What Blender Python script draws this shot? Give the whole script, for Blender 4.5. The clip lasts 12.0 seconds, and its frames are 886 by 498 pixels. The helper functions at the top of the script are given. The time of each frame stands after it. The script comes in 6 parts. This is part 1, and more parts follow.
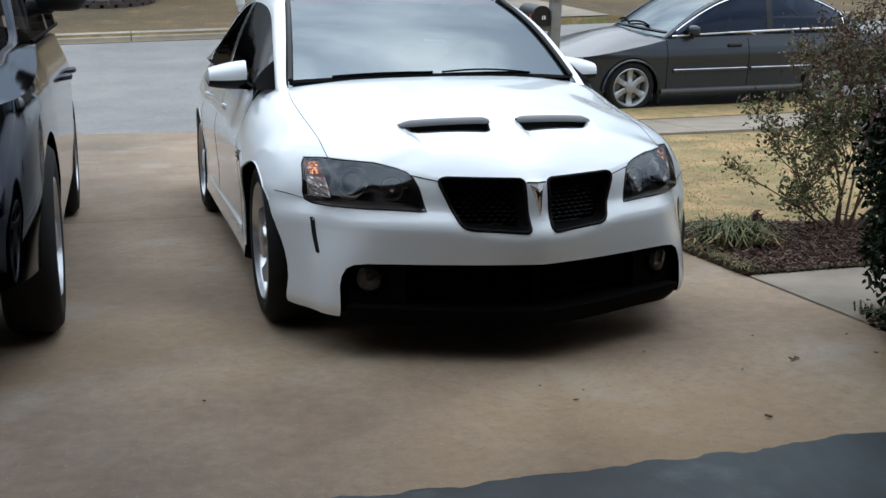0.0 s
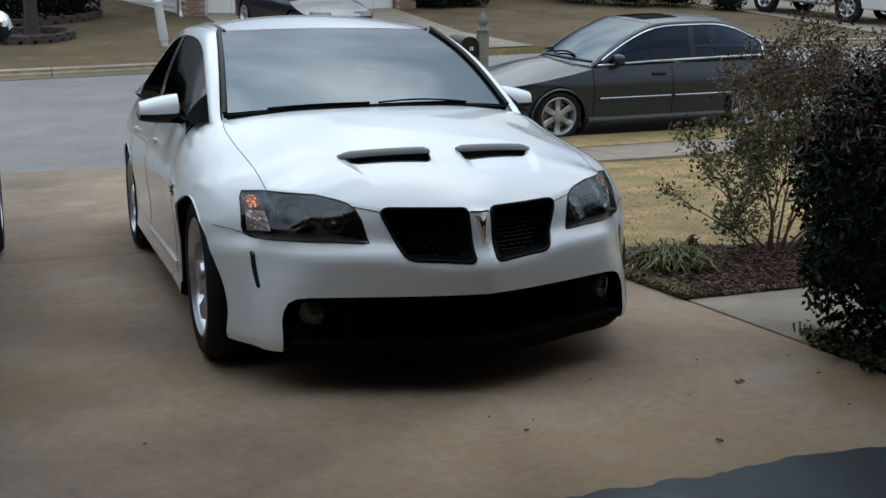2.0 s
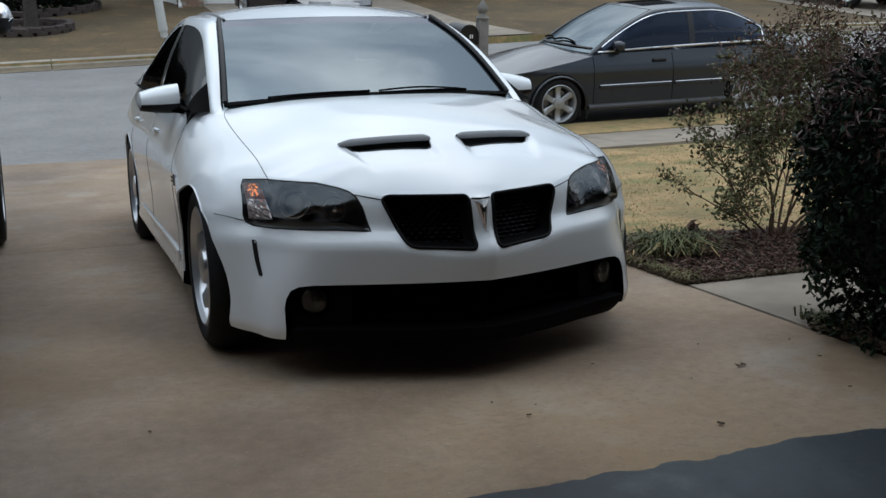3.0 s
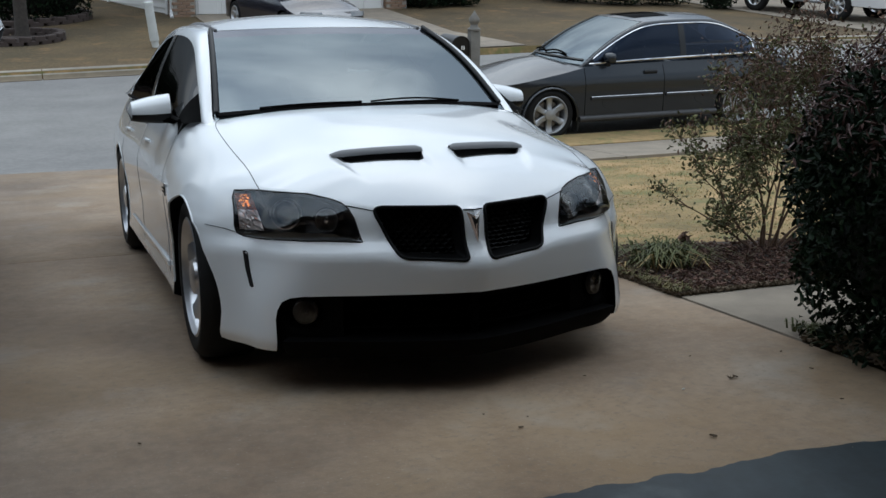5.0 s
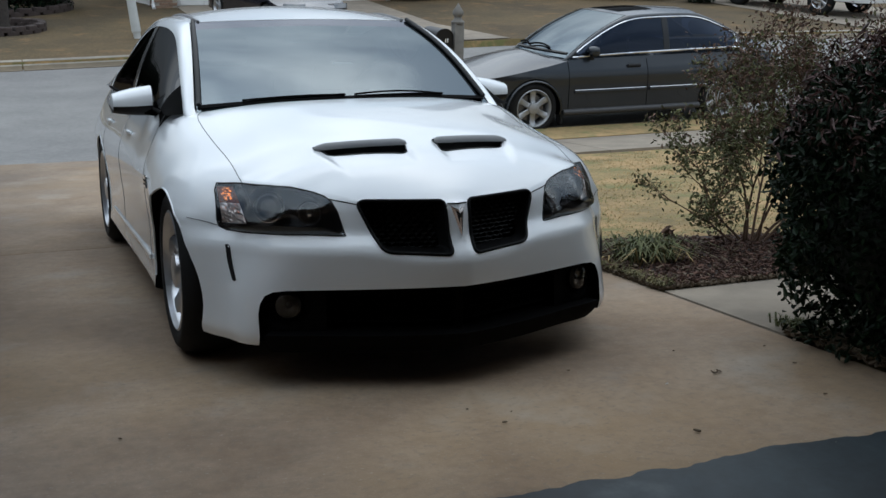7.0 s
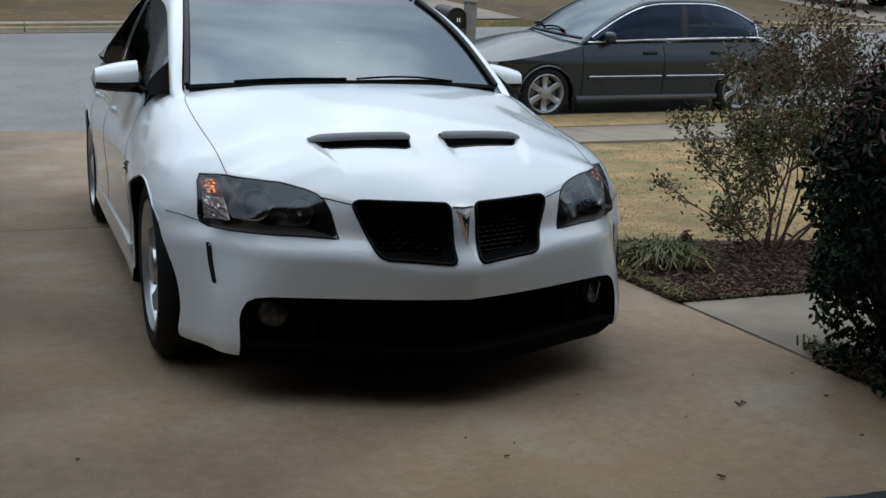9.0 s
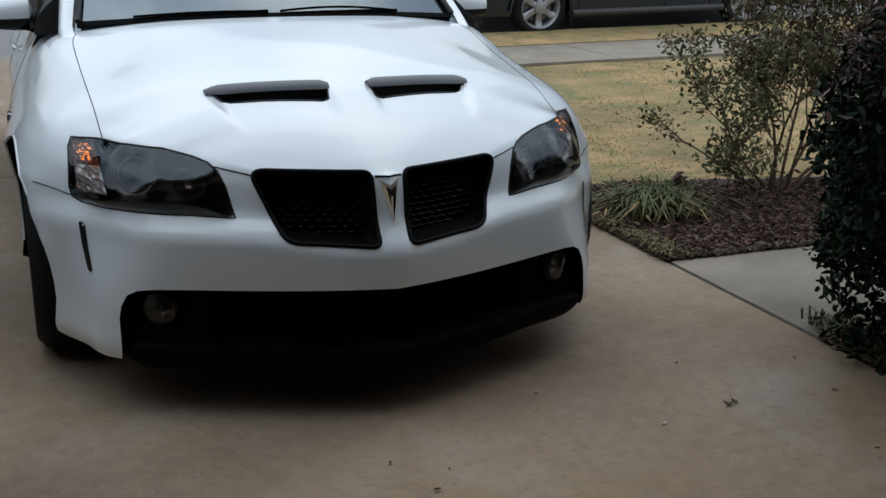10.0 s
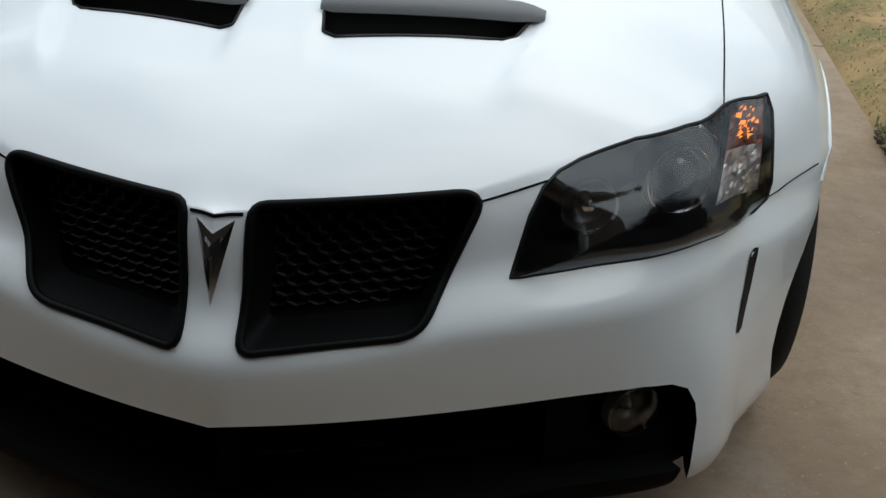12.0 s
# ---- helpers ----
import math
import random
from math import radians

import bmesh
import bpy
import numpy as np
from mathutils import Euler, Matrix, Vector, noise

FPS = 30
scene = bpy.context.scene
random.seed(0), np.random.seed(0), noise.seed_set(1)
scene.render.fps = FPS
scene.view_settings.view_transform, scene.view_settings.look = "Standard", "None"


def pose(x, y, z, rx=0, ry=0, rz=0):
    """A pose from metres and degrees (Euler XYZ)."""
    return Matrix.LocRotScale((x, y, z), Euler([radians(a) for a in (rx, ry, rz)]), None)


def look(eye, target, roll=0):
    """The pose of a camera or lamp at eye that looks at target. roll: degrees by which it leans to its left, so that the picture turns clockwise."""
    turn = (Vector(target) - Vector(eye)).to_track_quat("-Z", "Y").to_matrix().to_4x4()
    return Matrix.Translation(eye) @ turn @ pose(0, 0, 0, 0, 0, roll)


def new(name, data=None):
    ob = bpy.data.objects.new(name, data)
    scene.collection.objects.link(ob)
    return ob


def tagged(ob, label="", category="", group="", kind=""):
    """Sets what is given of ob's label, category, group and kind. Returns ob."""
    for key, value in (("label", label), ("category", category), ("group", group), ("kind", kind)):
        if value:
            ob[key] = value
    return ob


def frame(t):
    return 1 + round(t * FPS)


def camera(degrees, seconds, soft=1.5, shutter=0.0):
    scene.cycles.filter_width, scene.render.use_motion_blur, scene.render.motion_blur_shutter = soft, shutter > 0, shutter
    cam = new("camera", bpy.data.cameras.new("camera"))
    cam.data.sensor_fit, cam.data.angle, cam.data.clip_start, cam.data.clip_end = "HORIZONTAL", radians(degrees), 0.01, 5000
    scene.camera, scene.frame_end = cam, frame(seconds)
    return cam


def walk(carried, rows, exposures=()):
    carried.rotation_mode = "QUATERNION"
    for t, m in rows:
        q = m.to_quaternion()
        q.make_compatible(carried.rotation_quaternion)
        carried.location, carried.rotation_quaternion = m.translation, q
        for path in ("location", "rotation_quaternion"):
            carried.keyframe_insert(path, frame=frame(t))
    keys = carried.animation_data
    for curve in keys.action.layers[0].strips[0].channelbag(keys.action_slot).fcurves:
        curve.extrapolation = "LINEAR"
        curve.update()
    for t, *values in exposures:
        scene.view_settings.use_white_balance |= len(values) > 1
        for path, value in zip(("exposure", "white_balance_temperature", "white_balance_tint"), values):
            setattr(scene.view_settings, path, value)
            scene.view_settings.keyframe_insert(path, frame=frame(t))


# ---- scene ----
from mathutils.bvhtree import BVHTree

# The driveway falls 5.5 degrees from the garage to the street; things on it stand in its plane.
SLOPE = 5.5
DRIVE = pose(0, 0, 0, -SLOPE)
cam = camera(43.00, 12.0)
# time, (place, tilt, 0, turn), lean
PATH = [
    (0, (-1.472, -3.702, 1.245, 78.42, 0, -16.43), -0.16),
    (0.5, (-1.500, -3.643, 1.242, 80.11, 0, -19.20), -0.94),
    (1, (-1.509, -3.641, 1.238, 80.40, 0, -20.40), -0.95),
    (1.5, (-1.511, -3.645, 1.237, 80.09, 0, -20.00), -0.92),
    (2, (-1.510, -3.637, 1.234, 79.99, 0, -20.16), -0.82),
    (2.5, (-1.512, -3.646, 1.233, 79.72, 0, -20.18), -1.90),
    (3, (-1.515, -3.652, 1.228, 79.44, 0, -20.07), -1.34),
    (5, (-1.515, -3.640, 1.228, 79.98, 0, -20.56), -1.11),
    (5.5, (-1.515, -3.634, 1.228, 79.80, 0, -20.54), -1.14),
    (6, (-1.515, -3.631, 1.223, 79.16, 0, -20.64), -1.06),
    (6.5, (-1.512, -3.621, 1.224, 78.86, 0, -21.39), -1.21),
    (7, (-1.511, -3.620, 1.229, 79.60, 0, -21.44), -0.82),
    (9, (-1.366, -3.250, 1.259, 78.44, 0, -21.29), 1.42),
    (9.5, (-1.140, -3.004, 1.272, 76.72, 0, -21.18), 1.90),
    (10, (-0.890, -2.683, 1.297, 73.94, 0, -20.70), 0.33),
    (10.5, (-0.560, -2.376, 1.292, 69.93, 0, -12.33), 2.97),
    (11, (-0.251, -2.008, 1.290, 68.52, 0, -8.18), 5.30),
    (11.5, (0.088, -1.627, 1.285, 67.05, 0, -0.34), 4.11),
    (12, (0.452, -1.222, 1.298, 63.40, 0, 6.45), 2.50),
]
walk(cam, [(t, DRIVE @ pose(*p) @ pose(0, 0, 0, 0, 0, roll)) for t, p, roll in PATH],
     [(0, 0.66, 5980, 6), (0.5, 0.42, 5980, 6), (1.0, 0.32, 5980, 5), (2.0, 0.17, 5980, 5), (7.0, 0.15, 5980, 5), (9.5, 0.13, 5980, 5), (10.0, 0.09, 5980, 5), (10.5, 0.09, 6030, 4), (11.2, 0.22, 6080, 4), (12, 0.25, 6420, 4)])

# ---- light: an overcast sky, brighter overhead, and a weak wide sun ----
world = bpy.data.worlds.new("sky")
scene.world = world
world.use_nodes = True
wn, wl = world.node_tree.nodes, world.node_tree.links
wn.clear()
w_out = wn.new("ShaderNodeOutputWorld")
w_bg = wn.new("ShaderNodeBackground")
w_sky = wn.new("ShaderNodeTexSky")
w_sky.sky_type, w_sky.sun_disc = "NISHITA", False
w_sky.sun_elevation, w_sky.sun_rotation = radians(55), radians(26)
w_sky.air_density, w_sky.dust_density = 1.0, 3.0
w_map = wn.new("ShaderNodeTexCoord")
w_noise = wn.new("ShaderNodeTexNoise")
w_noise.inputs["Scale"].default_value = 2.6
w_noise.inputs["Detail"].default_value = 6
w_ramp = wn.new("ShaderNodeValToRGB")
w_ramp.color_ramp.elements[0].position, w_ramp.color_ramp.elements[1].position = 0.38, 0.62
w_ramp.color_ramp.elements[0].color = (3.2, 3.9, 5.0, 1)
w_ramp.color_ramp.elements[1].color = (11.2, 11.3, 11.5, 1)
w_mix = wn.new("ShaderNodeMixRGB")
w_mix.inputs["Fac"].default_value = 0.82
wl.new(w_map.outputs["Generated"], w_noise.inputs["Vector"])
wl.new(w_noise.outputs["Fac"], w_ramp.inputs["Fac"])
wl.new(w_sky.outputs["Color"], w_mix.inputs["Color1"])
wl.new(w_ramp.outputs["Color"], w_mix.inputs["Color2"])
# an overcast sky is three times brighter overhead than at the horizon
w_sep = wn.new("ShaderNodeSeparateXYZ")
w_up = wn.new("ShaderNodeMapRange")
w_up.inputs["From Min"].default_value, w_up.inputs["From Max"].default_value = 0.0, 1.0
w_up.inputs["To Min"].default_value, w_up.inputs["To Max"].default_value = 0.32, 1.9
w_mul = wn.new("ShaderNodeMixRGB")
w_mul.blend_type = "MULTIPLY"
w_mul.inputs["Fac"].default_value = 1.0
wl.new(w_map.outputs["Generated"], w_sep.inputs["Vector"])
wl.new(w_sep.outputs["Z"], w_up.inputs["Value"])
wl.new(w_mix.outputs["Color"], w_mul.inputs["Color1"])
wl.new(w_up.outputs["Result"], w_mul.inputs["Color2"])
wl.new(w_mul.outputs["Color"], w_bg.inputs["Color"])
w_bg.inputs["Strength"].default_value = 0.096
wl.new(w_bg.outputs["Background"], w_out.inputs["Surface"])
sun = new("sun", bpy.data.lights.new("sun", "SUN"))
sun.data.energy, sun.data.angle, sun.data.color = 0.8, radians(115), (1.0, 0.985, 0.965)
sun.matrix_world = look((0, 0, 0), (-0.12, -0.22, -1.0))

# ---- materials ----
def material(name, color, rough=0.6, metal=0.0, vary=0.15, scale=6.0, bump=0.0, bump_scale=60.0, second=None, coat=0.0, spec=0.5, random_amount=0.0, stain=0.0, stain_scale=0.7, speckle=0.0, patches=(), cool_side=None):
    """Procedural surface: base colour varied at a coarse and a fine scale, with relief; it can also turn darker and
    cooler towards low x.
    """
    m = bpy.data.materials.new(name)
    m.use_nodes = True
    n, l = m.node_tree.nodes, m.node_tree.links
    b = n["Principled BSDF"]
    b.inputs["Roughness"].default_value, b.inputs["Metallic"].default_value = rough, metal
    b.inputs["Coat Weight"].default_value, b.inputs["Coat Roughness"].default_value = coat, 0.02
    b.inputs["Specular IOR Level"].default_value = spec
    co = n.new("ShaderNodeTexCoord")
    c2 = second or tuple(c * (1 - vary) for c in color)
    coarse = n.new("ShaderNodeTexNoise")
    coarse.inputs["Scale"].default_value, coarse.inputs["Detail"].default_value = scale, 8
    coarse.inputs["Roughness"].default_value = 0.65
    l.new(co.outputs["Object"], coarse.inputs["Vector"])
    ramp = n.new("ShaderNodeValToRGB")
    ramp.color_ramp.elements[0].position, ramp.color_ramp.elements[1].position = 0.32, 0.68
    ramp.color_ramp.elements[0].color, ramp.color_ramp.elements[1].color = (*c2, 1), (*color, 1)
    l.new(coarse.outputs["Fac"], ramp.inputs["Fac"])
    out = ramp.outputs["Color"]
    if stain:
        st = n.new("ShaderNodeTexNoise")
        st.inputs["Scale"].default_value, st.inputs["Detail"].default_value = stain_scale, 5
        l.new(co.outputs["Object"], st.inputs["Vector"])
        sr = n.new("ShaderNodeValToRGB")
        sr.color_ramp.elements[0].position, sr.color_ramp.elements[1].position = 0.35, 0.62
        sr.color_ramp.elements[0].color = (1 - stain, 1 - stain, 1 - stain * 0.9, 1)
        l.new(st.outputs["Fac"], sr.inputs["Fac"])
        mx = n.new("ShaderNodeMixRGB")
        mx.blend_type = "MULTIPLY"
        mx.inputs["Fac"].default_value = 1
        l.new(out, mx.inputs["Color1"])
        l.new(sr.outputs["Color"], mx.inputs["Color2"])
        out = mx.outputs["Color"]
    if speckle:
        sp = n.new("ShaderNodeTexNoise")
        sp.inputs["Scale"].default_value, sp.inputs["Detail"].default_value = 16, 10
        sp.inputs["Roughness"].default_value = 0.72
        l.new(co.outputs["Object"], sp.inputs["Vector"])
        pr = n.new("ShaderNodeValToRGB")
        pr.color_ramp.elements[0].position, pr.color_ramp.elements[1].position = 0.38, 0.64
        pr.color_ramp.elements[0].color = (1 - speckle, 1 - speckle, 1 - speckle, 1)
        pr.color_ramp.elements[1].color = (1 + speckle * 0.6, 1 + speckle * 0.6, 1 + speckle * 0.6, 1)
        l.new(sp.outputs["Fac"], pr.inputs["Fac"])
        mp = n.new("ShaderNodeMixRGB")
        mp.blend_type = "MULTIPLY"
        mp.inputs["Fac"].default_value = 1
        l.new(out, mp.inputs["Color1"])
        l.new(pr.outputs["Color"], mp.inputs["Color2"])
        out = mp.outputs["Color"]
    for tone, size, lo, hi in patches:
        pn = n.new("ShaderNodeTexNoise")
        pn.inputs["Scale"].default_value, pn.inputs["Detail"].default_value, pn.inputs["Roughness"].default_value = size, 9, 0.62
        l.new(co.outputs["Object"], pn.inputs["Vector"])
        pm = n.new("ShaderNodeMapRange")
        pm.inputs["From Min"].default_value, pm.inputs["From Max"].default_value = lo, hi
        l.new(pn.outputs["Fac"], pm.inputs["Value"])
        px = n.new("ShaderNodeMixRGB")
        px.inputs["Color2"].default_value = (*tone, 1)
        l.new(pm.outputs["Result"], px.inputs["Fac"])
        l.new(out, px.inputs["Color1"])
        out = px.outputs["Color"]
    # multiplies in a darker, cooler tone towards low x, its edge broken by noise
    if cool_side:
        tone, x0, x1, most = cool_side
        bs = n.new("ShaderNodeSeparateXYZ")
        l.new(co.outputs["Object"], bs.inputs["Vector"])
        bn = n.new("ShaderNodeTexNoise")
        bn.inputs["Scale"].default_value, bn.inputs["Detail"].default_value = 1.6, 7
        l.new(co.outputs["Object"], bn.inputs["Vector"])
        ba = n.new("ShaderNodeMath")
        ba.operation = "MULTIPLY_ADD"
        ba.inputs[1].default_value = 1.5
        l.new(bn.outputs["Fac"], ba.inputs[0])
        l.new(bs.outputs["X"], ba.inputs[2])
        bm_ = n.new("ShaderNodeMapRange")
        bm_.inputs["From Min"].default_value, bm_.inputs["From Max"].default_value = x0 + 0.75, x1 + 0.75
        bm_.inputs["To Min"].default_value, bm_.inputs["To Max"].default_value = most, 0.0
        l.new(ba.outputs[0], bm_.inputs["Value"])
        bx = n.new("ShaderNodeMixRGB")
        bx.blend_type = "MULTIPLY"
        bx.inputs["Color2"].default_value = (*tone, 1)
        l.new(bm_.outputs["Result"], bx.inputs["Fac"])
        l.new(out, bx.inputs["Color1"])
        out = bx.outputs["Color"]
    if random_amount:
        info = n.new("ShaderNodeNewGeometry")
        hsv = n.new("ShaderNodeHueSaturation")
        ma = n.new("ShaderNodeMath")
        ma.operation = "MULTIPLY_ADD"
        ma.inputs[1].default_value, ma.inputs[2].default_value = random_amount, 1 - random_amount / 2
        l.new(info.outputs["Random Per Island"], ma.inputs[0])
        l.new(ma.outputs[0], hsv.inputs["Value"])
        l.new(out, hsv.inputs["Color"])
        out = hsv.outputs["Color"]
    l.new(out, b.inputs["Base Color"])
    if bump:
        fine = n.new("ShaderNodeTexNoise")
        fine.inputs["Scale"].default_value, fine.inputs["Detail"].default_value = bump_scale, 6
        l.new(co.outputs["Object"], fine.inputs["Vector"])
        bp = n.new("ShaderNodeBump")
        bp.inputs["Strength"].default_value, bp.inputs["Distance"].default_value = bump, 0.01
        l.new(fine.outputs["Fac"], bp.inputs["Height"])
        l.new(bp.outputs["Normal"], b.inputs["Normal"])
    return m


def pane(name, tint, gloss=1.0, ior=1.5):
    """Thin glass: tinted see-through with a mirror gloss that grows at grazing angles."""
    m = bpy.data.materials.new(name)
    m.use_nodes = True
    n, l = m.node_tree.nodes, m.node_tree.links
    n.clear()
    out, mix = n.new("ShaderNodeOutputMaterial"), n.new("ShaderNodeMixShader")
    clear, mirror, fres = n.new("ShaderNodeBsdfTransparent"), n.new("ShaderNodeBsdfGlossy"), n.new("ShaderNodeFresnel")
    clear.inputs["Color"].default_value = (*tint, 1)
    mirror.inputs["Color"].default_value = (*(gloss if isinstance(gloss, tuple) else (gloss, gloss, gloss)), 1)
    mirror.inputs["Roughness"].default_value = 0.015
    fres.inputs["IOR"].default_value = ior
    l.new(fres.outputs["Fac"], mix.inputs["Fac"])
    l.new(clear.outputs["BSDF"], mix.inputs[1])
    l.new(mirror.outputs["BSDF"], mix.inputs[2])
    l.new(mix.outputs["Shader"], out.inputs["Surface"])
    return m


def glowing(name, color, strength):
    m = bpy.data.materials.new(name)
    m.use_nodes = True
    b = m.node_tree.nodes["Principled BSDF"]
    b.inputs["Base Color"].default_value = (*color, 1)
    b.inputs["Emission Color"].default_value, b.inputs["Emission Strength"].default_value = (*color, 1), strength
    return m


M_CONCRETE = material("driveway_concrete", (0.362, 0.277, 0.192), 0.85, second=(0.265, 0.180, 0.107), scale=1.5, bump=0.24, bump_scale=240, stain=0.26, stain_scale=0.9, speckle=0.14, patches=(((0.34, 0.235, 0.125), 0.55, 0.50, 0.80), ((0.40, 0.365, 0.31), 1.3, 0.56, 0.86), ((0.17, 0.13, 0.095), 2.6, 0.62, 0.95), ((0.19, 0.155, 0.115), 34.0, 0.54, 0.80), ((0.42, 0.37, 0.29), 70.0, 0.60, 0.80)), cool_side=((0.60, 0.63, 0.69), -1.55, -0.45, 0.72))
M_WALKCON = material("walkway_concrete", (0.31, 0.262, 0.20), 0.9, vary=0.3, scale=3, bump=0.3, bump_scale=140, stain=0.2)
M_GUTTER = material("stained_gutter_concrete", (0.20, 0.16, 0.105), 0.9, vary=0.35, scale=3, bump=0.3, bump_scale=90, stain=0.3)
M_KERB = material("kerb_concrete", (0.36, 0.325, 0.26), 0.9, vary=0.35, scale=3, bump=0.3, bump_scale=90, stain=0.3)
M_STREET = material("street_asphalt", (0.25, 0.242, 0.228), 0.9, vary=0.15, scale=1.2, bump=0.35, bump_scale=160, stain=0.15, stain_scale=0.3, speckle=0.12)
M_FLOOR = material("garage_floor_paint", (0.028, 0.041, 0.048), 0.5, vary=0.5, scale=2.2, bump=0.03, stain=0.45, stain_scale=2.5, speckle=0.2, spec=0.3, patches=(((0.075, 0.092, 0.095), 3.2, 0.60, 0.82), ((0.22, 0.20, 0.165), 24.0, 0.71, 0.76)))
M_JOINT = material("joint_filler", (0.045, 0.037, 0.028), 0.95, vary=0.4, scale=20, bump=0.4)
M_LAWN = material("dormant_lawn", (0.36, 0.25, 0.11), 0.95, second=(0.20, 0.16, 0.065), scale=2.4, bump=0.5, bump_scale=90, stain=0.22, stain_scale=0.9, speckle=0.20, patches=(((0.40, 0.26, 0.12), 1.5, 0.48, 0.66), ((0.165, 0.16, 0.058), 3.2, 0.52, 0.64)))
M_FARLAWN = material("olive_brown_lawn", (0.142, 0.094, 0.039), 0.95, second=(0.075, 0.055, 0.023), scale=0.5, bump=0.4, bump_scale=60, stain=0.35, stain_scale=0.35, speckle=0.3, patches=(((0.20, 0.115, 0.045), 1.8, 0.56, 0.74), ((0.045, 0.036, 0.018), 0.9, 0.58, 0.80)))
M_SOIL = material("bed_soil", (0.045, 0.03, 0.022), 0.95, vary=0.5, scale=9, bump=0.9, bump_scale=40)
M_MULCH = material("bark_mulch", (0.105, 0.054, 0.036), 0.9, vary=0.5, scale=30, random_amount=1.0)
M_WHITE = material("white_car_paint", (0.78, 0.812, 0.83), 0.25, vary=0.02, scale=2, coat=1.0, bump=0.012, bump_scale=500)
M_BLACKPLASTIC = material("black_plastic", (0.008, 0.008, 0.0085), 0.5, vary=0.2, scale=20, spec=0.3, bump=0.05, bump_scale=400)
M_GRILLE = material("black_grille_plastic", (0.003, 0.003, 0.0032), 0.5, vary=0.2, scale=20, spec=0.10)
M_MESH = material("grille_mesh_plastic", (0.013, 0.013, 0.0135), 0.5, vary=0.2, scale=30, spec=0.35)
M_GLOSSBLACK = material("gloss_black_trim", (0.01, 0.01, 0.011), 0.2, vary=0.1, scale=10)
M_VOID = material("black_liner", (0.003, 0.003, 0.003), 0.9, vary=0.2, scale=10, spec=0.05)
M_RUBBER = material("tyre_rubber", (0.010, 0.010, 0.010), 0.8, vary=0.3, scale=14, spec=0.25, bump=0.2, bump_scale=120)
M_ALLOY = material("silver_alloy", (0.62, 0.63, 0.65), 0.28, metal=0.9, vary=0.08, scale=20)
M_ALLOYDULL = material("dull_alloy", (0.42, 0.43, 0.44), 0.4, metal=0.8, vary=0.2, scale=20)
M_DISC = material("brake_disc_steel", (0.2, 0.19, 0.18), 0.4, metal=0.9, vary=0.3, scale=20)
M_CHROME = material("chrome", (0.8, 0.8, 0.82), 0.08, metal=1.0, vary=0.03, scale=10)
M_GREY = material("grey_car_paint", (0.015, 0.019, 0.024), 0.24, metal=0.35, vary=0.08, scale=3, coat=0.6, spec=0.5)
M_BLACKCAR = material("black_car_paint", (0.040, 0.043, 0.052), 0.07, metal=1.0, vary=0.1, scale=3)
M_NAVYCAR = material("dark_blue_car_paint", (0.02, 0.02, 0.03), 0.25, vary=0.1, scale=3, coat=0.8)
M_FARWHITE = material("white_suv_paint", (0.7, 0.7, 0.7), 0.35, vary=0.05, scale=3, coat=0.5)
M_GREYTRIM = material("grey_plastic_trim", (0.15, 0.15, 0.155), 0.6, vary=0.1, scale=8)
M_SCOOPLIP = material("grey_scoop_plastic", (0.17, 0.175, 0.18), 0.55, vary=0.1, scale=8, spec=0.4)
M_SILL = material("dark_grey_sill_plastic", (0.05, 0.05, 0.052), 0.5, vary=0.15, scale=8)
M_TINT = pane("tinted_glass", (0.09, 0.095, 0.11), gloss=0.13, ior=1.28)
M_BLUETINT = pane("reflecting_side_glass", (0.07, 0.08, 0.11), gloss=(0.36, 0.44, 0.60), ior=1.75)
M_CLEAR = pane("windscreen_glass", (0.09, 0.115, 0.12), gloss=(0.56, 0.64, 0.69), ior=3.1)
M_LENS = pane("clear_lens", (0.90, 0.90, 0.92), gloss=(0.92, 0.97, 1.0), ior=1.64)
M_SCREENBAND = pane("shaded_glass_band", (0.05, 0.055, 0.06), gloss=(0.66, 0.68, 0.75), ior=2.8)
M_CABIN = material("dark_cabin_trim", (0.03, 0.03, 0.033), 0.8, vary=0.2, scale=10, bump=0.1)
M_AMBERLIT = glowing("lit_amber_bulb", (1.0, 0.28, 0.03), 1.15)
M_AMBER = material("amber_reflector", (0.36, 0.10, 0.035), 0.22, metal=0.3, second=(0.14, 0.05, 0.03), scale=60)
M_FOGLENS = pane("fog_lens", (0.72, 0.69, 0.65), ior=1.5)
M_FOGBOWL = material("dull_fog_reflector", (0.27, 0.26, 0.25), 0.42, metal=0.8, vary=0.3, scale=50)
M_LAMPBLACK = material("smoked_lamp_housing", (0.006, 0.006, 0.0065), 0.45, spec=0.3, vary=0.2, scale=30)
M_DARKLENS = material("projector_lens_glass", (0.012, 0.013, 0.016), 0.15, vary=0.1, scale=10, coat=1.0)
M_SMOKECHROME = material("smoked_reflector", (0.16, 0.16, 0.165), 0.32, metal=0.9, vary=0.3, scale=60)
M_DARKINLAY = material("dark_chrome_inlay", (0.06, 0.06, 0.065), 0.2, metal=0.8, vary=0.1, scale=30)
M_INDICATOR = material("indicator_reflector", (0.86, 0.85, 0.83), 0.2, metal=0.55, second=(0.60, 0.50, 0.44), scale=40)
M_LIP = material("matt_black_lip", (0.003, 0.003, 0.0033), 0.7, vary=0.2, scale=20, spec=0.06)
M_LAMPGREY = material("clear_lamp_lens", (0.35, 0.36, 0.37), 0.12, metal=0.4, vary=0.3, scale=20, coat=1.0)
M_BRICK = material("brick", (0.32, 0.215, 0.15), 0.9, vary=0.3, scale=8, bump=0.3, random_amount=0.4)
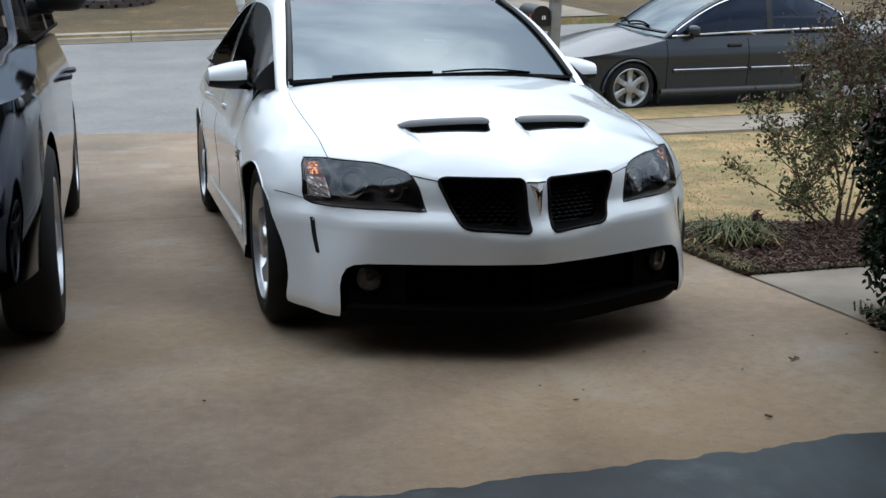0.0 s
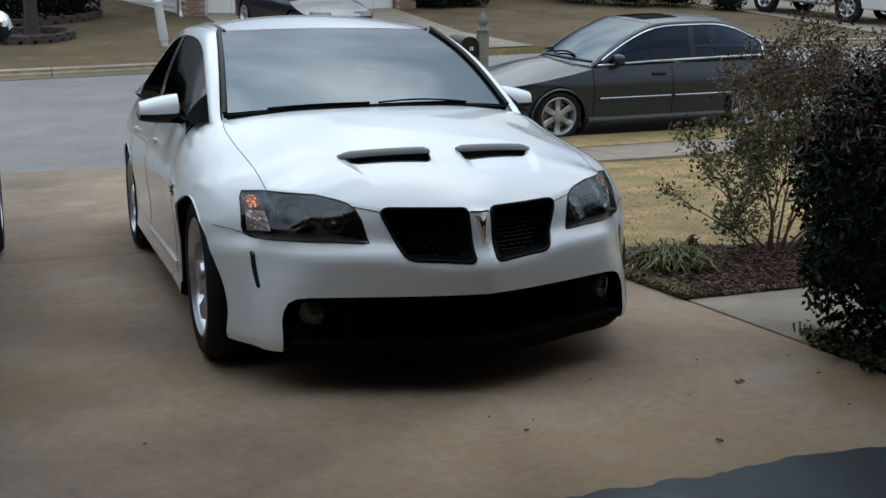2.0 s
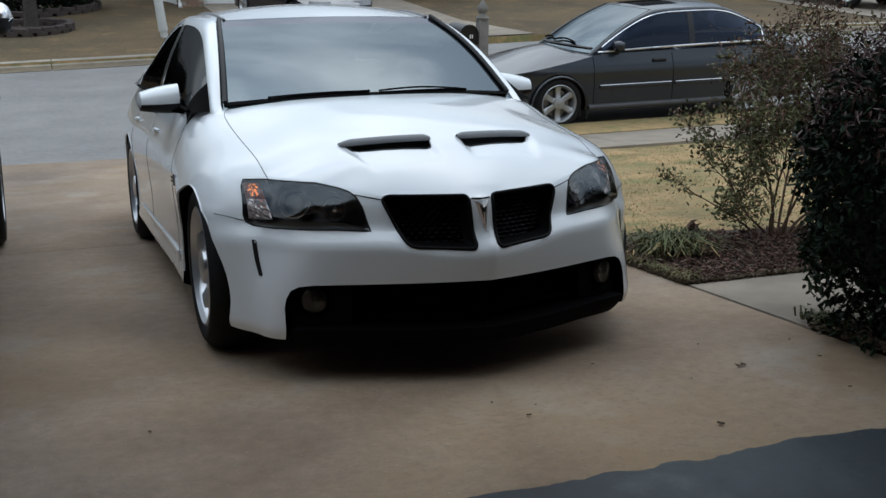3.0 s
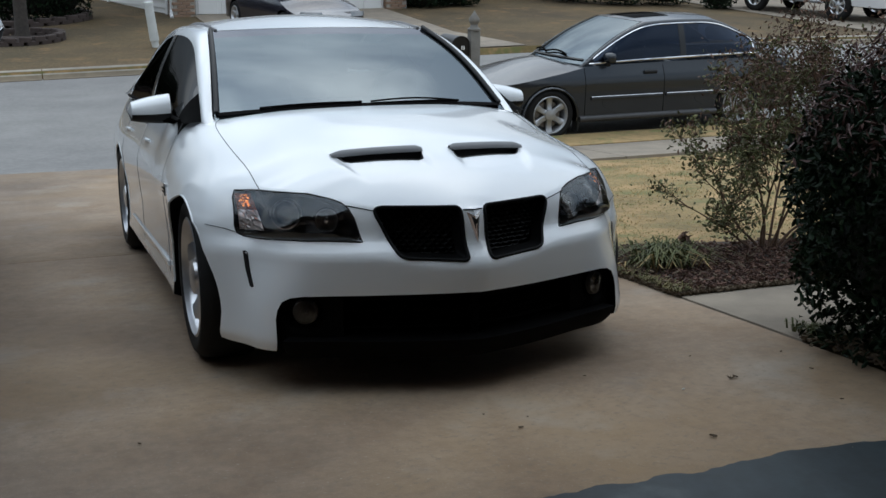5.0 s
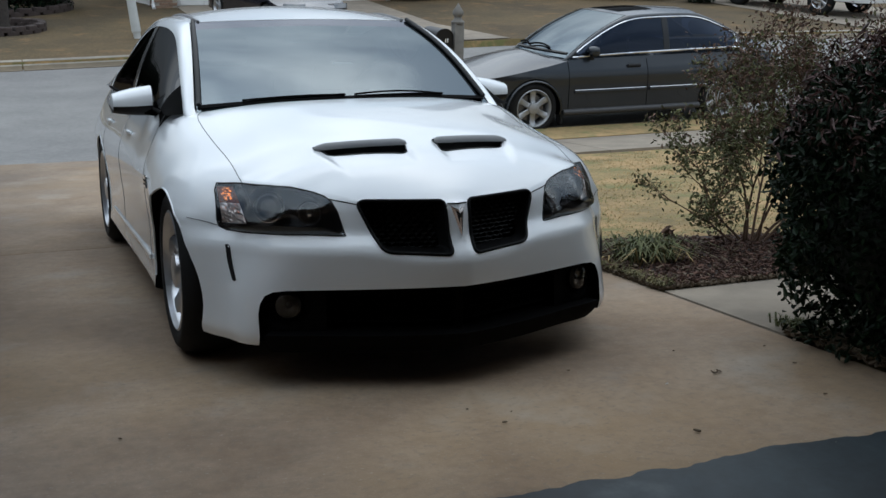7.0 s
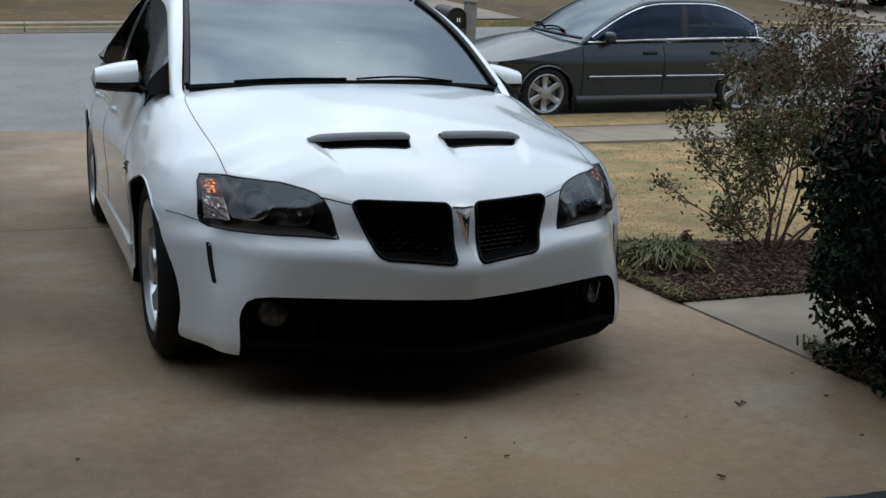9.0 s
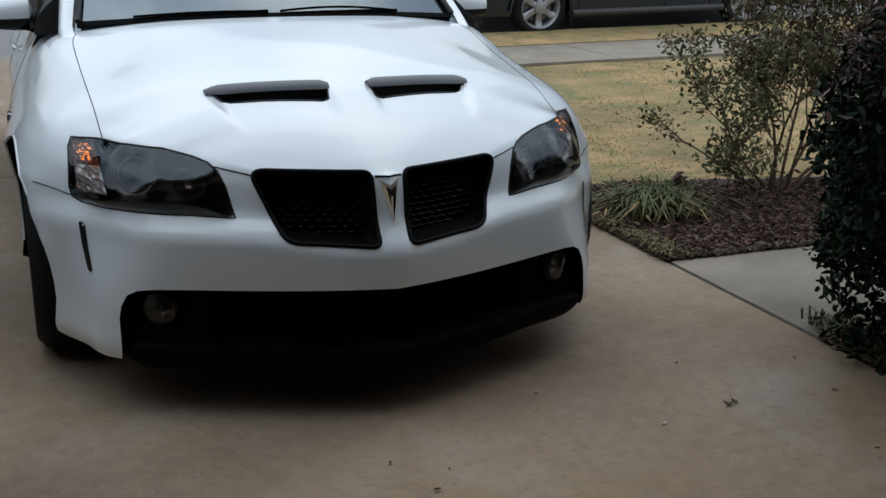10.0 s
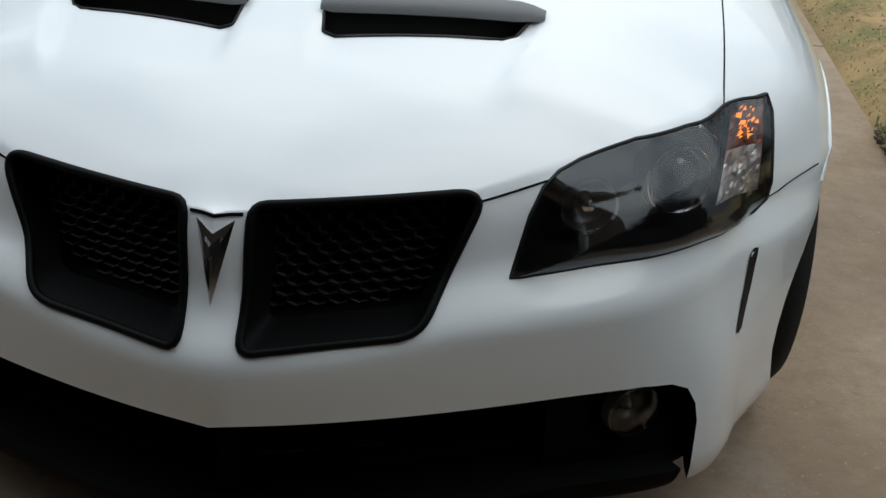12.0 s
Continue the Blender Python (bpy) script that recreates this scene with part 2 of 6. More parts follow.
M_MORTAR = material("mortar", (0.45, 0.42, 0.37), 0.95, vary=0.15, scale=10, bump=0.3)
M_SIDING = material("white_siding", (0.72, 0.71, 0.68), 0.6, vary=0.06, scale=2)
M_WHITEPAINT = material("white_paint", (0.78, 0.78, 0.77), 0.5, vary=0.05, scale=4)
M_ROOF = material("roof_shingle", (0.09, 0.08, 0.075), 0.9, vary=0.4, scale=14, bump=0.4)
M_WALL = material("plaster_wall", (0.42, 0.39, 0.35), 0.85, vary=0.08, scale=3, bump=0.1)
M_FACADE = material("brown_brick_facade", (0.22, 0.15, 0.11), 0.9, vary=0.35, scale=9, bump=0.3)
M_BARK = material("bark", (0.06, 0.05, 0.042), 0.9, vary=0.5, scale=14, bump=0.8, bump_scale=50)
M_TWIG = material("twig_bark", (0.135, 0.080, 0.048), 0.85, vary=0.4, scale=20, bump=0.3)
M_LEAF = material("dark_green_leaf", (0.0100, 0.0215, 0.0085), 0.50, spec=0.12, vary=0.4, scale=5, random_amount=0.9)
M_LEAFRED = material("bronze_leaf", (0.145, 0.088, 0.060), 0.5, spec=0.2, vary=0.4, scale=5, random_amount=0.9)
M_LEAFPINK = material("rose_grey_leaf", (0.105, 0.068, 0.060), 0.45, spec=0.3, second=(0.06, 0.024, 0.02), scale=9, random_amount=0.8)
M_LEAFOLIVE = material("olive_leaf", (0.115, 0.118, 0.050), 0.5, spec=0.2, vary=0.4, scale=5, random_amount=0.9)
M_BLADE = material("strap_leaf", (0.062, 0.080, 0.028), 0.6, spec=0.2, second=(0.105, 0.10, 0.042), scale=6, random_amount=0.6)
M_STRAW = material("dry_grass_blade", (0.41, 0.275, 0.125), 0.9, second=(0.27, 0.215, 0.09), scale=1.7, random_amount=0.35)
M_GREENGRASS = material("green_weed_blade", (0.24, 0.22, 0.088), 0.9, vary=0.2, scale=3, random_amount=0.2)
M_DEADLEAF = material("dead_leaf", (0.12, 0.085, 0.05), 0.8, vary=0.4, scale=40)
M_STONE = material("edging_stone", (0.066, 0.049, 0.043), 0.9, vary=0.35, scale=7, bump=0.5, random_amount=0.4)
# near-black fill for bush cores: shade between the leaves put into the colour
M_HEDGECORE = material("foliage_core_shade", (0.010, 0.014, 0.008), 0.9, vary=0.5, scale=14, bump=0.8)
M_WEED = material("yellow_weed", (0.18, 0.145, 0.06), 0.8, second=(0.10, 0.10, 0.04), scale=9, random_amount=0.6)
M_PALEBIT = material("pale_scrap", (0.6, 0.58, 0.54), 0.8, vary=0.2, scale=40)
M_POST = material("weathered_wood_post", (0.20, 0.19, 0.17), 0.85, vary=0.3, scale=12, bump=0.4)
M_MAILBOX = material("black_mailbox_metal", (0.012, 0.012, 0.013), 0.35, metal=0.3, vary=0.2, scale=10)
M_FLAG = material("red_flag_paint", (0.4, 0.03, 0.025), 0.5, vary=0.2, scale=10)
M_PVC = material("white_plastic_pedestal", (0.62, 0.64, 0.62), 0.5, vary=0.12, scale=5)


# ---- mesh helpers ----
def part(name, bm, mat, parent=None, label="", smooth=None):
    """Links a bmesh as one mesh object under a thing or a part. smooth: degrees past which an edge stays sharp."""
    me = bpy.data.meshes.new(name)
    bm.normal_update()
    if smooth is not None:
        for e in bm.edges:
            if len(e.link_faces) == 2:
                e.smooth = e.calc_face_angle(0) < radians(smooth)
        for f in bm.faces:
            f.smooth = True
    bm.to_mesh(me)
    bm.free()
    for m in (mat if isinstance(mat, (list, tuple)) else (mat,)):
        me.materials.append(m)
    ob = new(name, me)
    ob.parent = parent
    if label:
        tagged(ob, label)
    return ob


def thing(name, label, category, m=None, group="", kind=""):
    ob = new(name)
    ob.empty_display_size = 0.1
    if m is not None:
        ob.matrix_basis = m
    return tagged(ob, label, category, group, kind)


def box(x0, x1, y0, y1, z0, z1, bevel=0.0, bm=None, segments=2):
    own = bmesh.new()
    bmesh.ops.create_cube(own, size=1)
    for v in own.verts:
        v.co = Vector(((x0 + x1) / 2 + v.co.x * (x1 - x0), (y0 + y1) / 2 + v.co.y * (y1 - y0), (z0 + z1) / 2 + v.co.z * (z1 - z0)))
    if bevel:
        bmesh.ops.bevel(own, geom=own.edges[:], offset=bevel, segments=segments, profile=0.5, affect="EDGES")
    return merge(bm, own)


def merge(bm, own):
    if bm is None:
        return own
    me = bpy.data.meshes.new("joined")
    own.to_mesh(me)
    own.free()
    bm.from_mesh(me)
    bpy.data.meshes.remove(me)
    return bm


def grid(nu, nv, fn, close_u=False):
    """A sheet of nu by nv points, fn(u, v) with both from 0 to 1."""
    bm = bmesh.new()
    vs = [[bm.verts.new(fn(i / (nu if close_u else nu - 1), j / (nv - 1))) for j in range(nv)] for i in range(nu)]
    for i in range(nu if close_u else nu - 1):
        for j in range(nv - 1):
            a, b, c, d = vs[i][j], vs[(i + 1) % nu][j], vs[(i + 1) % nu][j + 1], vs[i][j + 1]
            bm.faces.new((a, b, c, d))
    return bm


def lathe(profile, steps=48, axis="x"):
    """Turns a profile of (along, radius) round an axis."""
    bm = bmesh.new()
    rings = []
    for a, r in profile:
        ring = []
        for k in range(steps):
            t = 2 * math.pi * k / steps
            c, s = r * math.cos(t), r * math.sin(t)
            ring.append(bm.verts.new((a, c, s) if axis == "x" else (c, a, s) if axis == "y" else (c, s, a)))
        rings.append(ring)
    for p, q in zip(rings, rings[1:]):
        for k in range(steps):
            bm.faces.new((p[k], p[(k + 1) % steps], q[(k + 1) % steps], q[k]))
    bmesh.ops.recalc_face_normals(bm, faces=bm.faces)
    return bm


def tube(points, radius, sides=8, bm=None, flat=1.0):
    """A tapered tube along points; radius: a number or one for each point. flat squeezes it upright."""
    own = bmesh.new()
    pts = [Vector(p) for p in points]
    rad = radius if isinstance(radius, (list, tuple)) else [radius] * len(pts)
    rings, side = [], None
    for i, p in enumerate(pts):
        d = (pts[min(i + 1, len(pts) - 1)] - pts[max(i - 1, 0)]).normalized()
        ref = Vector((0, 0, 1)) if abs(d.z) < 0.9 else Vector((0, 1, 0))
        a = d.cross(ref).normalized()
        if side is not None:
            a = (side - d * side.dot(d)).normalized()
        side = a
        b = a.cross(d).normalized()
        rings.append([own.verts.new(p + rad[i] * (a * math.cos(2 * math.pi * k / sides) + flat * b * math.sin(2 * math.pi * k / sides))) for k in range(sides)])
    for p, q in zip(rings, rings[1:]):
        for k in range(sides):
            own.faces.new((p[k], p[(k + 1) % sides], q[(k + 1) % sides], q[k]))
    own.faces.new(rings[0][::-1])
    own.faces.new(rings[-1])
    bmesh.ops.recalc_face_normals(own, faces=own.faces)
    return merge(bm, own)


def prism(poly, y0, y1, bm=None):
    """A polygon of (x, z), drawn out from y0 to y1."""
    own = bmesh.new()
    a = [own.verts.new((x, y0, z)) for x, z in poly]
    b = [own.verts.new((x, y1, z)) for x, z in poly]
    own.faces.new(a)
    own.faces.new(b[::-1])
    for i in range(len(poly)):
        j = (i + 1) % len(poly)
        own.faces.new((a[i], b[i], b[j], a[j]))
    bmesh.ops.recalc_face_normals(own, faces=own.faces)
    return merge(bm, own)


def line(table, t):
    """Smooth value at t from rows of (t, value)."""
    ts, vs = [r[0] for r in table], [r[1] for r in table]
    if t <= ts[0]:
        return vs[0]
    if t >= ts[-1]:
        return vs[-1]
    i = max(k for k in range(len(ts) - 1) if ts[k] <= t)
    def slope(k):
        if k == 0 or k == len(ts) - 1:
            a, b = (0, 1) if k == 0 else (k - 1, k)
            return (vs[b] - vs[a]) / (ts[b] - ts[a])
        l, r = (vs[k] - vs[k - 1]) / (ts[k] - ts[k - 1]), (vs[k + 1] - vs[k]) / (ts[k + 1] - ts[k])
        return 0 if l * r <= 0 else 2 * l * r / (l + r)
    h = ts[i + 1] - ts[i]
    s = (t - ts[i]) / h
    return (2 * s**3 - 3 * s**2 + 1) * vs[i] + (s**3 - 2 * s**2 + s) * h * slope(i) + (3 * s**2 - 2 * s**3) * vs[i + 1] + (s**3 - s**2) * h * slope(i + 1)


def carve(bm, mats, cuts):
    """The mesh bm with closed shapes cut out of it; each cut is (bmesh, material), and its walls take that material. Returns a mesh."""
    def temp(b, ms):
        me = bpy.data.meshes.new("temp")
        b.to_mesh(me)
        b.free()
        for m in ms:
            me.materials.append(m)
        return new("temp", me)
    base = temp(bm, mats)
    for b, m in cuts:
        cutter = temp(b, [m])
        mod = base.modifiers.new("cut", "BOOLEAN")
        mod.operation, mod.solver, mod.object, mod.material_mode = "DIFFERENCE", "EXACT", cutter, "TRANSFER"
        before = sum(p.area for p in base.data.polygons)
        # a cut that meets an edge exactly can fail: nudge it by a hair and try again
        for k in range(6):
            cutter.location = (0.0004 * k * (-1) ** k, 0.0007 * k, -0.0005 * k)
            bpy.context.view_layer.update()
            me = bpy.data.meshes.new_from_object(base.evaluated_get(bpy.context.evaluated_depsgraph_get()))
            if 0.8 * before < sum(p.area for p in me.polygons) < 2.0 * before:
                break
            bpy.data.meshes.remove(me)
            me = None
        base.modifiers.remove(mod)
        if me:
            old, base.data = base.data, me
            bpy.data.meshes.remove(old)
        old = cutter.data
        bpy.data.objects.remove(cutter)
        bpy.data.meshes.remove(old)
    me = base.data
    bpy.data.objects.remove(base)
    return me


def mesh_part(name, me, parent, label="", smooth=30):
    bm = bmesh.new()
    bm.from_mesh(me)
    mats = list(me.materials)
    bpy.data.meshes.remove(me)
    return part(name, bm, mats, parent, label, smooth)

# ---- ground: one sheet to the horizon, the sloping driveway, the street and its kerbs ----
FALL = math.tan(radians(SLOPE))
KERB_NEAR, KERB_FAR = 8.85, 18.3


def street_z(x, y=18.3):
    """Level of the street, which climbs to the east, more so on its far side."""
    climb = 0.014 + 0.016 * max(0.0, min(1.0, (y - 9.3) / 9.0))
    return -0.9 + climb * (max(min(x, 9.0), -14.0) + 1) + 0.008 * max(x - 9.0, 0)


def lawn_z(x, y):
    """Level of the ground."""
    if y < KERB_NEAR:
        lift = 0.016 * max(0.0, min(x - 1.6, 9.0)) * max(0.0, min(y / 9, 1))
        return -FALL * max(y, -3.0) + lift
    if y < KERB_FAR:
        return street_z(x, y)
    return street_z(x) + 0.13 + 0.045 * min(y - KERB_FAR, 14) + 0.004 * max(y - KERB_FAR - 14, 0)


def steps(a, b, step):
    n = max(1, round((b - a) / step))
    return [a + (b - a) * i / n for i in range(n)]


def terrain():
    xs = steps(-150, -14, 17) + steps(-14, -5, 1.5) + steps(-5, -4.6, 0.4) + steps(-4.6, 1.48, 1.5) + steps(1.48, 9, 0.25) + steps(9, 30, 1.5) + steps(30, 200, 17) + [200]
    ys = steps(-60, -3, 8) + steps(-3, 1, 0.5) + steps(1, 8.4, 0.25) + [8.4, 8.8, KERB_NEAR + 0.02, 9.5, 13, KERB_FAR - 0.02, KERB_FAR + 0.02] + steps(18.6, 32, 0.6) + steps(32, 400, 24) + [400]
    bm = bmesh.new()
    rows = []
    for x in xs:
        row = []
        for y in ys:
            under = 0.0
            if -5.0 < x < 1.49 and y < 9.6 or KERB_NEAR < y < KERB_FAR:
                under = 0.12
            if -9 < x < 3.0 and y < 0.2:
                under = 0.16
            if -4.8 < x < 2.4 and -7.6 < y < -0.9:
                under = lawn_z(x, y) + 0.12
            if 1.4 < x < 5.6 and -1.2 < y < 1.4:
                under = max(under, 0.08)
            bumpy = 0.012 * noise.noise((x * 1.3, y * 1.3, 0)) + 0.006 * noise.noise((x * 4, y * 4, 3))
            row.append(bm.verts.new((x, y, lawn_z(x, y) - under + bumpy)))
        rows.append(row)
    for a, b in zip(rows, rows[1:]):
        for j in range(len(ys) - 1):
            bm.faces.new((a[j], b[j], b[j + 1], a[j + 1]))
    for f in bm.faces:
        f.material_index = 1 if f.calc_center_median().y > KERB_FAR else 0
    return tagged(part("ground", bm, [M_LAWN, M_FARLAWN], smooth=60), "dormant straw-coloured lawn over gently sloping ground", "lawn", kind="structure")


terrain()


def strip(name, x0, x1, y0, y1, lift, mat, label, category, step=1.0, depth=0.25):
    """A paved strip that follows the street's climb."""
    bm = bmesh.new()
    xs = steps(x0, x1, step) + [x1]
    top = [[bm.verts.new((x, y, street_z(x, y) + lift(y))) for y in (y0, (y0 + y1) / 2, y1)] for x in xs]
    low = [[bm.verts.new((x, y, street_z(x, y) - depth)) for y in (y0, y1)] for x in xs]
    for i in range(len(xs) - 1):
        for j in (0, 1):
            bm.faces.new((top[i][j], top[i + 1][j], top[i + 1][j + 1], top[i][j + 1]))
        bm.faces.new((low[i][0], low[i + 1][0], top[i + 1][0], top[i][0]))
        bm.faces.new((top[i][2], top[i + 1][2], low[i + 1][1], low[i][1]))
    return tagged(part(name, bm, mat, smooth=40), label, category, kind="structure")


strip("road", -150, 200, KERB_NEAR + 0.25, KERB_FAR, lambda y: 0.0, M_STREET, "worn light-grey asphalt residential street", "road", step=3)


def kerb_run(name, y0, y1, x0, x1, high, toward):
    """A rolled kerb in lengths of three metres; the low lip lies on the street's side."""
    root = thing(name, "weathered rolled concrete kerb along the street", "kerb", kind="structure")
    for x in steps(x0, x1, 3.0):
        e = min(x + 2.985, x1)
        prof = [(0, -0.2), (0, high), (0.10, high), (0.18, high - 0.02), (0.27, high * 0.45), (0.33, 0.025), (abs(y1 - y0), 0.012), (abs(y1 - y0), -0.2)]
        bm = bmesh.new()
        ends = []
        for xx in (x + 0.006, e):
            ends.append([bm.verts.new((xx, (y1 - d) if toward < 0 else (y0 + d), street_z(xx, y0) + h)) for d, h in prof])
        for i in range(len(prof) - 1):
            bm.faces.new((ends[0][i], ends[1][i], ends[1][i + 1], ends[0][i + 1]))
        bm.faces.new(ends[0])
        bm.faces.new(ends[1][::-1])
        bmesh.ops.recalc_face_normals(bm, faces=bm.faces)
        for f in bm.faces:
            c = f.calc_center_median()
            f.material_index = 1 if c.z - street_z(c.x, y0) < 0.05 else 0
        part("kerb_stone", bm, [M_KERB, M_GUTTER], root, smooth=50)
    return root


kerb_run("kerb_far", KERB_FAR - 0.28, KERB_FAR + 0.25, -40, 2.0, 0.15, -1)
kerb_run("kerb_far", KERB_FAR - 0.28, KERB_FAR + 0.25, 9.5, 40, 0.15, -1)
kerb_run("kerb_near", KERB_NEAR, KERB_NEAR + 0.5, 1.6, 40, 0.09, 1)
kerb_run("kerb_near", KERB_NEAR, KERB_NEAR + 0.5, -40, -5.0, 0.12, 1)


strip("verge", 1.62, 40, 8.31, 9.04, lambda y: 0.105, M_LAWN, "strip of dry turf between pavement and kerb", "verge")


# driveway slabs, in the driveway's own plane
def slab(name, x0, x1, y0, y1, z, mat, parent, bevel=0.006, depth=0.13, label=""):
    bm = box(x0, x1, y0, y1, z - depth, z, bevel)
    return part(name, bm, mat, parent, label, 40)


drive = thing("driveway", "stained tan concrete driveway sloping to the street", "driveway", DRIVE, kind="structure")
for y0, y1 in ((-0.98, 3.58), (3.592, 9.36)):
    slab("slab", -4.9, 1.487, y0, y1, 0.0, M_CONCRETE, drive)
part("joint_filler", box(-4.9, 1.486, 3.579, 3.593, -0.1, -0.004), M_JOINT, drive)
part("joint_filler", box(1.4865, 1.4985, 0.1, 1.06, -0.1, -0.006), M_JOINT, drive)
walkway = thing("walkway", "pale concrete walkway slab beside the driveway", "walkway", DRIVE, kind="structure")
slab("slab", 1.498, 5.2, 0.12, 1.05, 0.004, M_WALKCON, walkway, 0.003)
sidewalk = thing("pavement", "pale concrete pavement along the street", "pavement", kind="structure")
for k in range(22):
    x0 = 1.6 + 1.5 * k
    bm = bmesh.new()
    q = [(x0 + 0.006, 6.95), (x0 + 1.494, 6.95), (x0 + 1.494, 8.3), (x0 + 0.006, 8.3)]
    up = [bm.verts.new((x, y, lawn_z(x, y) + 0.03)) for x, y in q]
    dn = [bm.verts.new((x, y, lawn_z(x, y) - 0.1)) for x, y in q]
    bm.faces.new(up)
    for i in range(4):
        bm.faces.new((dn[i], dn[(i + 1) % 4], up[(i + 1) % 4], up[i]))
    part("slab", bm, M_WALKCON, sidewalk)

# the garage that the walk starts in
floor = thing("floor", "dark blue-grey painted concrete garage floor", "floor", kind="structure")
bm = bmesh.new()
rows = []
for i in range(401):
    x = -4.6 + 6.8 * i / 400
    edge_y = -0.962 + 0.026 * noise.noise((x * 2.5, 0, 4)) + 0.020 * noise.noise((x * 9, 0, 9)) + 0.010 * noise.noise((x * 27, 0, 2))
    rows.append([bm.verts.new(p) for p in ((x, -7.2, 0.099), (x, edge_y - 0.02, 0.099), (x, edge_y, 0.096), (x, edge_y, -0.1))])
for a, b in zip(rows, rows[1:]):
    for j in range(3):
        bm.faces.new((a[j], b[j], b[j + 1], a[j + 1]))
bmesh.ops.recalc_face_normals(bm, faces=bm.faces)
part("floor_slab", bm, M_FLOOR, floor, smooth=40)
Z_F = 0.09
# unseen house front; its length, height and eave are set to block sky
wall_n = thing("wall_north", "unseen brown brick front wall with an open garage doorway", "wall", kind="structure")
part("wall_panel", box(-11.0, -3.9, -1.35, -1.12, -0.2, 3.2), M_FACADE, wall_n)
part("wall_panel", box(1.75, 2.35, -1.35, -1.12, -0.2, 3.2), M_FACADE, wall_n)
part("wall_panel", box(-3.9, 1.75, -1.35, -1.12, Z_F + 2.2, 3.2), M_FACADE, wall_n)
for x in (-3.9, 1.65):
    part("jamb", box(x, x + 0.1, -1.37, -1.10, Z_F, Z_F + 2.2, 0.006), M_WHITEPAINT, wall_n)
part("eave", box(-11.4, 2.7, -1.5, -0.80, 3.2, 3.35), M_WHITEPAINT, wall_n)
# unseen wall added right of the garage to block low sky
wing_wall = thing("wall_sky_block", "unseen brown brick wall added to block low sky", "wall", kind="structure")
part("wall_panel", box(2.35, 12.0, -9.6, -9.4, -0.2, 2.9), M_FACADE, wing_wall)
part("eave", box(2.36, 12.4, -9.6, -8.9, 2.9, 3.05), M_WHITEPAINT, wing_wall)
for name, b in (("wall_west", (-4.7, -4.5, -7.3, -1.35, -0.2, 3.2)), ("wall_east", (2.15, 2.35, -7.3, -1.35, -0.2, 3.2)), ("wall_south", (-4.5, 2.15, -7.4, -7.2, -0.2, 3.2))):
    tagged(part(name, box(*b), M_WALL), "pale plastered garage wall", "wall", kind="structure")
tagged(part("ceiling", box(-4.5, 2.15, -7.2, -1.35, 2.7, 2.9), M_WALL), "pale plastered garage ceiling", "ceiling", kind="structure")
# unseen roof planes added over both walls to cut off more sky
roof = bmesh.new()
roof_v = [roof.verts.new(p) for p in ((-11.4, -0.75, 3.36), (2.75, -0.75, 3.36), (2.75, -6.0, 5.3), (-11.4, -6.0, 5.3), (2.75, -11.3, 3.36), (-11.4, -11.3, 3.36),
                                      (2.76, -8.85, 3.06), (12.5, -8.85, 3.06), (12.5, -12.0, 5.0), (2.76, -12.0, 5.0), (12.5, -15.2, 3.06), (2.76, -15.2, 3.06))]
for f in ((0, 1, 2, 3), (3, 2, 4, 5), (6, 7, 8, 9), (9, 8, 10, 11)):
    roof.faces.new([roof_v[i] for i in f])
tagged(part("roof", roof, M_ROOF), "unseen dark shingled roof, sized to block sky", "roof", kind="structure")

# ---- cars: y runs from the nose to the tail, x across, z up ----
def even_out(rows, first, weight, rounds):
    """Evens out a sheet of points from the column first on, by the weight at each point."""
    a = np.array([[p[:] for p in r] for r in rows])
    w = np.array([[weight(*p) for p in r] for r in a])[..., None] * np.ones(3)
    w[:, :first], w[0], w[-1], w[:, -1, 0] = 0, 0, 0, 0
    for _ in range(rounds):
        east = np.concatenate([a[:, 1:], a[:, -2:-1]], 1)
        west = np.concatenate([a[:, :1], a[:, :-1]], 1)
        north, south = np.roll(a, 1, 0), np.roll(a, -1, 0)
        a = a + 0.5 * w * ((east + west + north + south) / 4 - a)
    return [[Vector(p) for p in r] for r in a]


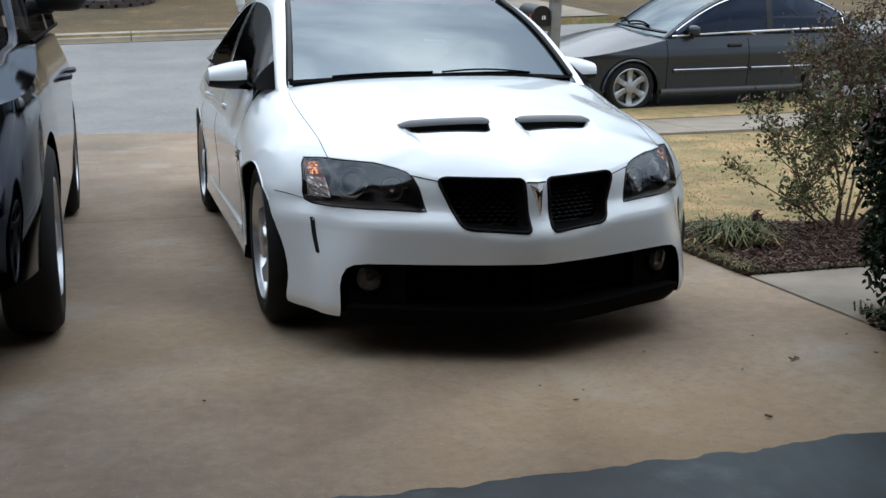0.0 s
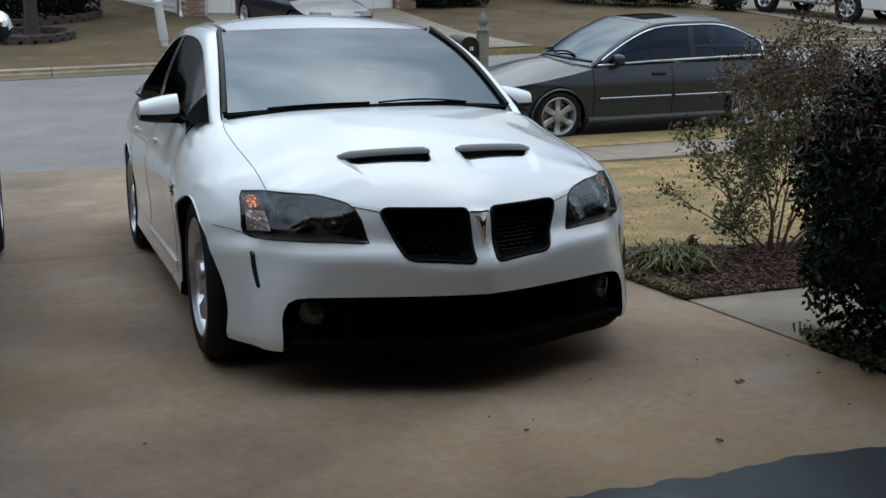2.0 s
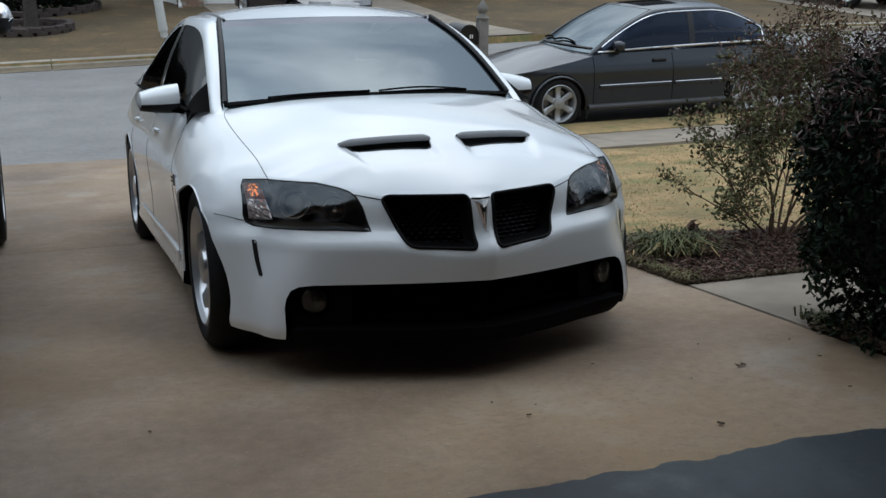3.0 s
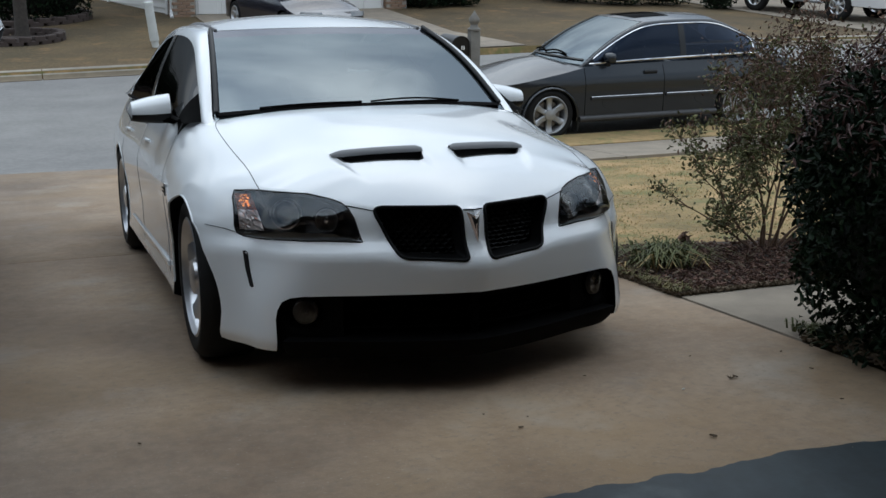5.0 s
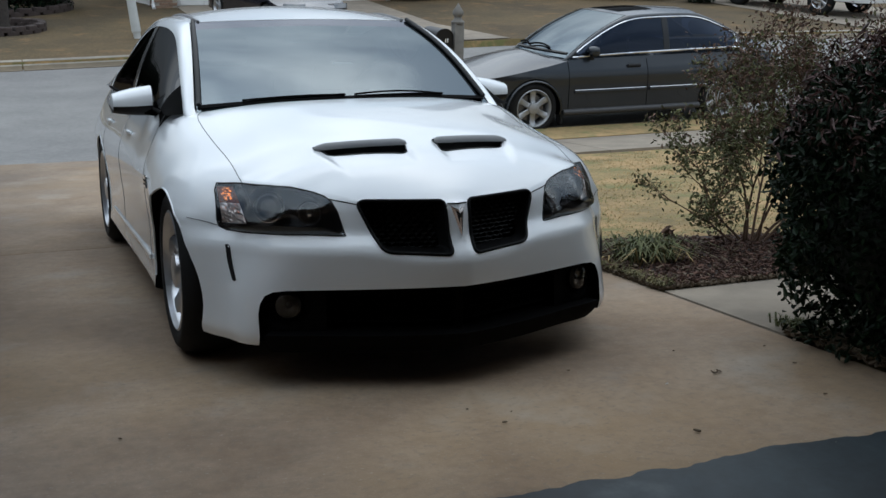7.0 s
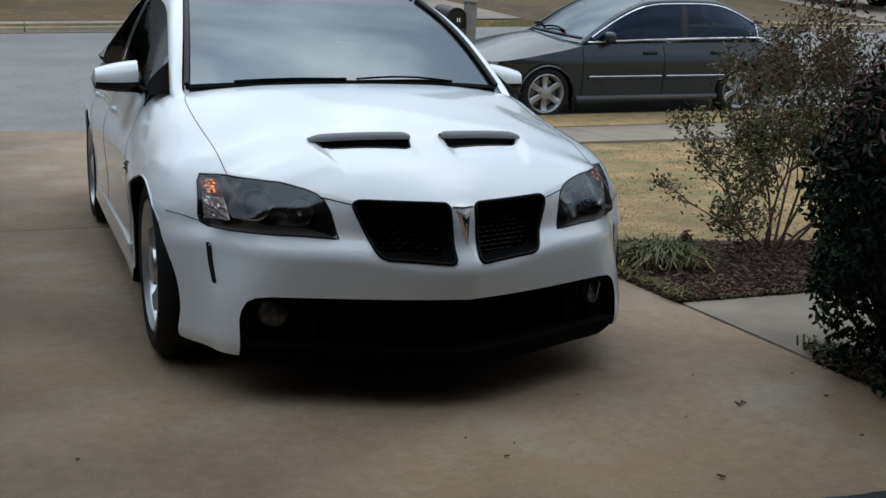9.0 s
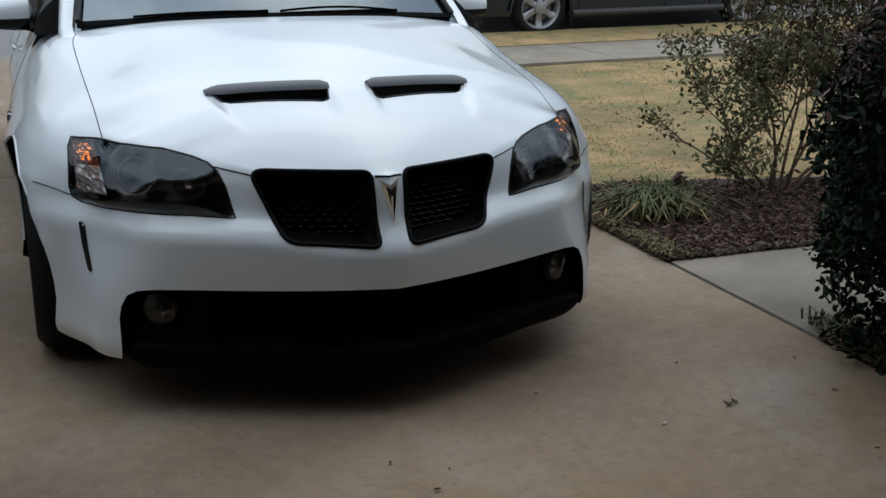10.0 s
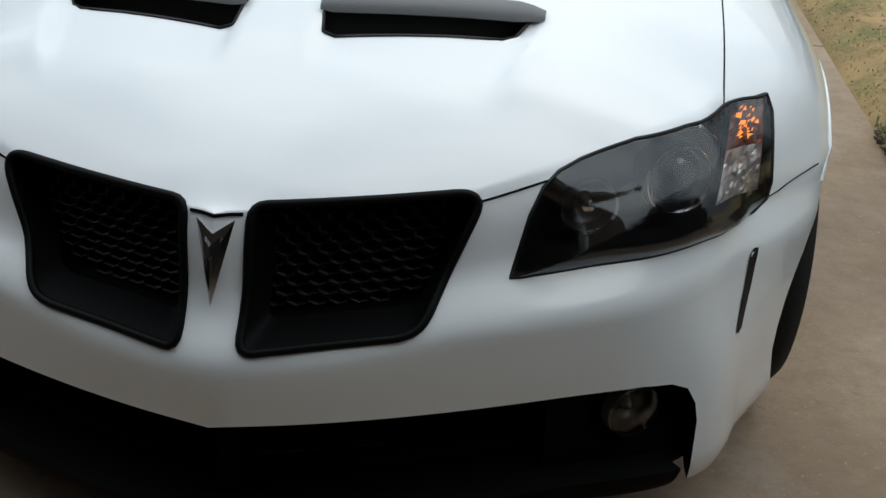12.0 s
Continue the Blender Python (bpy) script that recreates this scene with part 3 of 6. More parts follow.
class Shape:
    """The outer form of a car below its windows."""
    def __init__(self, plan, low, top, face, side, crown, drop, length, power=2.2, corner=None, crease=None, dent=None, fold=0.0, sweep=0.0):
        self.plan, self.low, self.top, self.face, self.side, self.crown, self.drop, self.length, self.power = plan, low, top, face, side, crown, drop, length, power
        self.corner, self.crease, self.dent, self.fold, self.sweep = corner, crease, dent, fold, sweep
        self.cum = [0.0]
        for a, b in zip(plan, plan[1:]):
            self.cum.append(self.cum[-1] + math.hypot(b[0] - a[0], b[1] - a[1]))
        self.tx = [(c, p[0]) for c, p in zip(self.cum, plan)]
        self.ty = [(c, p[1]) for c, p in zip(self.cum, plan)]

    def outline(self, u):
        """Place and outward normal of the plan at the share u of its length."""
        s, h = u * self.cum[-1], 0.004
        x, y = line(self.tx, s), line(self.ty, s)
        a, b = max(s - h, 0), min(s + h, self.cum[-1])
        dx, dy = line(self.tx, b) - line(self.tx, a), line(self.ty, b) - line(self.ty, a)
        n = math.hypot(dx, dy) or 1
        return x, y, dy / n, -dx / n

    def skin(self, u, z, out=0.0):
        """A point of the side skin at plan share u and height z."""
        x, y, nx, ny = self.outline(u)
        f = min(1, max(0, -ny)) ** 1.3 if y < self.length / 2 else 0.35 * min(1, max(0, ny))
        zf = z
        if self.fold:
            zf -= self.fold * soft_step((abs(x) - 0.12) / 0.26) * soft_step((z - 0.40) / 0.06) * soft_step((0.60 - z) / 0.07)
        inset = f * line(self.face, zf) + (1 - f) * line(self.side, z)
        if self.dent and y < 1.5:
            x -= 0.075 * soft_step((z - 0.62) / 0.22) * soft_step((y - 0.50) / 0.3) * soft_step((1.5 - y) / 0.4)
        if self.corner and y < 1:
            inset -= line(self.corner[2], z) * math.exp(-((u * self.cum[-1] - self.corner[0]) / self.corner[1]) ** 2)
            inset += self.sweep * soft_step((z - 0.57) / 0.17) * math.exp(-((u * self.cum[-1] - 0.98) / 0.22) ** 2)
        return Vector((max(0, x - nx * (inset - out)), y - ny * (inset - out), z))

    def height(self, x, y, dented=True):
        return line(self.crown, y) - line(self.drop, y) * (abs(x) / 0.78) ** self.power - (self.dent(abs(x), y) if self.dent and dented else 0)

    def fall(self, y):
        """How quickly the fender's shoulder drops off beside the hood."""
        return 2 + (2.0 * min(1, max(0, (y - 0.42) / 0.3)) * min(1, max(0, (1.75 - y) / 0.5)) if self.dent else 0)

    def body(self, nu=90, nv=20, nt=14, soften=None, rounds=0):
        """The closed body below the windows; soften gives the share by which each point is evened out."""
        us = [(i / (nu - 1)) ** 1.0 for i in range(nu)]
        half = []
        for u in us:
            x, y, nx, ny = self.outline(u)
            zb, zt = line(self.low, y), line(self.top, y)
            row = [Vector((0, min(max(y, 0.45), self.length - 0.3), zb + 0.02)), self.skin(u, zb, -0.03) + Vector((0, 0, 0.0))]
            z0, zc = zb + 0.012, self.crease or (zb + zt) / 2
            h = nv * 3 // 5
            row += [self.skin(u, z0 + (zc - z0) * j / h) for j in range(h + 1)] + [self.skin(u, zc + (zt - zc) * j / (nv - h)) for j in range(1, nv - h + 1)]
            s = row[-1]
            yc = s.y + 0.10 * (s.x / 0.9) * (min(1, max(0, (1.6 - s.y) / 0.5)) - min(1, max(0, (s.y - self.length + 1.3) / 0.5)))
            off = s.z - self.height(s.x, s.y)
            for j in range(1, nt + 1):
                k = j / nt
                px, py = s.x * (1 - k), s.y + (yc - s.y) * k
                row.append(Vector((px, py, self.height(px, py) + off * (1 - k) ** self.fall(s.y))))
            half.append(row)
        if soften:
            half = even_out(half, nv * 3 // 5 + 8, soften, rounds)
        n = len(half[0])
        bm = bmesh.new()
        right = [[bm.verts.new(p) for p in row] for row in half]
        left = [[bm.verts.new((-p.x, p.y, p.z)) for p in row] for row in half]
        for i in range(nu - 1):
            for j in range(n - 1):
                bm.faces.new((right[i][j], right[i + 1][j], right[i + 1][j + 1], right[i][j + 1]))
                bm.faces.new((left[i][j], left[i][j + 1], left[i + 1][j + 1], left[i + 1][j]))
        bmesh.ops.remove_doubles(bm, verts=bm.verts[:], dist=0.0012)
        edges = [e for e in bm.edges if len(e.link_faces) == 1]
        if edges:
            bmesh.ops.holes_fill(bm, edges=edges, sides=0)
        bmesh.ops.dissolve_degenerate(bm, edges=bm.edges[:], dist=0.0005)
        bmesh.ops.recalc_face_normals(bm, faces=bm.faces)
        if bm.calc_volume(signed=True) < 0:
            bmesh.ops.reverse_faces(bm, faces=bm.faces[:])
        return bm


def side_disc(y, z, r, x0, x1, steps=40):
    """A closed drum across the car, to cut a wheel well."""
    bm = lathe([(x0, r), (x1, r)], steps)
    rings = sorted(bm.verts, key=lambda v: v.co.x)
    for ring in (rings[:steps], rings[steps:]):
        ring = sorted(ring, key=lambda v: math.atan2(v.co.z, v.co.y))
        bm.faces.new(ring)
    bmesh.ops.recalc_face_normals(bm, faces=bm.faces)
    for v in bm.verts:
        v.co += Vector((0, y, z))
    return bm


def wheel(parent, x, y, r, rim_r, width, spokes, mat, label, fork=0.0, spoke_w=0.06, dish=0.03):
    """A wheel; its outer face looks away from the car's middle line."""
    side = 1 if x > 0 else -1
    w = new("wheel")
    w.parent = parent
    w.matrix_basis = pose(x, y, r) @ Matrix.Diagonal((side, 1, 1, 1))
    tagged(w, label)
    h = width / 2
    tyre = lathe([(-h, rim_r - 0.01), (-h, r - 0.035), (-h + 0.02, r - 0.01), (-h + 0.045, r), (h - 0.045, r), (h - 0.02, r - 0.01), (h + 0.004, r - 0.035), (h + 0.008, (r + rim_r) / 2), (h, rim_r + 0.004), (h - 0.02, rim_r - 0.01)], 56)
    part("tyre", tyre, M_RUBBER, w, smooth=50)
    rim = lathe([(h - 0.004, rim_r + 0.006), (h + 0.003, rim_r - 0.006), (h - 0.012, rim_r - 0.016), (h - 0.03, rim_r - 0.03), (-h + 0.02, rim_r - 0.035)], 56)
    for k in range(spokes):
        t = 2 * math.pi * k / spokes + math.pi / 2
        for off in ((-fork, fork) if fork else (0,)):
            pts = []
            for s in range(7):
                rr = 0.03 + (rim_r - 0.045) * s / 6
                bow = h - dish * math.sin(math.pi * min(1, s / 6 * 0.9)) - 0.012
                tt = t + off * (s / 6) ** 1.0
                pts.append((bow, rr, tt))
            own = bmesh.new()
            ringed = []
            for s, (bow, rr, tt) in enumerate(pts):
                hw = spoke_w * (0.42 + 0.25 * abs(s / 6 - 0.4)) * (0.6 if fork else 1)
                c, sn = math.cos(tt), math.sin(tt)
                loop = []
                for dx, dw in ((-0.035, -1.0), (-0.006, -1.0), (0.004, -0.7), (0.004, 0.7), (-0.006, 1.0), (-0.035, 1.0)):
                    loop.append(own.verts.new((bow + dx, rr * c - dw * hw * sn, rr * sn + dw * hw * c)))
                ringed.append(loop)
            for a, b in zip(ringed, ringed[1:]):
                for q in range(5):
                    own.faces.new((a[q], a[q + 1], b[q + 1], b[q]))
            rim = merge(rim, own)
    bmesh.ops.recalc_face_normals(rim, faces=rim.faces)
    rim_ob = part("rim", rim, mat, w, smooth=40)
    part("hub_cap", lathe([(h - 0.03, 0.075), (h - 0.008, 0.07), (h - 0.002, 0.05), (h, 0.001)], 24), mat, rim_ob, smooth=40)
    part("brake_disc", lathe([(h - 0.10, 0.05), (h - 0.10, rim_r * 0.72), (h - 0.12, rim_r * 0.72), (h - 0.12, 0.05)], 40), M_DISC, w, smooth=40)
    return w


class Cabin:
    """The windows and roof of a car. Corners are given for the left half as (x, y, z); the right half mirrors it."""
    def __init__(self, a, t, r, c, bow=0.12, crown=0.035, dome=0.028, brow=0.06):
        self.a, self.t, self.r, self.c = Vector(a), Vector(t), Vector(r), Vector(c)
        self.bow, self.crown, self.dome, self.brow = bow, crown, dome, brow

    def cross(self, corner, s, forward, rise):
        """From the left corner (s = -1) to the right one (s = 1), bowed."""
        k = 1 - s * s
        return Vector((corner.x * s, corner.y + forward * k, corner.z + rise * k))

    def windscreen(self, s, v):
        lo, hi = self.cross(self.a, s, -self.bow, 0.03), self.cross(self.t, s, -self.brow, self.crown)
        p = lo.lerp(hi, v)
        return p + Vector((0, -0.02, 0.035)) * math.sin(math.pi * v)

    def roof(self, s, v):
        lo, hi = self.cross(self.t, s, -self.brow, self.crown), self.cross(self.r, s, 0.06, self.crown)
        return lo.lerp(hi, v) + Vector((0, 0, self.dome * (1 - 0.5 * s * s))) * math.sin(math.pi * v)

    def backlight(self, s, v):
        lo, hi = self.cross(self.r, s, 0.06, self.crown), self.cross(self.c, s, 0.10, 0.02)
        return lo.lerp(hi, v) + Vector((0, 0.015, 0.03)) * math.sin(math.pi * v)

    def rail(self, v):
        """The edge of roof and side, from the windscreen's foot to the rear window's foot."""
        if v < 0.33:
            return self.windscreen(1, v / 0.33)
        if v < 0.67:
            return self.roof(1, (v - 0.33) / 0.34)
        return self.backlight(1, (v - 0.67) / 0.33)

    def belt(self, v, out):
        """The foot of the side windows below the rail's point at v."""
        p = self.rail(v)
        z = self.a.z + (self.c.z - self.a.z) * (p.y - self.a.y) / (self.c.y - self.a.y)
        return Vector((out, p.y, z - 0.03))


def cabin_parts(car, cab, paint, screen, tint, belt_x, rail_w=0.07, pillar_b=0.5, trim=None, last=0.86, foot=0.03, band=1.0):
    """Roof, windscreen, rear window, pillars and side windows of a car."""
    part("roof", grid(25, 15, lambda u, v: cab.roof(2 * u - 1, v)), paint, car, smooth=60)
    ob = part("windscreen", grid(25, 15, lambda u, v: cab.windscreen(0.985 * (2 * u - 1), -0.08 + (0.07 + band) * v)), screen, car, smooth=60)
    ob.visible_shadow = False
    ob = part("rear_window", grid(25, 9, lambda u, v: cab.backlight(0.97 * (2 * u - 1), 0.02 + 0.96 * v)), tint, car, smooth=60)
    ob.visible_shadow = False
    for side in (-1, 1):
        def edge(w):
            """Upper edge of the side windows."""
            p = sum((cab.rail(min(1, max(0, w + d))) for d in (-0.06, -0.03, 0, 0.03, 0.06)), Vector((0, 0, 0))) / 5 if 0.08 < w < 0.95 else cab.rail(w)
            k = 1 - 0.35 * (2 * abs(w - 0.5)) ** 2
            return p + Vector((rail_w * k, 0, -0.62 * rail_w * k))
        def rail_skin(u, v):
            w = -0.07 + 1.09 * u
            p, q = cab.rail(min(1, max(0, w))), edge(min(1, max(0, w)))
            bulge = 0.014 * math.sin(math.pi * v)
            k = p.lerp(q, v) + Vector((bulge * 0.7, 0, bulge))
            return Vector((side * k.x, k.y + (w if w < 0 else max(0, w - 1)) * 2, k.z + (w if w < 0 else -max(0, w - 1)) * 1.2))
        part("pillar", grid(50, 7, rail_skin), paint, car, smooth=60)
        def side_pane(u, v, lo=0.05, hi=0.95, out=0.0):
            w = lo + (hi - lo) * u
            p, q = edge(w), cab.belt(w, belt_x)
            q.z = min(q.z, p.z - 0.004)
            k = q.lerp(p, v)
            return Vector((side * (k.x + out + 0.016 * math.sin(math.pi * v) - 0.004), k.y, k.z))
        if foot > 0.05:
            part("mirror_sail", grid(10, 8, lambda u, v: side_pane(u, v, 0.0, foot, 0.003)), M_VOID, car, smooth=60)
        for lo, hi in ((foot, pillar_b - 0.012), (pillar_b + 0.012, last)):
            pane_ob = part("side_window", grid(22, 9, lambda u, v: side_pane(u, v, lo, hi)), tint, car, smooth=60)
            pane_ob.visible_shadow = False
        part("b_pillar", grid(4, 6, lambda u, v: side_pane(u, v, pillar_b - 0.014, pillar_b + 0.014, 0.004)), M_GLOSSBLACK, car, smooth=60)
        part("c_pillar", grid(8, 8, lambda u, v: side_pane(u, v, last - 0.005, 0.985, 0.006)), paint, car, smooth=60)
        part("window_sill", tube([side_pane(i / 30, 0.0, max(0.0, foot - 0.03), min(0.97, last + 0.03), 0.004) for i in range(31)], 0.009, 6), trim or M_VOID, car, smooth=60)
        if trim:
            part("window_trim", tube([side_pane(i / 40, 0.985, 0.03, last, 0.008) for i in range(41)] + [side_pane(1, 1 - k / 8, 0.03, last, 0.008) for k in range(1, 9)], 0.009, 6), trim, car, "bright window trim", 60)
            part("window_trim", tube([side_pane(i / 30, 0.03, 0.03, last, 0.014) for i in range(31)], 0.011, 6), trim, car, "bright window trim", 60)


def soft_step(t):
    t = max(0.0, min(1.0, t))
    return t * t * (3 - 2 * t)


def scoop_ramp(x, y):
    """Depth of the shallow ramp in front of a hood scoop."""
    return 0.013 * soft_step((x - 0.05) / 0.03) * soft_step((0.40 + 0.25 * (y - 0.5) - x) / 0.03) * soft_step((y - 0.28) / 0.12) * soft_step((0.449 + 0.228 * (x - 0.058) - y) / 0.03)


def streak_step(x, y):
    """Small step in the hood, shaped to give a dark reflected streak beside each scoop."""
    edge = 0.525 + 0.19 * (1.02 - y)
    return 0.006 * soft_step((x - edge) / 0.040) * soft_step((edge + 0.27 - x) / 0.22) * soft_step((y - 0.60) / 0.10) * soft_step((1.10 - y) / 0.12)


# white sports sedan, nose to the garage
G8 = Shape(
    plan=[(0, -0.004), (0.1, 0.021), (0.2, 0.052), (0.3, 0.089), (0.4, 0.132), (0.5, 0.180), (0.6, 0.237), (0.7, 0.335), (0.76, 0.422), (0.83, 0.507), (0.90, 0.622), (0.938, 0.775), (0.95, 0.95), (0.95, 1.1), (0.93, 1.4), (0.922, 1.8), (0.922, 2.6), (0.918, 3.3), (0.916, 3.85), (0.91, 4.25), (0.88, 4.62), (0.78, 4.83), (0.55, 4.93), (0, 4.98)],
    low=[(0, 0.15), (0.5, 0.15), (0.62, 0.17), (1.35, 0.19), (3.4, 0.19), (4.3, 0.26), (5, 0.3)],
    top=[(0, 0.665), (0.10, 0.672), (0.17, 0.70), (0.33, 0.735), (0.5, 0.738), (0.65, 0.75), (0.8, 0.765), (1.1, 0.825), (1.42, 0.93), (1.7, 0.945), (2.2, 0.945), (3.4, 0.975), (4.4, 1.0), (5, 0.98)],
    face=[(0.1, 0.05), (0.15, 0.034), (0.2, 0.009), (0.37, 0.005), (0.43, 0.0), (0.466, -0.001), (0.480, 0.002), (0.488, 0.008), (0.498, 0.0155), (0.53, 0.043), (0.565, 0.060), (0.60, 0.066), (0.64, 0.075), (0.67, 0.088), (0.70, 0.108), (0.74, 0.142), (0.80, 0.20), (1, 0.3)],
    side=[(0.12, 0.02), (0.2, 0.008), (0.28, 0.016), (0.42, 0.016), (0.55, 0.006), (0.66, 0.0), (0.72, 0.010), (0.80, 0.042), (0.90, 0.09), (1.0, 0.16)],
    crown=[(0, 0.655), (0.08, 0.665), (0.14, 0.706), (0.25, 0.766), (0.45, 0.845), (0.8, 0.922), (1.1, 0.970), (1.27, 0.995), (1.36, 1.006), (1.5, 0.965), (2.2, 0.90), (3.6, 0.95), (4.1, 1.0), (4.3, 1.04), (4.85, 1.05), (4.98, 0.98)],
    drop=[(0, 0.015), (0.1, 0.06), (0.2, 0.098), (0.33, 0.098), (0.53, 0.113), (0.9, 0.11), (1.3, 0.05), (1.45, 0.025), (1.8, 0.0), (5, 0.03)],
    length=4.98, crease=0.488, fold=0.028, sweep=0.028,
    corner=(0.79, 0.15, [(0.15, 0.052), (0.26, 0.048), (0.35, 0.036), (0.43, 0.016), (0.49, 0.0)]),
    dent=lambda x, y: scoop_ramp(x, y) + streak_step(x, y))
def rounded(poly, cut, steps=4):
    """A polygon with its corners turned into small arcs."""
    out = []
    for i, p in enumerate(poly):
        a, b, q = Vector(poly[i - 1]), Vector(poly[(i + 1) % len(poly)]), Vector(p)
        d0, d1 = min(cut, (a - q).length * 0.45), min(cut, (b - q).length * 0.45)
        p0, p1 = q + (a - q).normalized() * d0, q + (b - q).normalized() * d1
        for k in range(steps + 1):
            t = k / steps
            r = p0 * (1 - t) ** 2 + q * 2 * t * (1 - t) + p1 * t ** 2
            out.append((r.x, r.y))
    return out


GRILLE = rounded([(0.042, 0.488), (0.046, 0.673), (0.325, 0.678), (0.343, 0.664), (0.281, 0.514), (0.258, 0.502)], 0.020)
LAMP = [(0.391, 0.557), (0.41, 0.64), (0.425, 0.675), (0.445, 0.694), (0.475, 0.706), (0.55, 0.725), (0.66, 0.729), (0.735, 0.725), (0.766, 0.7245), (0.777, 0.70), (0.785, 0.60), (0.78, 0.575), (0.757, 0.563), (0.70, 0.562), (0.5, 0.561)]
WHEELS = (0.93, 3.845)
INTAKE = [(0.695, 0.05), (0.695, 0.28), (0.688, 0.315), (0.672, 0.345), (0.645, 0.360), (0.60, 0.366), (0.3, 0.371), (0, 0.374)]


def mirrored(poly, side):
    return [(side * x, z) for x, z in poly]


def on_nose(x, z, out=0.0):
    """The point of the front skin at x across and z up."""
    lo, hi = 0.0, 0.3
    for _ in range(26):
        mid = (lo + hi) / 2
        if G8.skin(mid, z, out).x < abs(x):
            lo = mid
        else:
            hi = mid
    p = G8.skin(lo, z, out)
    return Vector((x, p.y, z))


def dense(poly, step=0.012, closed=True):
    out = []
    for i in range(len(poly) if closed else len(poly) - 1):
        a, b = poly[i], poly[(i + 1) % len(poly)]
        n = max(1, round(math.dist(a, b) / step))
        out += [(a[0] + (b[0] - a[0]) * k / n, a[1] + (b[1] - a[1]) * k / n) for k in range(n)]
    return out if closed else out + [poly[-1]]


def patch(poly, out=0.0, rings=8, bulge=0.0):
    """A sheet on the front skin, bounded by a polygon of (x, z)."""
    edge = dense(poly)
    cx, cz = sum(p[0] for p in edge) / len(edge), sum(p[1] for p in edge) / len(edge)
    bm = bmesh.new()
    mid = bm.verts.new(on_nose(cx, cz, out + bulge * (0.735 - cz) / 0.12))
    loops = [[bm.verts.new(on_nose(cx + (x - cx) * k / rings, cz + (z - cz) * k / rings, out + bulge * (1 - (k / rings) ** 3) * max(0, 0.735 - cz - (z - cz) * k / rings) / 0.12)) for x, z in edge] for k in range(1, rings + 1)]
    n = len(edge)
    for i in range(n):
        bm.faces.new((mid, loops[0][i], loops[0][(i + 1) % n]))
        for a, b in zip(loops, loops[1:]):
            bm.faces.new((a[i], b[i], b[(i + 1) % n], a[(i + 1) % n]))
    bmesh.ops.recalc_face_normals(bm, faces=bm.faces)
    return bm


def ring_tube(points, radius, sides=6):
    """A closed tube round a loop of points."""
    pts = [Vector(p) for p in points]
    return tube(pts + [pts[0], pts[1]], radius, sides)


def on_hood(x, y, lift=0.0, dented=True):
    """The point of the hood and fender tops at (x, y)."""
    sy, s = y, Vector((0.9, y, 0.8))
    for _ in range(6):
        lo, hi = 0.0, 0.6
        for _ in range(22):
            mid = (lo + hi) / 2
            p = G8.skin(mid, line(G8.top, G8.outline(mid)[1]))
            lo, hi = (mid, hi) if p.y < sy else (lo, mid)
        s = G8.skin(lo, line(G8.top, G8.outline(lo)[1]))
        k = max(0.0, 1 - abs(x) / max(s.x, 0.01))
        sy = y - 0.10 * (s.x / 0.9) * k * min(1, max(0, (1.6 - s.y) / 0.5))
    k = max(0.0, 1 - abs(x) / max(s.x, 0.01))
    return Vector((x, y, G8.height(x, y, dented) + (s.z - G8.height(s.x, s.y)) * (1 - k) ** G8.fall(s.y) + lift))


sedan = thing("car", "white sports sedan with hood scoops and twin black grilles", "car", DRIVE)
cuts = []
SCOOP = [(0.062, 0.462), (0.370, 0.534), (0.380, 0.526), (0.357, 0.486), (0.338, 0.471), (0.09, 0.407), (0.07, 0.412)]
for side in (-1, 1):
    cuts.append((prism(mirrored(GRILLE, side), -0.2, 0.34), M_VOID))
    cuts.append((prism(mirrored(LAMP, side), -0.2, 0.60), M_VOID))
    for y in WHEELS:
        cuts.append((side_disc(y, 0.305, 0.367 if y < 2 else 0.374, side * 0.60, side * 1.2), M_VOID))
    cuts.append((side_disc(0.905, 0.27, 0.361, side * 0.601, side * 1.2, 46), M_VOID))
    well = bmesh.new()
    lo = [well.verts.new((side * x, y, 0.80)) for x, y in SCOOP]
    hi = [well.verts.new((side * x, y, 1.1)) for x, y in SCOOP]
    well.faces.new(lo)
    well.faces.new(hi)
    for i in range(len(SCOOP)):
        j = (i + 1) % len(SCOOP)
        well.faces.new((lo[i], lo[j], hi[j], hi[i]))
    bmesh.ops.recalc_face_normals(well, faces=well.faces)
    cuts.append((well, M_SILL))
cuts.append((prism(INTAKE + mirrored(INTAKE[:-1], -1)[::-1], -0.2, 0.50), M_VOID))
SEAM = [(0.12, 0.40), (0.2, 0.50), (0.30, 0.62), (0.385, 0.681), (0.45, 0.686), (0.6, 0.693), (0.8, 0.70), (1.05, 0.706), (1.25, 0.71), (1.33, 0.70), (1.40, 0.66)]


def panel_of(p, painted):
    """The panel of the car that a point of its skin belongs to."""
    x, y, z = abs(p.x), p.y, p.z
    side = 1 if p.x > 0 else -1
    if not painted:
        return "body", 0
    if y < 1.40 and z > 0.662 and x < line(SEAM, max(y, 0.12)):
        return "hood", 0
    if y < 0.62 and z < (0.665 if x < 0.70 else 0.59):
        return "front_bumper", 0
    if x > 0.6 and y < 1.5 and z > 0.19:
        return "fender", side
    if x > 0.7 and 0.26 < z < 0.935 and 1.5 < y < 3.55:
        return ("front_door", side) if y < 2.62 else ("rear_door", side)
    return "body", 0


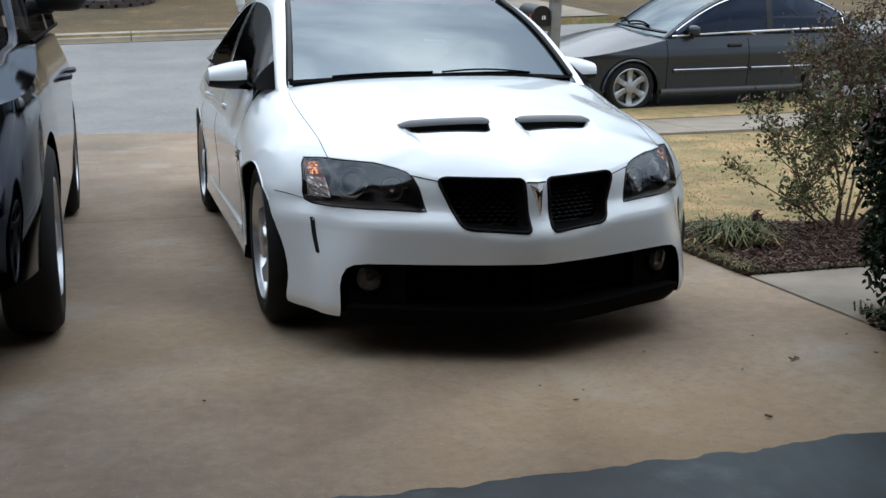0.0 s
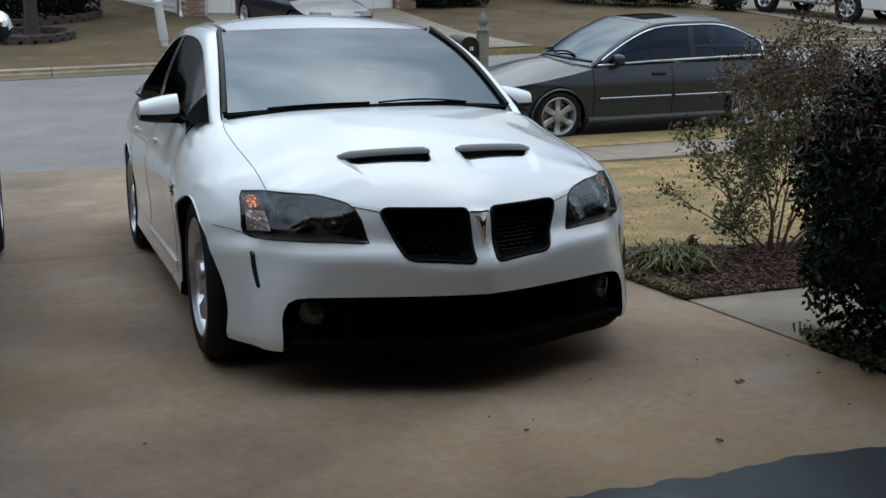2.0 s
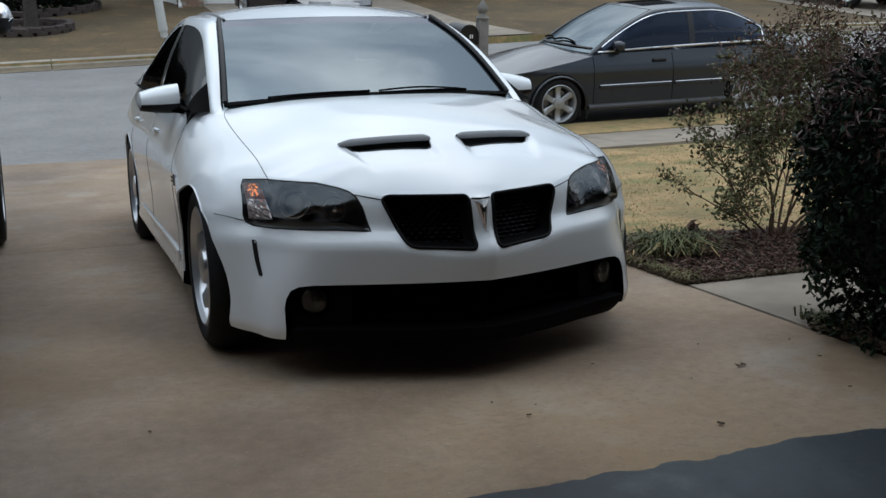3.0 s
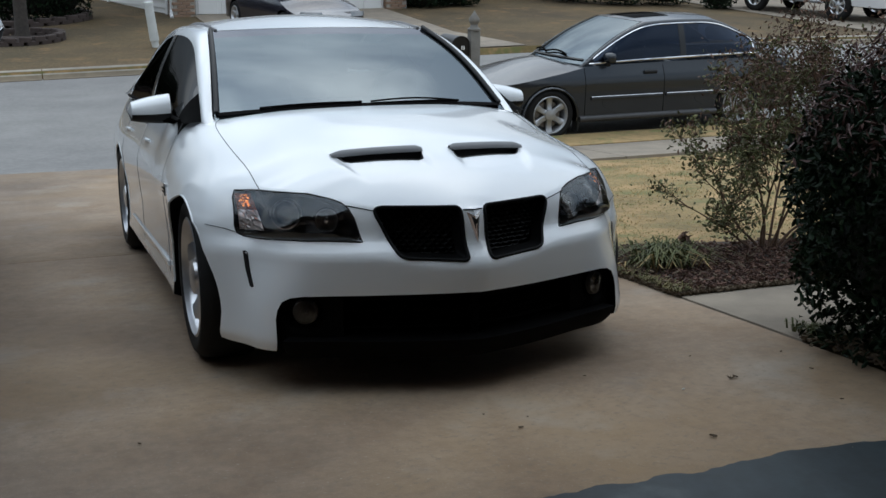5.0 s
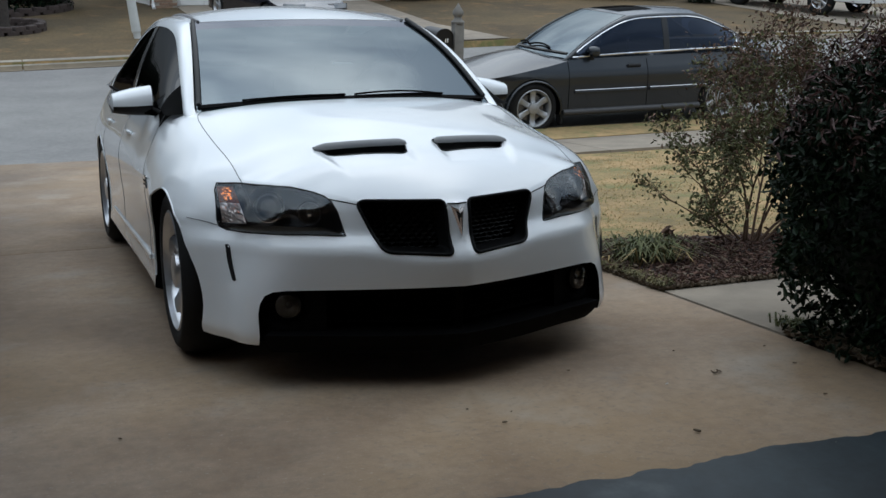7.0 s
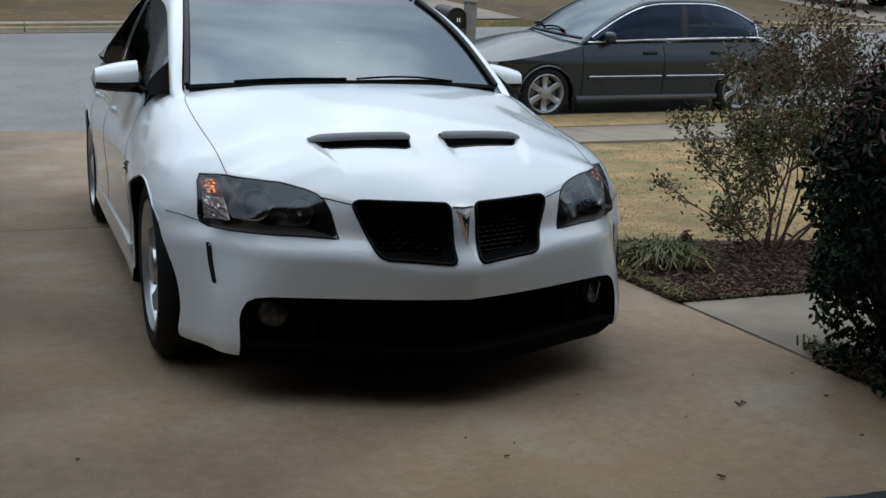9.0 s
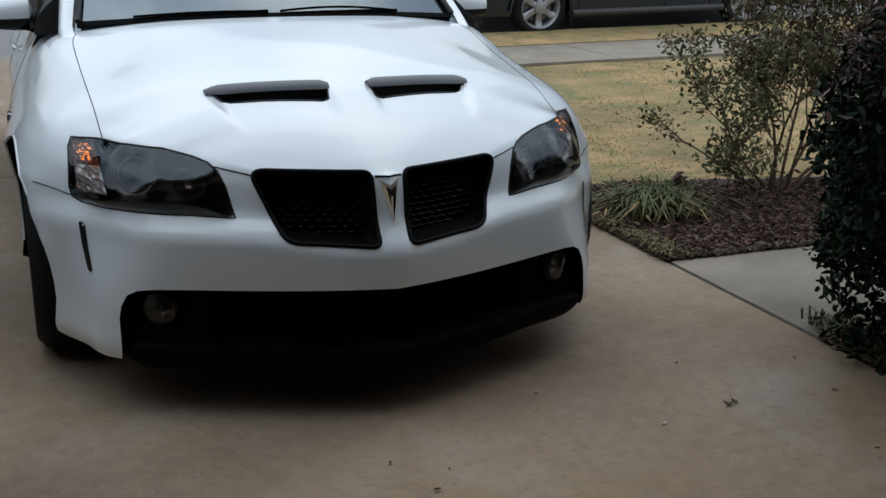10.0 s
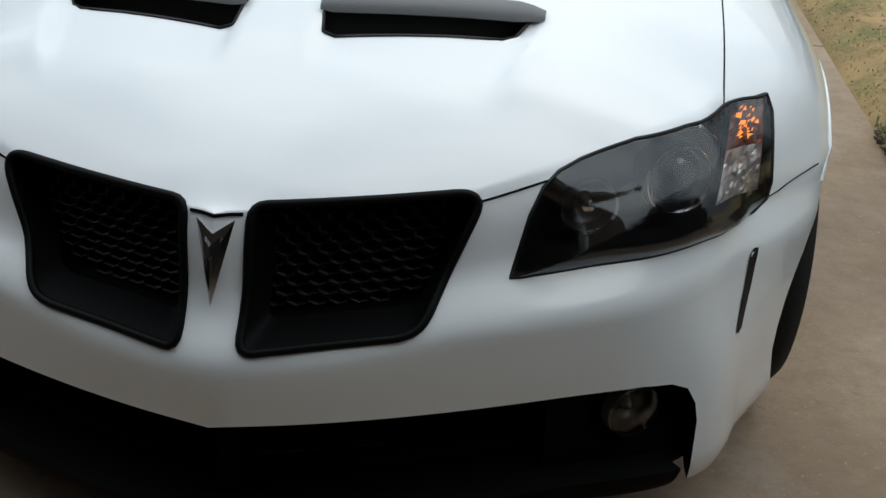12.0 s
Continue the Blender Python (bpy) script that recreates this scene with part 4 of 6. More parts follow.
def split_panels(whole, parent, labels):
    """Splits the shell into its panels, which keep the shading of the whole."""
    me = whole.data
    normals = [c.vector.copy() for c in me.corner_normals]
    groups = {}
    for p in me.polygons:
        groups.setdefault(panel_of(p.center, p.material_index == 0), []).append(p)
    out = {}
    for (name, side), polys in groups.items():
        index, verts, faces, corner = {}, [], [], []
        for p in polys:
            face = []
            for v in p.vertices:
                if v not in index:
                    index[v] = len(verts)
                    verts.append(me.vertices[v].co[:])
                face.append(index[v])
            faces.append(face)
            corner += [normals[i] for i in p.loop_indices]
        mesh = bpy.data.meshes.new(name)
        mesh.from_pydata(verts, [], faces)
        for m in me.materials:
            mesh.materials.append(m)
        mesh.polygons.foreach_set("material_index", [p.material_index for p in polys])
        mesh.polygons.foreach_set("use_smooth", [True] * len(polys))
        mesh.update()
        mesh.normals_split_custom_set(corner)
        ob = new(name, mesh)
        ob.parent = parent
        if labels.get(name):
            tagged(ob, labels[name])
        out[name, side] = ob
    bpy.data.objects.remove(whole)
    bpy.data.meshes.remove(me)
    return out


def softness(x, y, z):
    """Where the fenders and the rear of the hood are evened out; the scoops and the streak steps beside them keep their
    form.
    """
    w = soft_step((y - 0.50) / 0.14) * soft_step((1.95 - y) / 0.3)
    if x < 0.62:
        w = max(w * soft_step((y - 0.62) / 0.12), 0.9 * soft_step((y - 0.43) / 0.12) * soft_step((1.95 - y) / 0.3) * soft_step((x - 0.43) / 0.06))
    fold = abs(x - 0.54 - 0.19 * (1.02 - y))
    if y < 1.15 and fold < 0.10 and x < 0.68:
        w *= 0.45
    return w


skin_bm = G8.body(170, 30, 40, softness, 28)
SKIN = BVHTree.FromBMesh(skin_bm)


def on_skin(x, y, lift=0.0):
    """The point of the finished body right below (x, y)."""
    p = SKIN.ray_cast(Vector((x, y, 2)), Vector((0, 0, -1)))[0]
    return p + Vector((0, 0, lift))


shell_ob = mesh_part("shell", carve(skin_bm, [M_WHITE], cuts), sedan, "", 46)
PANELS = split_panels(shell_ob, sedan, {"body": "white painted body shell", "hood": "white hood with two scoops", "front_bumper": "white front bumper with a wide black intake"})

# floor pan and lower black bumper
# unseen tray added under the nose to deepen the shadow there
part("light_block_tray", box(-0.54, 0.54, 0.33, 0.52, 0.135, 0.15, 0.003), M_LIP, sedan)
part("under_tray", box(-0.66, 0.66, 0.50, 4.6, 0.16, 0.24, 0.01), M_BLACKPLASTIC, sedan)
LIP_U = [u / 60 * 0.159 for u in range(61)]


def lip(z0, z1, out0, out1, rows=8, edge=0.691):
    us = [u for u in LIP_U if G8.skin(u, 0.2).x <= edge]
    full = [(-1, u) for u in us[::-1]] + [(1, u) for u in us[1:]]
    def f(a, b):
        s, u = full[min(len(full) - 1, round(a * (len(full) - 1)))]
        z = z0 + (z1 - z0) * b
        p = G8.skin(u, max(z, 0.2), out0 + (out1 - out0) * b + 0.012 * math.sin(math.pi * b))
        return Vector((s * p.x, p.y, z + 0.004 * (abs(p.x) / 0.69) ** 3))
    return grid(len(full), rows, f)


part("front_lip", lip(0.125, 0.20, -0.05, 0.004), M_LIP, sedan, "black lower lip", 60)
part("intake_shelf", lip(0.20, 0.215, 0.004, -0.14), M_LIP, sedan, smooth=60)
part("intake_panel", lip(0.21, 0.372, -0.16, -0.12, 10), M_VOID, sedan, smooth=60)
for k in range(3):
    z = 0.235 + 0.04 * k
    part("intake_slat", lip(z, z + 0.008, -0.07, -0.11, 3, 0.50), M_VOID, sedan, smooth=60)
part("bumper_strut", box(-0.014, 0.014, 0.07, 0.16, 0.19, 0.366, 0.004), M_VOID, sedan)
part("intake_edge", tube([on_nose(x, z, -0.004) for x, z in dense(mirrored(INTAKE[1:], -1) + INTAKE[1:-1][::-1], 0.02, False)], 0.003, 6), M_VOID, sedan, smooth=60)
for side in (-1, 1):
    fog = part("fog_lamp", lathe([(0.015, 0.047), (-0.004, 0.045), (-0.006, 0.042), (0.012, 0.034), (0.026, 0.012)], 28, "y"), M_FOGBOWL, sedan, "round fog lamp in a black housing", 40)
    fog.matrix_basis = pose(side * 0.592, 0.258, 0.304, 0, 0, side * 28)
    part("bulb", lathe([(0.026, 0.012), (0.016, 0.011), (0.008, 0.001)], 12, "y"), M_ALLOYDULL, fog, smooth=50)
    lens = part("lens", lathe([(-0.004, 0.0455), (-0.012, 0.032), (-0.016, 0.001)], 24, "y"), M_FOGLENS, fog, smooth=60)
    def pod_skin(u, v):
        x, z = 0.46 + 0.245 * u, 0.165 + 0.215 * v
        p = on_nose(x, z, -0.045)
        dx, dz = (x - 0.595) / 0.07, (z - 0.304) / 0.07
        well = max(0, 1 - dx * dx - dz * dz) ** 0.5
        return Vector((side * x, p.y + 0.05 * well, z))
    part("fog_pod", grid(24, 16, pod_skin), M_LIP, sedan, smooth=60)
    part("pod_wall", grid(3, 6, lambda u, v: Vector((side * 0.46, on_nose(0.46, 0.19 + 0.18 * v, -0.045).y + 0.12 * u, 0.19 + 0.18 * v))), M_LIP, sedan, smooth=60)

# twin grilles: frame, tapered walls and honeycomb
def honeycomb(side):
    bm = bmesh.new()
    pitch, rowh = 0.0285, 0.0155
    poly = GRILLE
    def inside(x, z, m=0.011):
        n, hit = len(poly), False
        for i in range(n):
            (x0, z0), (x1, z1) = poly[i], poly[(i + 1) % n]
            if (z0 > z) != (z1 > z) and x < (x1 - x0) * (z - z0) / (z1 - z0) + x0:
                hit = not hit
        if not hit:
            return False
        for i in range(n):
            (x0, z0), (x1, z1) = poly[i], poly[(i + 1) % n]
            l2 = (x1 - x0) ** 2 + (z1 - z0) ** 2
            t = max(0, min(1, ((x - x0) * (x1 - x0) + (z - z0) * (z1 - z0)) / l2))
            if math.hypot(x - x0 - t * (x1 - x0), z - z0 - t * (z1 - z0)) < m:
                return False
        return True
    for r in range(16):
        for c in range(13):
            x, z = 0.035 + pitch * (c + 0.5 * (r % 2)), 0.472 + rowh * (r + 0.5)
            if not inside(x, z):
                continue
            outer, inner, deep = [], [], []
            for k in range(6):
                a = math.pi / 6 + k * math.pi / 3
                for lst, rad, dy in ((outer, 0.0165, 0.0), (inner, 0.0128, 0.002), (deep, 0.0120, 0.022)):
                    px, pz = x + rad * math.cos(a), z + 0.63 * rad * math.sin(a)
                    lst.append(bm.verts.new((side * px, on_nose(x, 0.58, -0.058).y + dy + 0.09 * (0.58 - z) * -0.6, pz)))
            for k in range(6):
                j = (k + 1) % 6
                bm.faces.new((outer[k], outer[j], inner[j], inner[k]))
                bm.faces.new((inner[k], inner[j], deep[j], deep[k]))
    bmesh.ops.recalc_face_normals(bm, faces=bm.faces)
    return bm


for side in (-1, 1):
    edge = dense(mirrored(GRILLE, side))
    g = part("grille", ring_tube([on_nose(x, z, 0.001) for x, z in edge], 0.0065, 8), M_GRILLE, sedan, "black grille frame with a honeycomb insert", 60)
    cx, cz = side * 0.185, 0.585
    wall = bmesh.new()
    loops = []
    for k, d in ((1.0, -0.004), (0.97, -0.02), (0.86, -0.06)):
        loops.append([wall.verts.new(on_nose(cx + (x - cx) * k, cz + (z - cz) * k, d)) for x, z in edge])
    for a, b in zip(loops, loops[1:]):
        for i in range(len(edge)):
            j = (i + 1) % len(edge)
            wall.faces.new((a[i], a[j], b[j], b[i]))
    part("grille_surround", wall, M_GRILLE, g, smooth=60)
    part("honeycomb", honeycomb(side), M_MESH, g)

# chrome arrowhead badge between the grilles
bm = bmesh.new()
arrow = [(-0.0265, 0.655), (0.0, 0.640), (0.0265, 0.655), (0.0, 0.545)]
front = [bm.verts.new(on_nose(x, z, 0.002 if z > 0.6 else 0.008)) for x, z in arrow]
back = [bm.verts.new(on_nose(x, z, -0.002)) for x, z in arrow]
ridge = bm.verts.new(on_nose(0, 0.61, 0.016))
for i in range(4):
    j = (i + 1) % 4
    bm.faces.new((front[i], front[j], ridge))
    bm.faces.new((back[i], back[j], front[j], front[i]))
bmesh.ops.recalc_face_normals(bm, faces=bm.faces)
badge = part("badge", bm, M_CHROME, sedan, "small chrome arrowhead badge")
bm = bmesh.new()
q = [bm.verts.new(on_nose(x, z, d)) for x, z, d in ((-0.014, 0.640, 0.0135), (0.0, 0.629, 0.0165), (0.014, 0.640, 0.0135), (0.0, 0.568, 0.0125))]
bm.faces.new((q[0], q[3], q[1]))
bm.faces.new((q[1], q[3], q[2]))
part("badge_inlay", bm, M_DARKINLAY, badge)

# headlamps
for side in (-1, 1):
    edge = dense(mirrored(LAMP, side))
    lamp = part("headlamp", ring_tube([on_nose(x, z, -0.001) for x, z in edge], 0.0035), M_LAMPBLACK, sedan, "smoked headlamp with projector and amber indicator", 60)
    bowl = bmesh.new()
    cx, cz = side * 0.60, 0.645
    loops = []
    for k, d in ((0.995, -0.006), (0.95, -0.05), (0.82, -0.085), (0.5, -0.095), (0.02, -0.10)):
        loops.append([bowl.verts.new(on_nose(cx + (x - cx) * k, cz + (z - cz) * k, d)) for x, z in edge])
    for a, b in zip(loops, loops[1:]):
        for i in range(len(edge)):
            j = (i + 1) % len(edge)
            bowl.faces.new((a[i], a[j], b[j], b[i]))
    part("lamp_housing", bowl, M_LAMPBLACK, lamp, smooth=40)
    c = on_nose(side * 0.622, 0.648, -0.034)
    ringed = part("projector", lathe([(0.05, 0.052), (0.0, 0.056), (-0.008, 0.054), (-0.008, 0.050), (0.012, 0.046), (0.05, 0.03)], 36, "y"), M_LAMPBLACK, lamp, "dark projector barrel", 40)
    ringed.matrix_basis = Matrix.Translation(c) @ pose(0, 0, 0, 0, 0, side * 22)
    part("chrome_ring", lathe([(-0.005, 0.055), (-0.010, 0.0535), (-0.0105, 0.051), (-0.006, 0.049)], 36, "y"), M_CHROME, ringed, smooth=60)
    part("projector_lens", lathe([(0.02, 0.046), (0.004, 0.036), (-0.004, 0.02), (-0.007, 0.001)], 28, "y"), M_DARKLENS, ringed, smooth=60)
    c = on_nose(side * 0.492, 0.63, -0.036)
    high = part("high_beam", lathe([(0.0, 0.044), (0.02, 0.036), (0.045, 0.012)], 28, "y"), M_SMOKECHROME, lamp, "small faceted reflector", 20)
    high.matrix_basis = Matrix.Translation(c) @ pose(0, 0, 0, 0, 0, side * 16)
    part("chrome_ring", lathe([(0.0, 0.046), (-0.005, 0.044), (0.0, 0.041)], 28, "y"), M_CHROME, high, smooth=60)
    part("bulb_shield", lathe([(-0.002, 0.001), (0.0, 0.010), (0.03, 0.012)], 16, "y"), M_CHROME, high, smooth=50)
    # faceted indicator at the outer end: amber above, silvered below
    def facets(z0, z1, nx, nz, seed, depth):
        r, bm = random.Random(seed), bmesh.new()
        pts = []
        for a in range(nx + 1):
            col = []
            for b in range(nz + 1):
                v = (z0 - 0.585 + (z1 - z0) * b / nz) / 0.130
                u = a / nx
                x, z = 0.712 + 0.054 * u - 0.020 * (1 - v) * (1 - u), 0.585 + 0.130 * v
                inner = 0 < a < nx and 0 < b < nz
                col.append(on_nose(side * (x + (r.uniform(-0.002, 0.002) if inner else 0)), z, -0.018 - 0.012 * (1 - u)) + Vector((0, r.uniform(-depth, depth) if inner else 0, 0)))
            pts.append(col)
        for a in range(nx):
            for b in range(nz):
                q = [bm.verts.new(p) for p in (pts[a][b], pts[a + 1][b], pts[a + 1][b + 1], pts[a][b + 1])]
                bm.faces.new(q[:3])
                bm.faces.new((q[0], q[2], q[3]))
        return bm
    ind = part("indicator", facets(0.585, 0.655, 11, 9, 4, 0.006), M_INDICATOR, lamp, "silvered faceted reflector")
    amber = facets(0.655, 0.712, 11, 12, 5, 0.006)
    r = random.Random(12)
    for f in amber.faces:
        c = f.calc_center_median()
        if 0.662 < c.z < 0.706 and abs(abs(c.x) - 0.738) < 0.017 and r.random() < 0.20:
            f.material_index = 1
    part("amber_reflector", amber, [M_AMBER, M_AMBERLIT], ind, "lit amber faceted reflector")
    # chrome sliver added for a bright glint beside the projector
    glint = part("lens_glint", box(-0.02, 0.02, -0.002, 0.002, -0.004, 0.004, 0.001), M_CHROME, lamp)
    glint.matrix_basis = Matrix.Translation(on_nose(side * 0.662, 0.705, -0.015)) @ pose(0, 0, 0, 0, side * 38, 0)
    cover = part("lens_cover", patch(mirrored(LAMP, side), 0.001, 16, 0.031), M_LENS, lamp, smooth=60)
    cover.visible_shadow = False

# seams, scoops, cowl, wipers
for side in (-1, 1):
    seam = [(0.681, 0.385), (0.686, 0.45), (0.693, 0.6), (0.70, 0.80), (0.706, 1.05), (0.71, 1.25), (0.70, 1.33), (0.66, 1.40)]
    pts = [on_skin(side * line([(b, a) for a, b in seam], 0.385 + 1.015 * k / 40), 0.385 + 1.015 * k / 40, -0.0008) for k in range(41)]
    part("hood_seam", tube(pts, 0.0019, 5), M_VOID, sedan)
    pts = [on_nose(side * x, z, 0.0005) for x, z in dense([(0.337, 0.664), (0.38, 0.673), (0.43, 0.684)], 0.02, False)]
    part("hood_seam", tube(pts, 0.0018, 5), M_VOID, sedan)
    pts = [on_nose(side * x, z, 0.0005) for x, z in dense([(0.785, 0.578), (0.82, 0.587), (0.86, 0.594), (0.878, 0.597)], 0.02, False)]
    part("bumper_seam", tube(pts, 0.0012, 5), M_VOID, sedan)
    slot = mirrored([(0.757, 0.510), (0.763, 0.516), (0.772, 0.514), (0.768, 0.45), (0.760, 0.388), (0.754, 0.384), (0.749, 0.390), (0.754, 0.45)], side)
    part("side_marker", patch(slot, 0.0015, 3), M_BLACKPLASTIC, PANELS["front_bumper", 0], smooth=60)
    # scoop: a grey lip over the dark mouth
    lipp = []
    for k in range(17):
        x = 0.058 + 0.342 * k / 16
        y = 0.462 + 0.078 * k / 16
        lipp.append((x, y))
    def scoop_lip(u, v):
        x, y = lipp[round(u * 16)]
        p = on_hood(side * x, y, 0.0, False)
        chord = on_hood(side * lipp[0][0], lipp[0][1], 0.0, False).lerp(on_hood(side * lipp[16][0], lipp[16][1], 0.0, False), u)
        p.z = 0.5 * p.z + 0.5 * chord.z + 0.001
        e = min(1.0, 0.60 + 6 * u, 0.50 + 5 * (1 - u))
        a = v * math.pi
        return p + Vector((0, -0.032 * math.cos(a) * e + 0.004, (0.024 * math.sin(a) - 0.003) * e))
    part("scoop_lip", grid(17, 9, scoop_lip), M_SCOOPLIP, PANELS["hood", 0], "dark grey hood scoop lip", 60)
    mouth = [on_hood(side * x, y, 0.0005) for x, y in dense([(p[0], p[1]) for p in SCOOP], 0.02)]
    part("scoop_bezel", ring_tube(mouth, 0.0030), M_BLACKPLASTIC, PANELS["hood", 0], smooth=60)
part("hood_seam", tube([on_nose(x, 0.662, 0.0010) for x in (-0.036, -0.02, 0, 0.02, 0.036)], 0.0025, 5), M_VOID, sedan)

g8_cab = Cabin((0.70, 1.42, 0.965), (0.58, 2.17, 1.345), (0.60, 3.25, 1.345), (0.70, 4.15, 1.02), bow=0.16, crown=0.012, dome=0.085)
cabin_parts(sedan, g8_cab, M_WHITE, M_CLEAR, M_TINT, 0.825, rail_w=0.075, pillar_b=0.5, foot=0.09, band=0.87)
part("cowl", grid(25, 4, lambda u, v: g8_cab.windscreen(0.97 * (2 * u - 1), 0.010 * v) + Vector((0, -0.03 + 0.026 * v, -0.006 + 0.008 * v))), M_VOID, sedan, "black plastic cowl", 60)
part("screen_band", grid(25, 5, lambda u, v: g8_cab.windscreen(0.985 * (2 * u - 1), 0.86 + 0.13 * v)), M_SCREENBAND, sedan, "darker shade band of the windscreen", 60).visible_shadow = False
for side in (-1, 1):
    pts = [g8_cab.windscreen(side * 0.975, k / 20) + Vector((0, -0.008, 0.008)) for k in range(21)]
    part("screen_moulding", tube(pts, 0.011, 6), M_BLACKPLASTIC, sedan, smooth=60)
    pts = [g8_cab.roof(side * 0.93, k / 20) + Vector((0, 0, 0.001)) for k in range(21)]
    part("roof_strip", tube(pts, 0.009, 6), M_GREYTRIM, sedan, smooth=60)
for s0, s1, lift in ((-0.72, -0.08, 0.006), (-0.02, 0.62, 0.022)):
    arm = part("wiper", tube([g8_cab.windscreen(s0 + (s1 - s0) * k / 8, 0.002 + lift * math.sin(math.pi * k / 8)) + Vector((0, -0.012, 0.012)) for k in range(9)], 0.0045, 6), M_VOID, sedan, "black wiper arm", 60)
    part("wiper_blade", tube([g8_cab.windscreen(s0 + (s1 - s0) * k / 8, -0.004 + 0.014 * k / 8) + Vector((0, -0.010, 0.008)) for k in range(9)], [0.003 + 0.003 * k / 8 for k in range(9)], 5), M_VOID, arm)

# door mirrors, handles, side vents, door seams
for side in (-1, 1):
    def shell(u, v, a0=0.0):
        t = 2 * math.pi * u
        k = v
        w = 0.115 * (1 - (2 * abs(k - 0.5)) ** 3.2 * 0.55)
        c, s = math.cos(t), math.sin(t)
        r = 1.0 if k < 0.98 and k > 0.02 else 0.05
        return Vector((side * (0.815 + 0.205 * k), 1.86 + 0.075 * r * c * (0.6 + 0.4 * w / 0.115) + 0.03 * k, 0.982 + 0.070 * r * abs(s) ** 0.8 * math.copysign(1, s) * (1 - 0.42 * k * k) - 0.012 * k))
    bm = grid(28, 15, shell, close_u=True)
    bmesh.ops.holes_fill(bm, edges=[e for e in bm.edges if len(e.link_faces) == 1], sides=0)
    bmesh.ops.recalc_face_normals(bm, faces=bm.faces)
    for f in bm.faces:
        c = f.calc_center_median()
        f.material_index = 1 if c.z < 0.968 - 0.012 * (abs(c.x) - 0.815) / 0.205 else 0
    mirror = part("door_mirror", bm, [M_WHITE, M_BLACKPLASTIC], sedan, "white door mirror with a black lower half", 50)
    part("mirror_foot", tube([(side * 0.79, 1.84, 0.932), (side * 0.87, 1.85, 0.938)], [0.05, 0.036], 10, flat=0.6), M_VOID, mirror, smooth=60)
    def door_line(y, z0=0.26, z1=0.93):
        out = []
        for k in range(14):
            z = z0 + (z1 - z0) * k / 13
            u = 0.3
            lo, hi = 0.15, 0.85
            for _ in range(24):
                mid = (lo + hi) / 2
                if G8.outline(mid)[1] < y:
                    lo = mid
                else:
                    hi = mid
            p = G8.skin(lo, z, 0.0005)
            out.append((side * p.x, p.y, p.z))
        return out
    for y in (1.50, 2.62, 3.55):
        part("door_seam", tube(door_line(y), 0.0010, 5), M_GREYTRIM, sedan)
    for y in (2.38, 3.42):
        p = Vector(door_line(y, 0.80, 0.80)[0])
        part("door_handle", tube([p + Vector((side * 0.004, -0.10, 0)), p + Vector((side * 0.013, -0.06, 0.003)), p + Vector((side * 0.013, 0.06, 0.003)), p + Vector((side * 0.004, 0.10, 0))], [0.006, 0.009, 0.009, 0.006], 8, flat=1.3), M_WHITE, PANELS["front_door" if y < 2.62 else "rear_door", side], "body-coloured door handle", 60)
    p = Vector(door_line(1.40, 0.66, 0.66)[0])
    vent = part("side_vent", box(-0.006, 0.006, -0.05, 0.05, -0.035, 0.035, 0.004), M_CHROME, sedan, "small chrome fender vent")
    vent.location = p + Vector((0, 0, -0.01))
    vent.scale = (1, 0.7, 0.8)
    for dz in (-0.016, 0.004):
        part("vent_slot", box(-0.008, 0.008, -0.04, 0.04, dz, dz + 0.010, 0.002), M_VOID, vent)
    part("door_moulding", tube([Vector(door_line(y, 0.30, 0.30)[0]) for y in (1.5, 2.0, 2.6, 3.2)], 0.012, 6), M_WHITE, sedan, smooth=60)
    for y in WHEELS:
        wheel(sedan, side * (0.783 if y < 2 else 0.785), y, 0.338, 0.243, 0.235, 5, M_ALLOY, "five-spoke silver alloy wheel with a low tyre", spoke_w=0.10)

for side in (-1, 1):
    def sail(u, v):
        y, lo = 1.56 + 0.30 * u, 0.872 + 0.06 * u
        z = lo + (0.962 - lo) * v
        q = SKIN.ray_cast(Vector((side * 1.5, y, min(z, 0.935))), Vector((-side, 0, 0)))[0]
        return Vector((q.x + side * 0.003 - side * 0.12 * max(0, z - 0.935), y, z))
    part("mirror_sail", grid(8, 5, sail), M_VOID, sedan, "black mirror base panel", 60)

# rolled lips round the wheel arches
for side in (-1, 1):
    for yc, r in ((WHEELS[0], 0.369), (WHEELS[1], 0.376)):
        pts = []
        for k in range(41):
            a = radians(-8 + (146 if yc < 2 else 196) * k / 40)
            y, z = yc + r * math.cos(a), 0.305 + r * math.sin(a)
            hit = SKIN.ray_cast(Vector((side * 1.5, y, z)), Vector((-side, 0, 0)))[0]
            if hit:
                pts.append(hit - Vector((side * 0.002, 0, 0)))
        part("arch_lip", tube(pts, 0.005, 6), M_WHITE, PANELS["fender", side] if yc < 2 else sedan, smooth=60)

# what shows of the cabin through the glass
part("dashboard", tube([(-0.66, 1.62, 0.93), (-0.3, 1.58, 0.965), (0.3, 1.58, 0.965), (0.66, 1.62, 0.93)], 0.10, 10, flat=0.5), M_CABIN, sedan, smooth=60)
for x in (-0.36, 0.36):
    seat = part("front_seat", box(x - 0.25, x + 0.25, 2.35, 2.5, 0.55, 1.12, 0.06), M_CABIN, sedan, "dark front seat", 60)
    part("headrest", box(x - 0.13, x + 0.13, 2.42, 2.52, 1.13, 1.28, 0.04), M_CABIN, seat, smooth=60)
part("rear_seat", box(-0.62, 0.62, 3.3, 3.5, 0.6, 1.1, 0.06), M_CABIN, sedan, smooth=60)
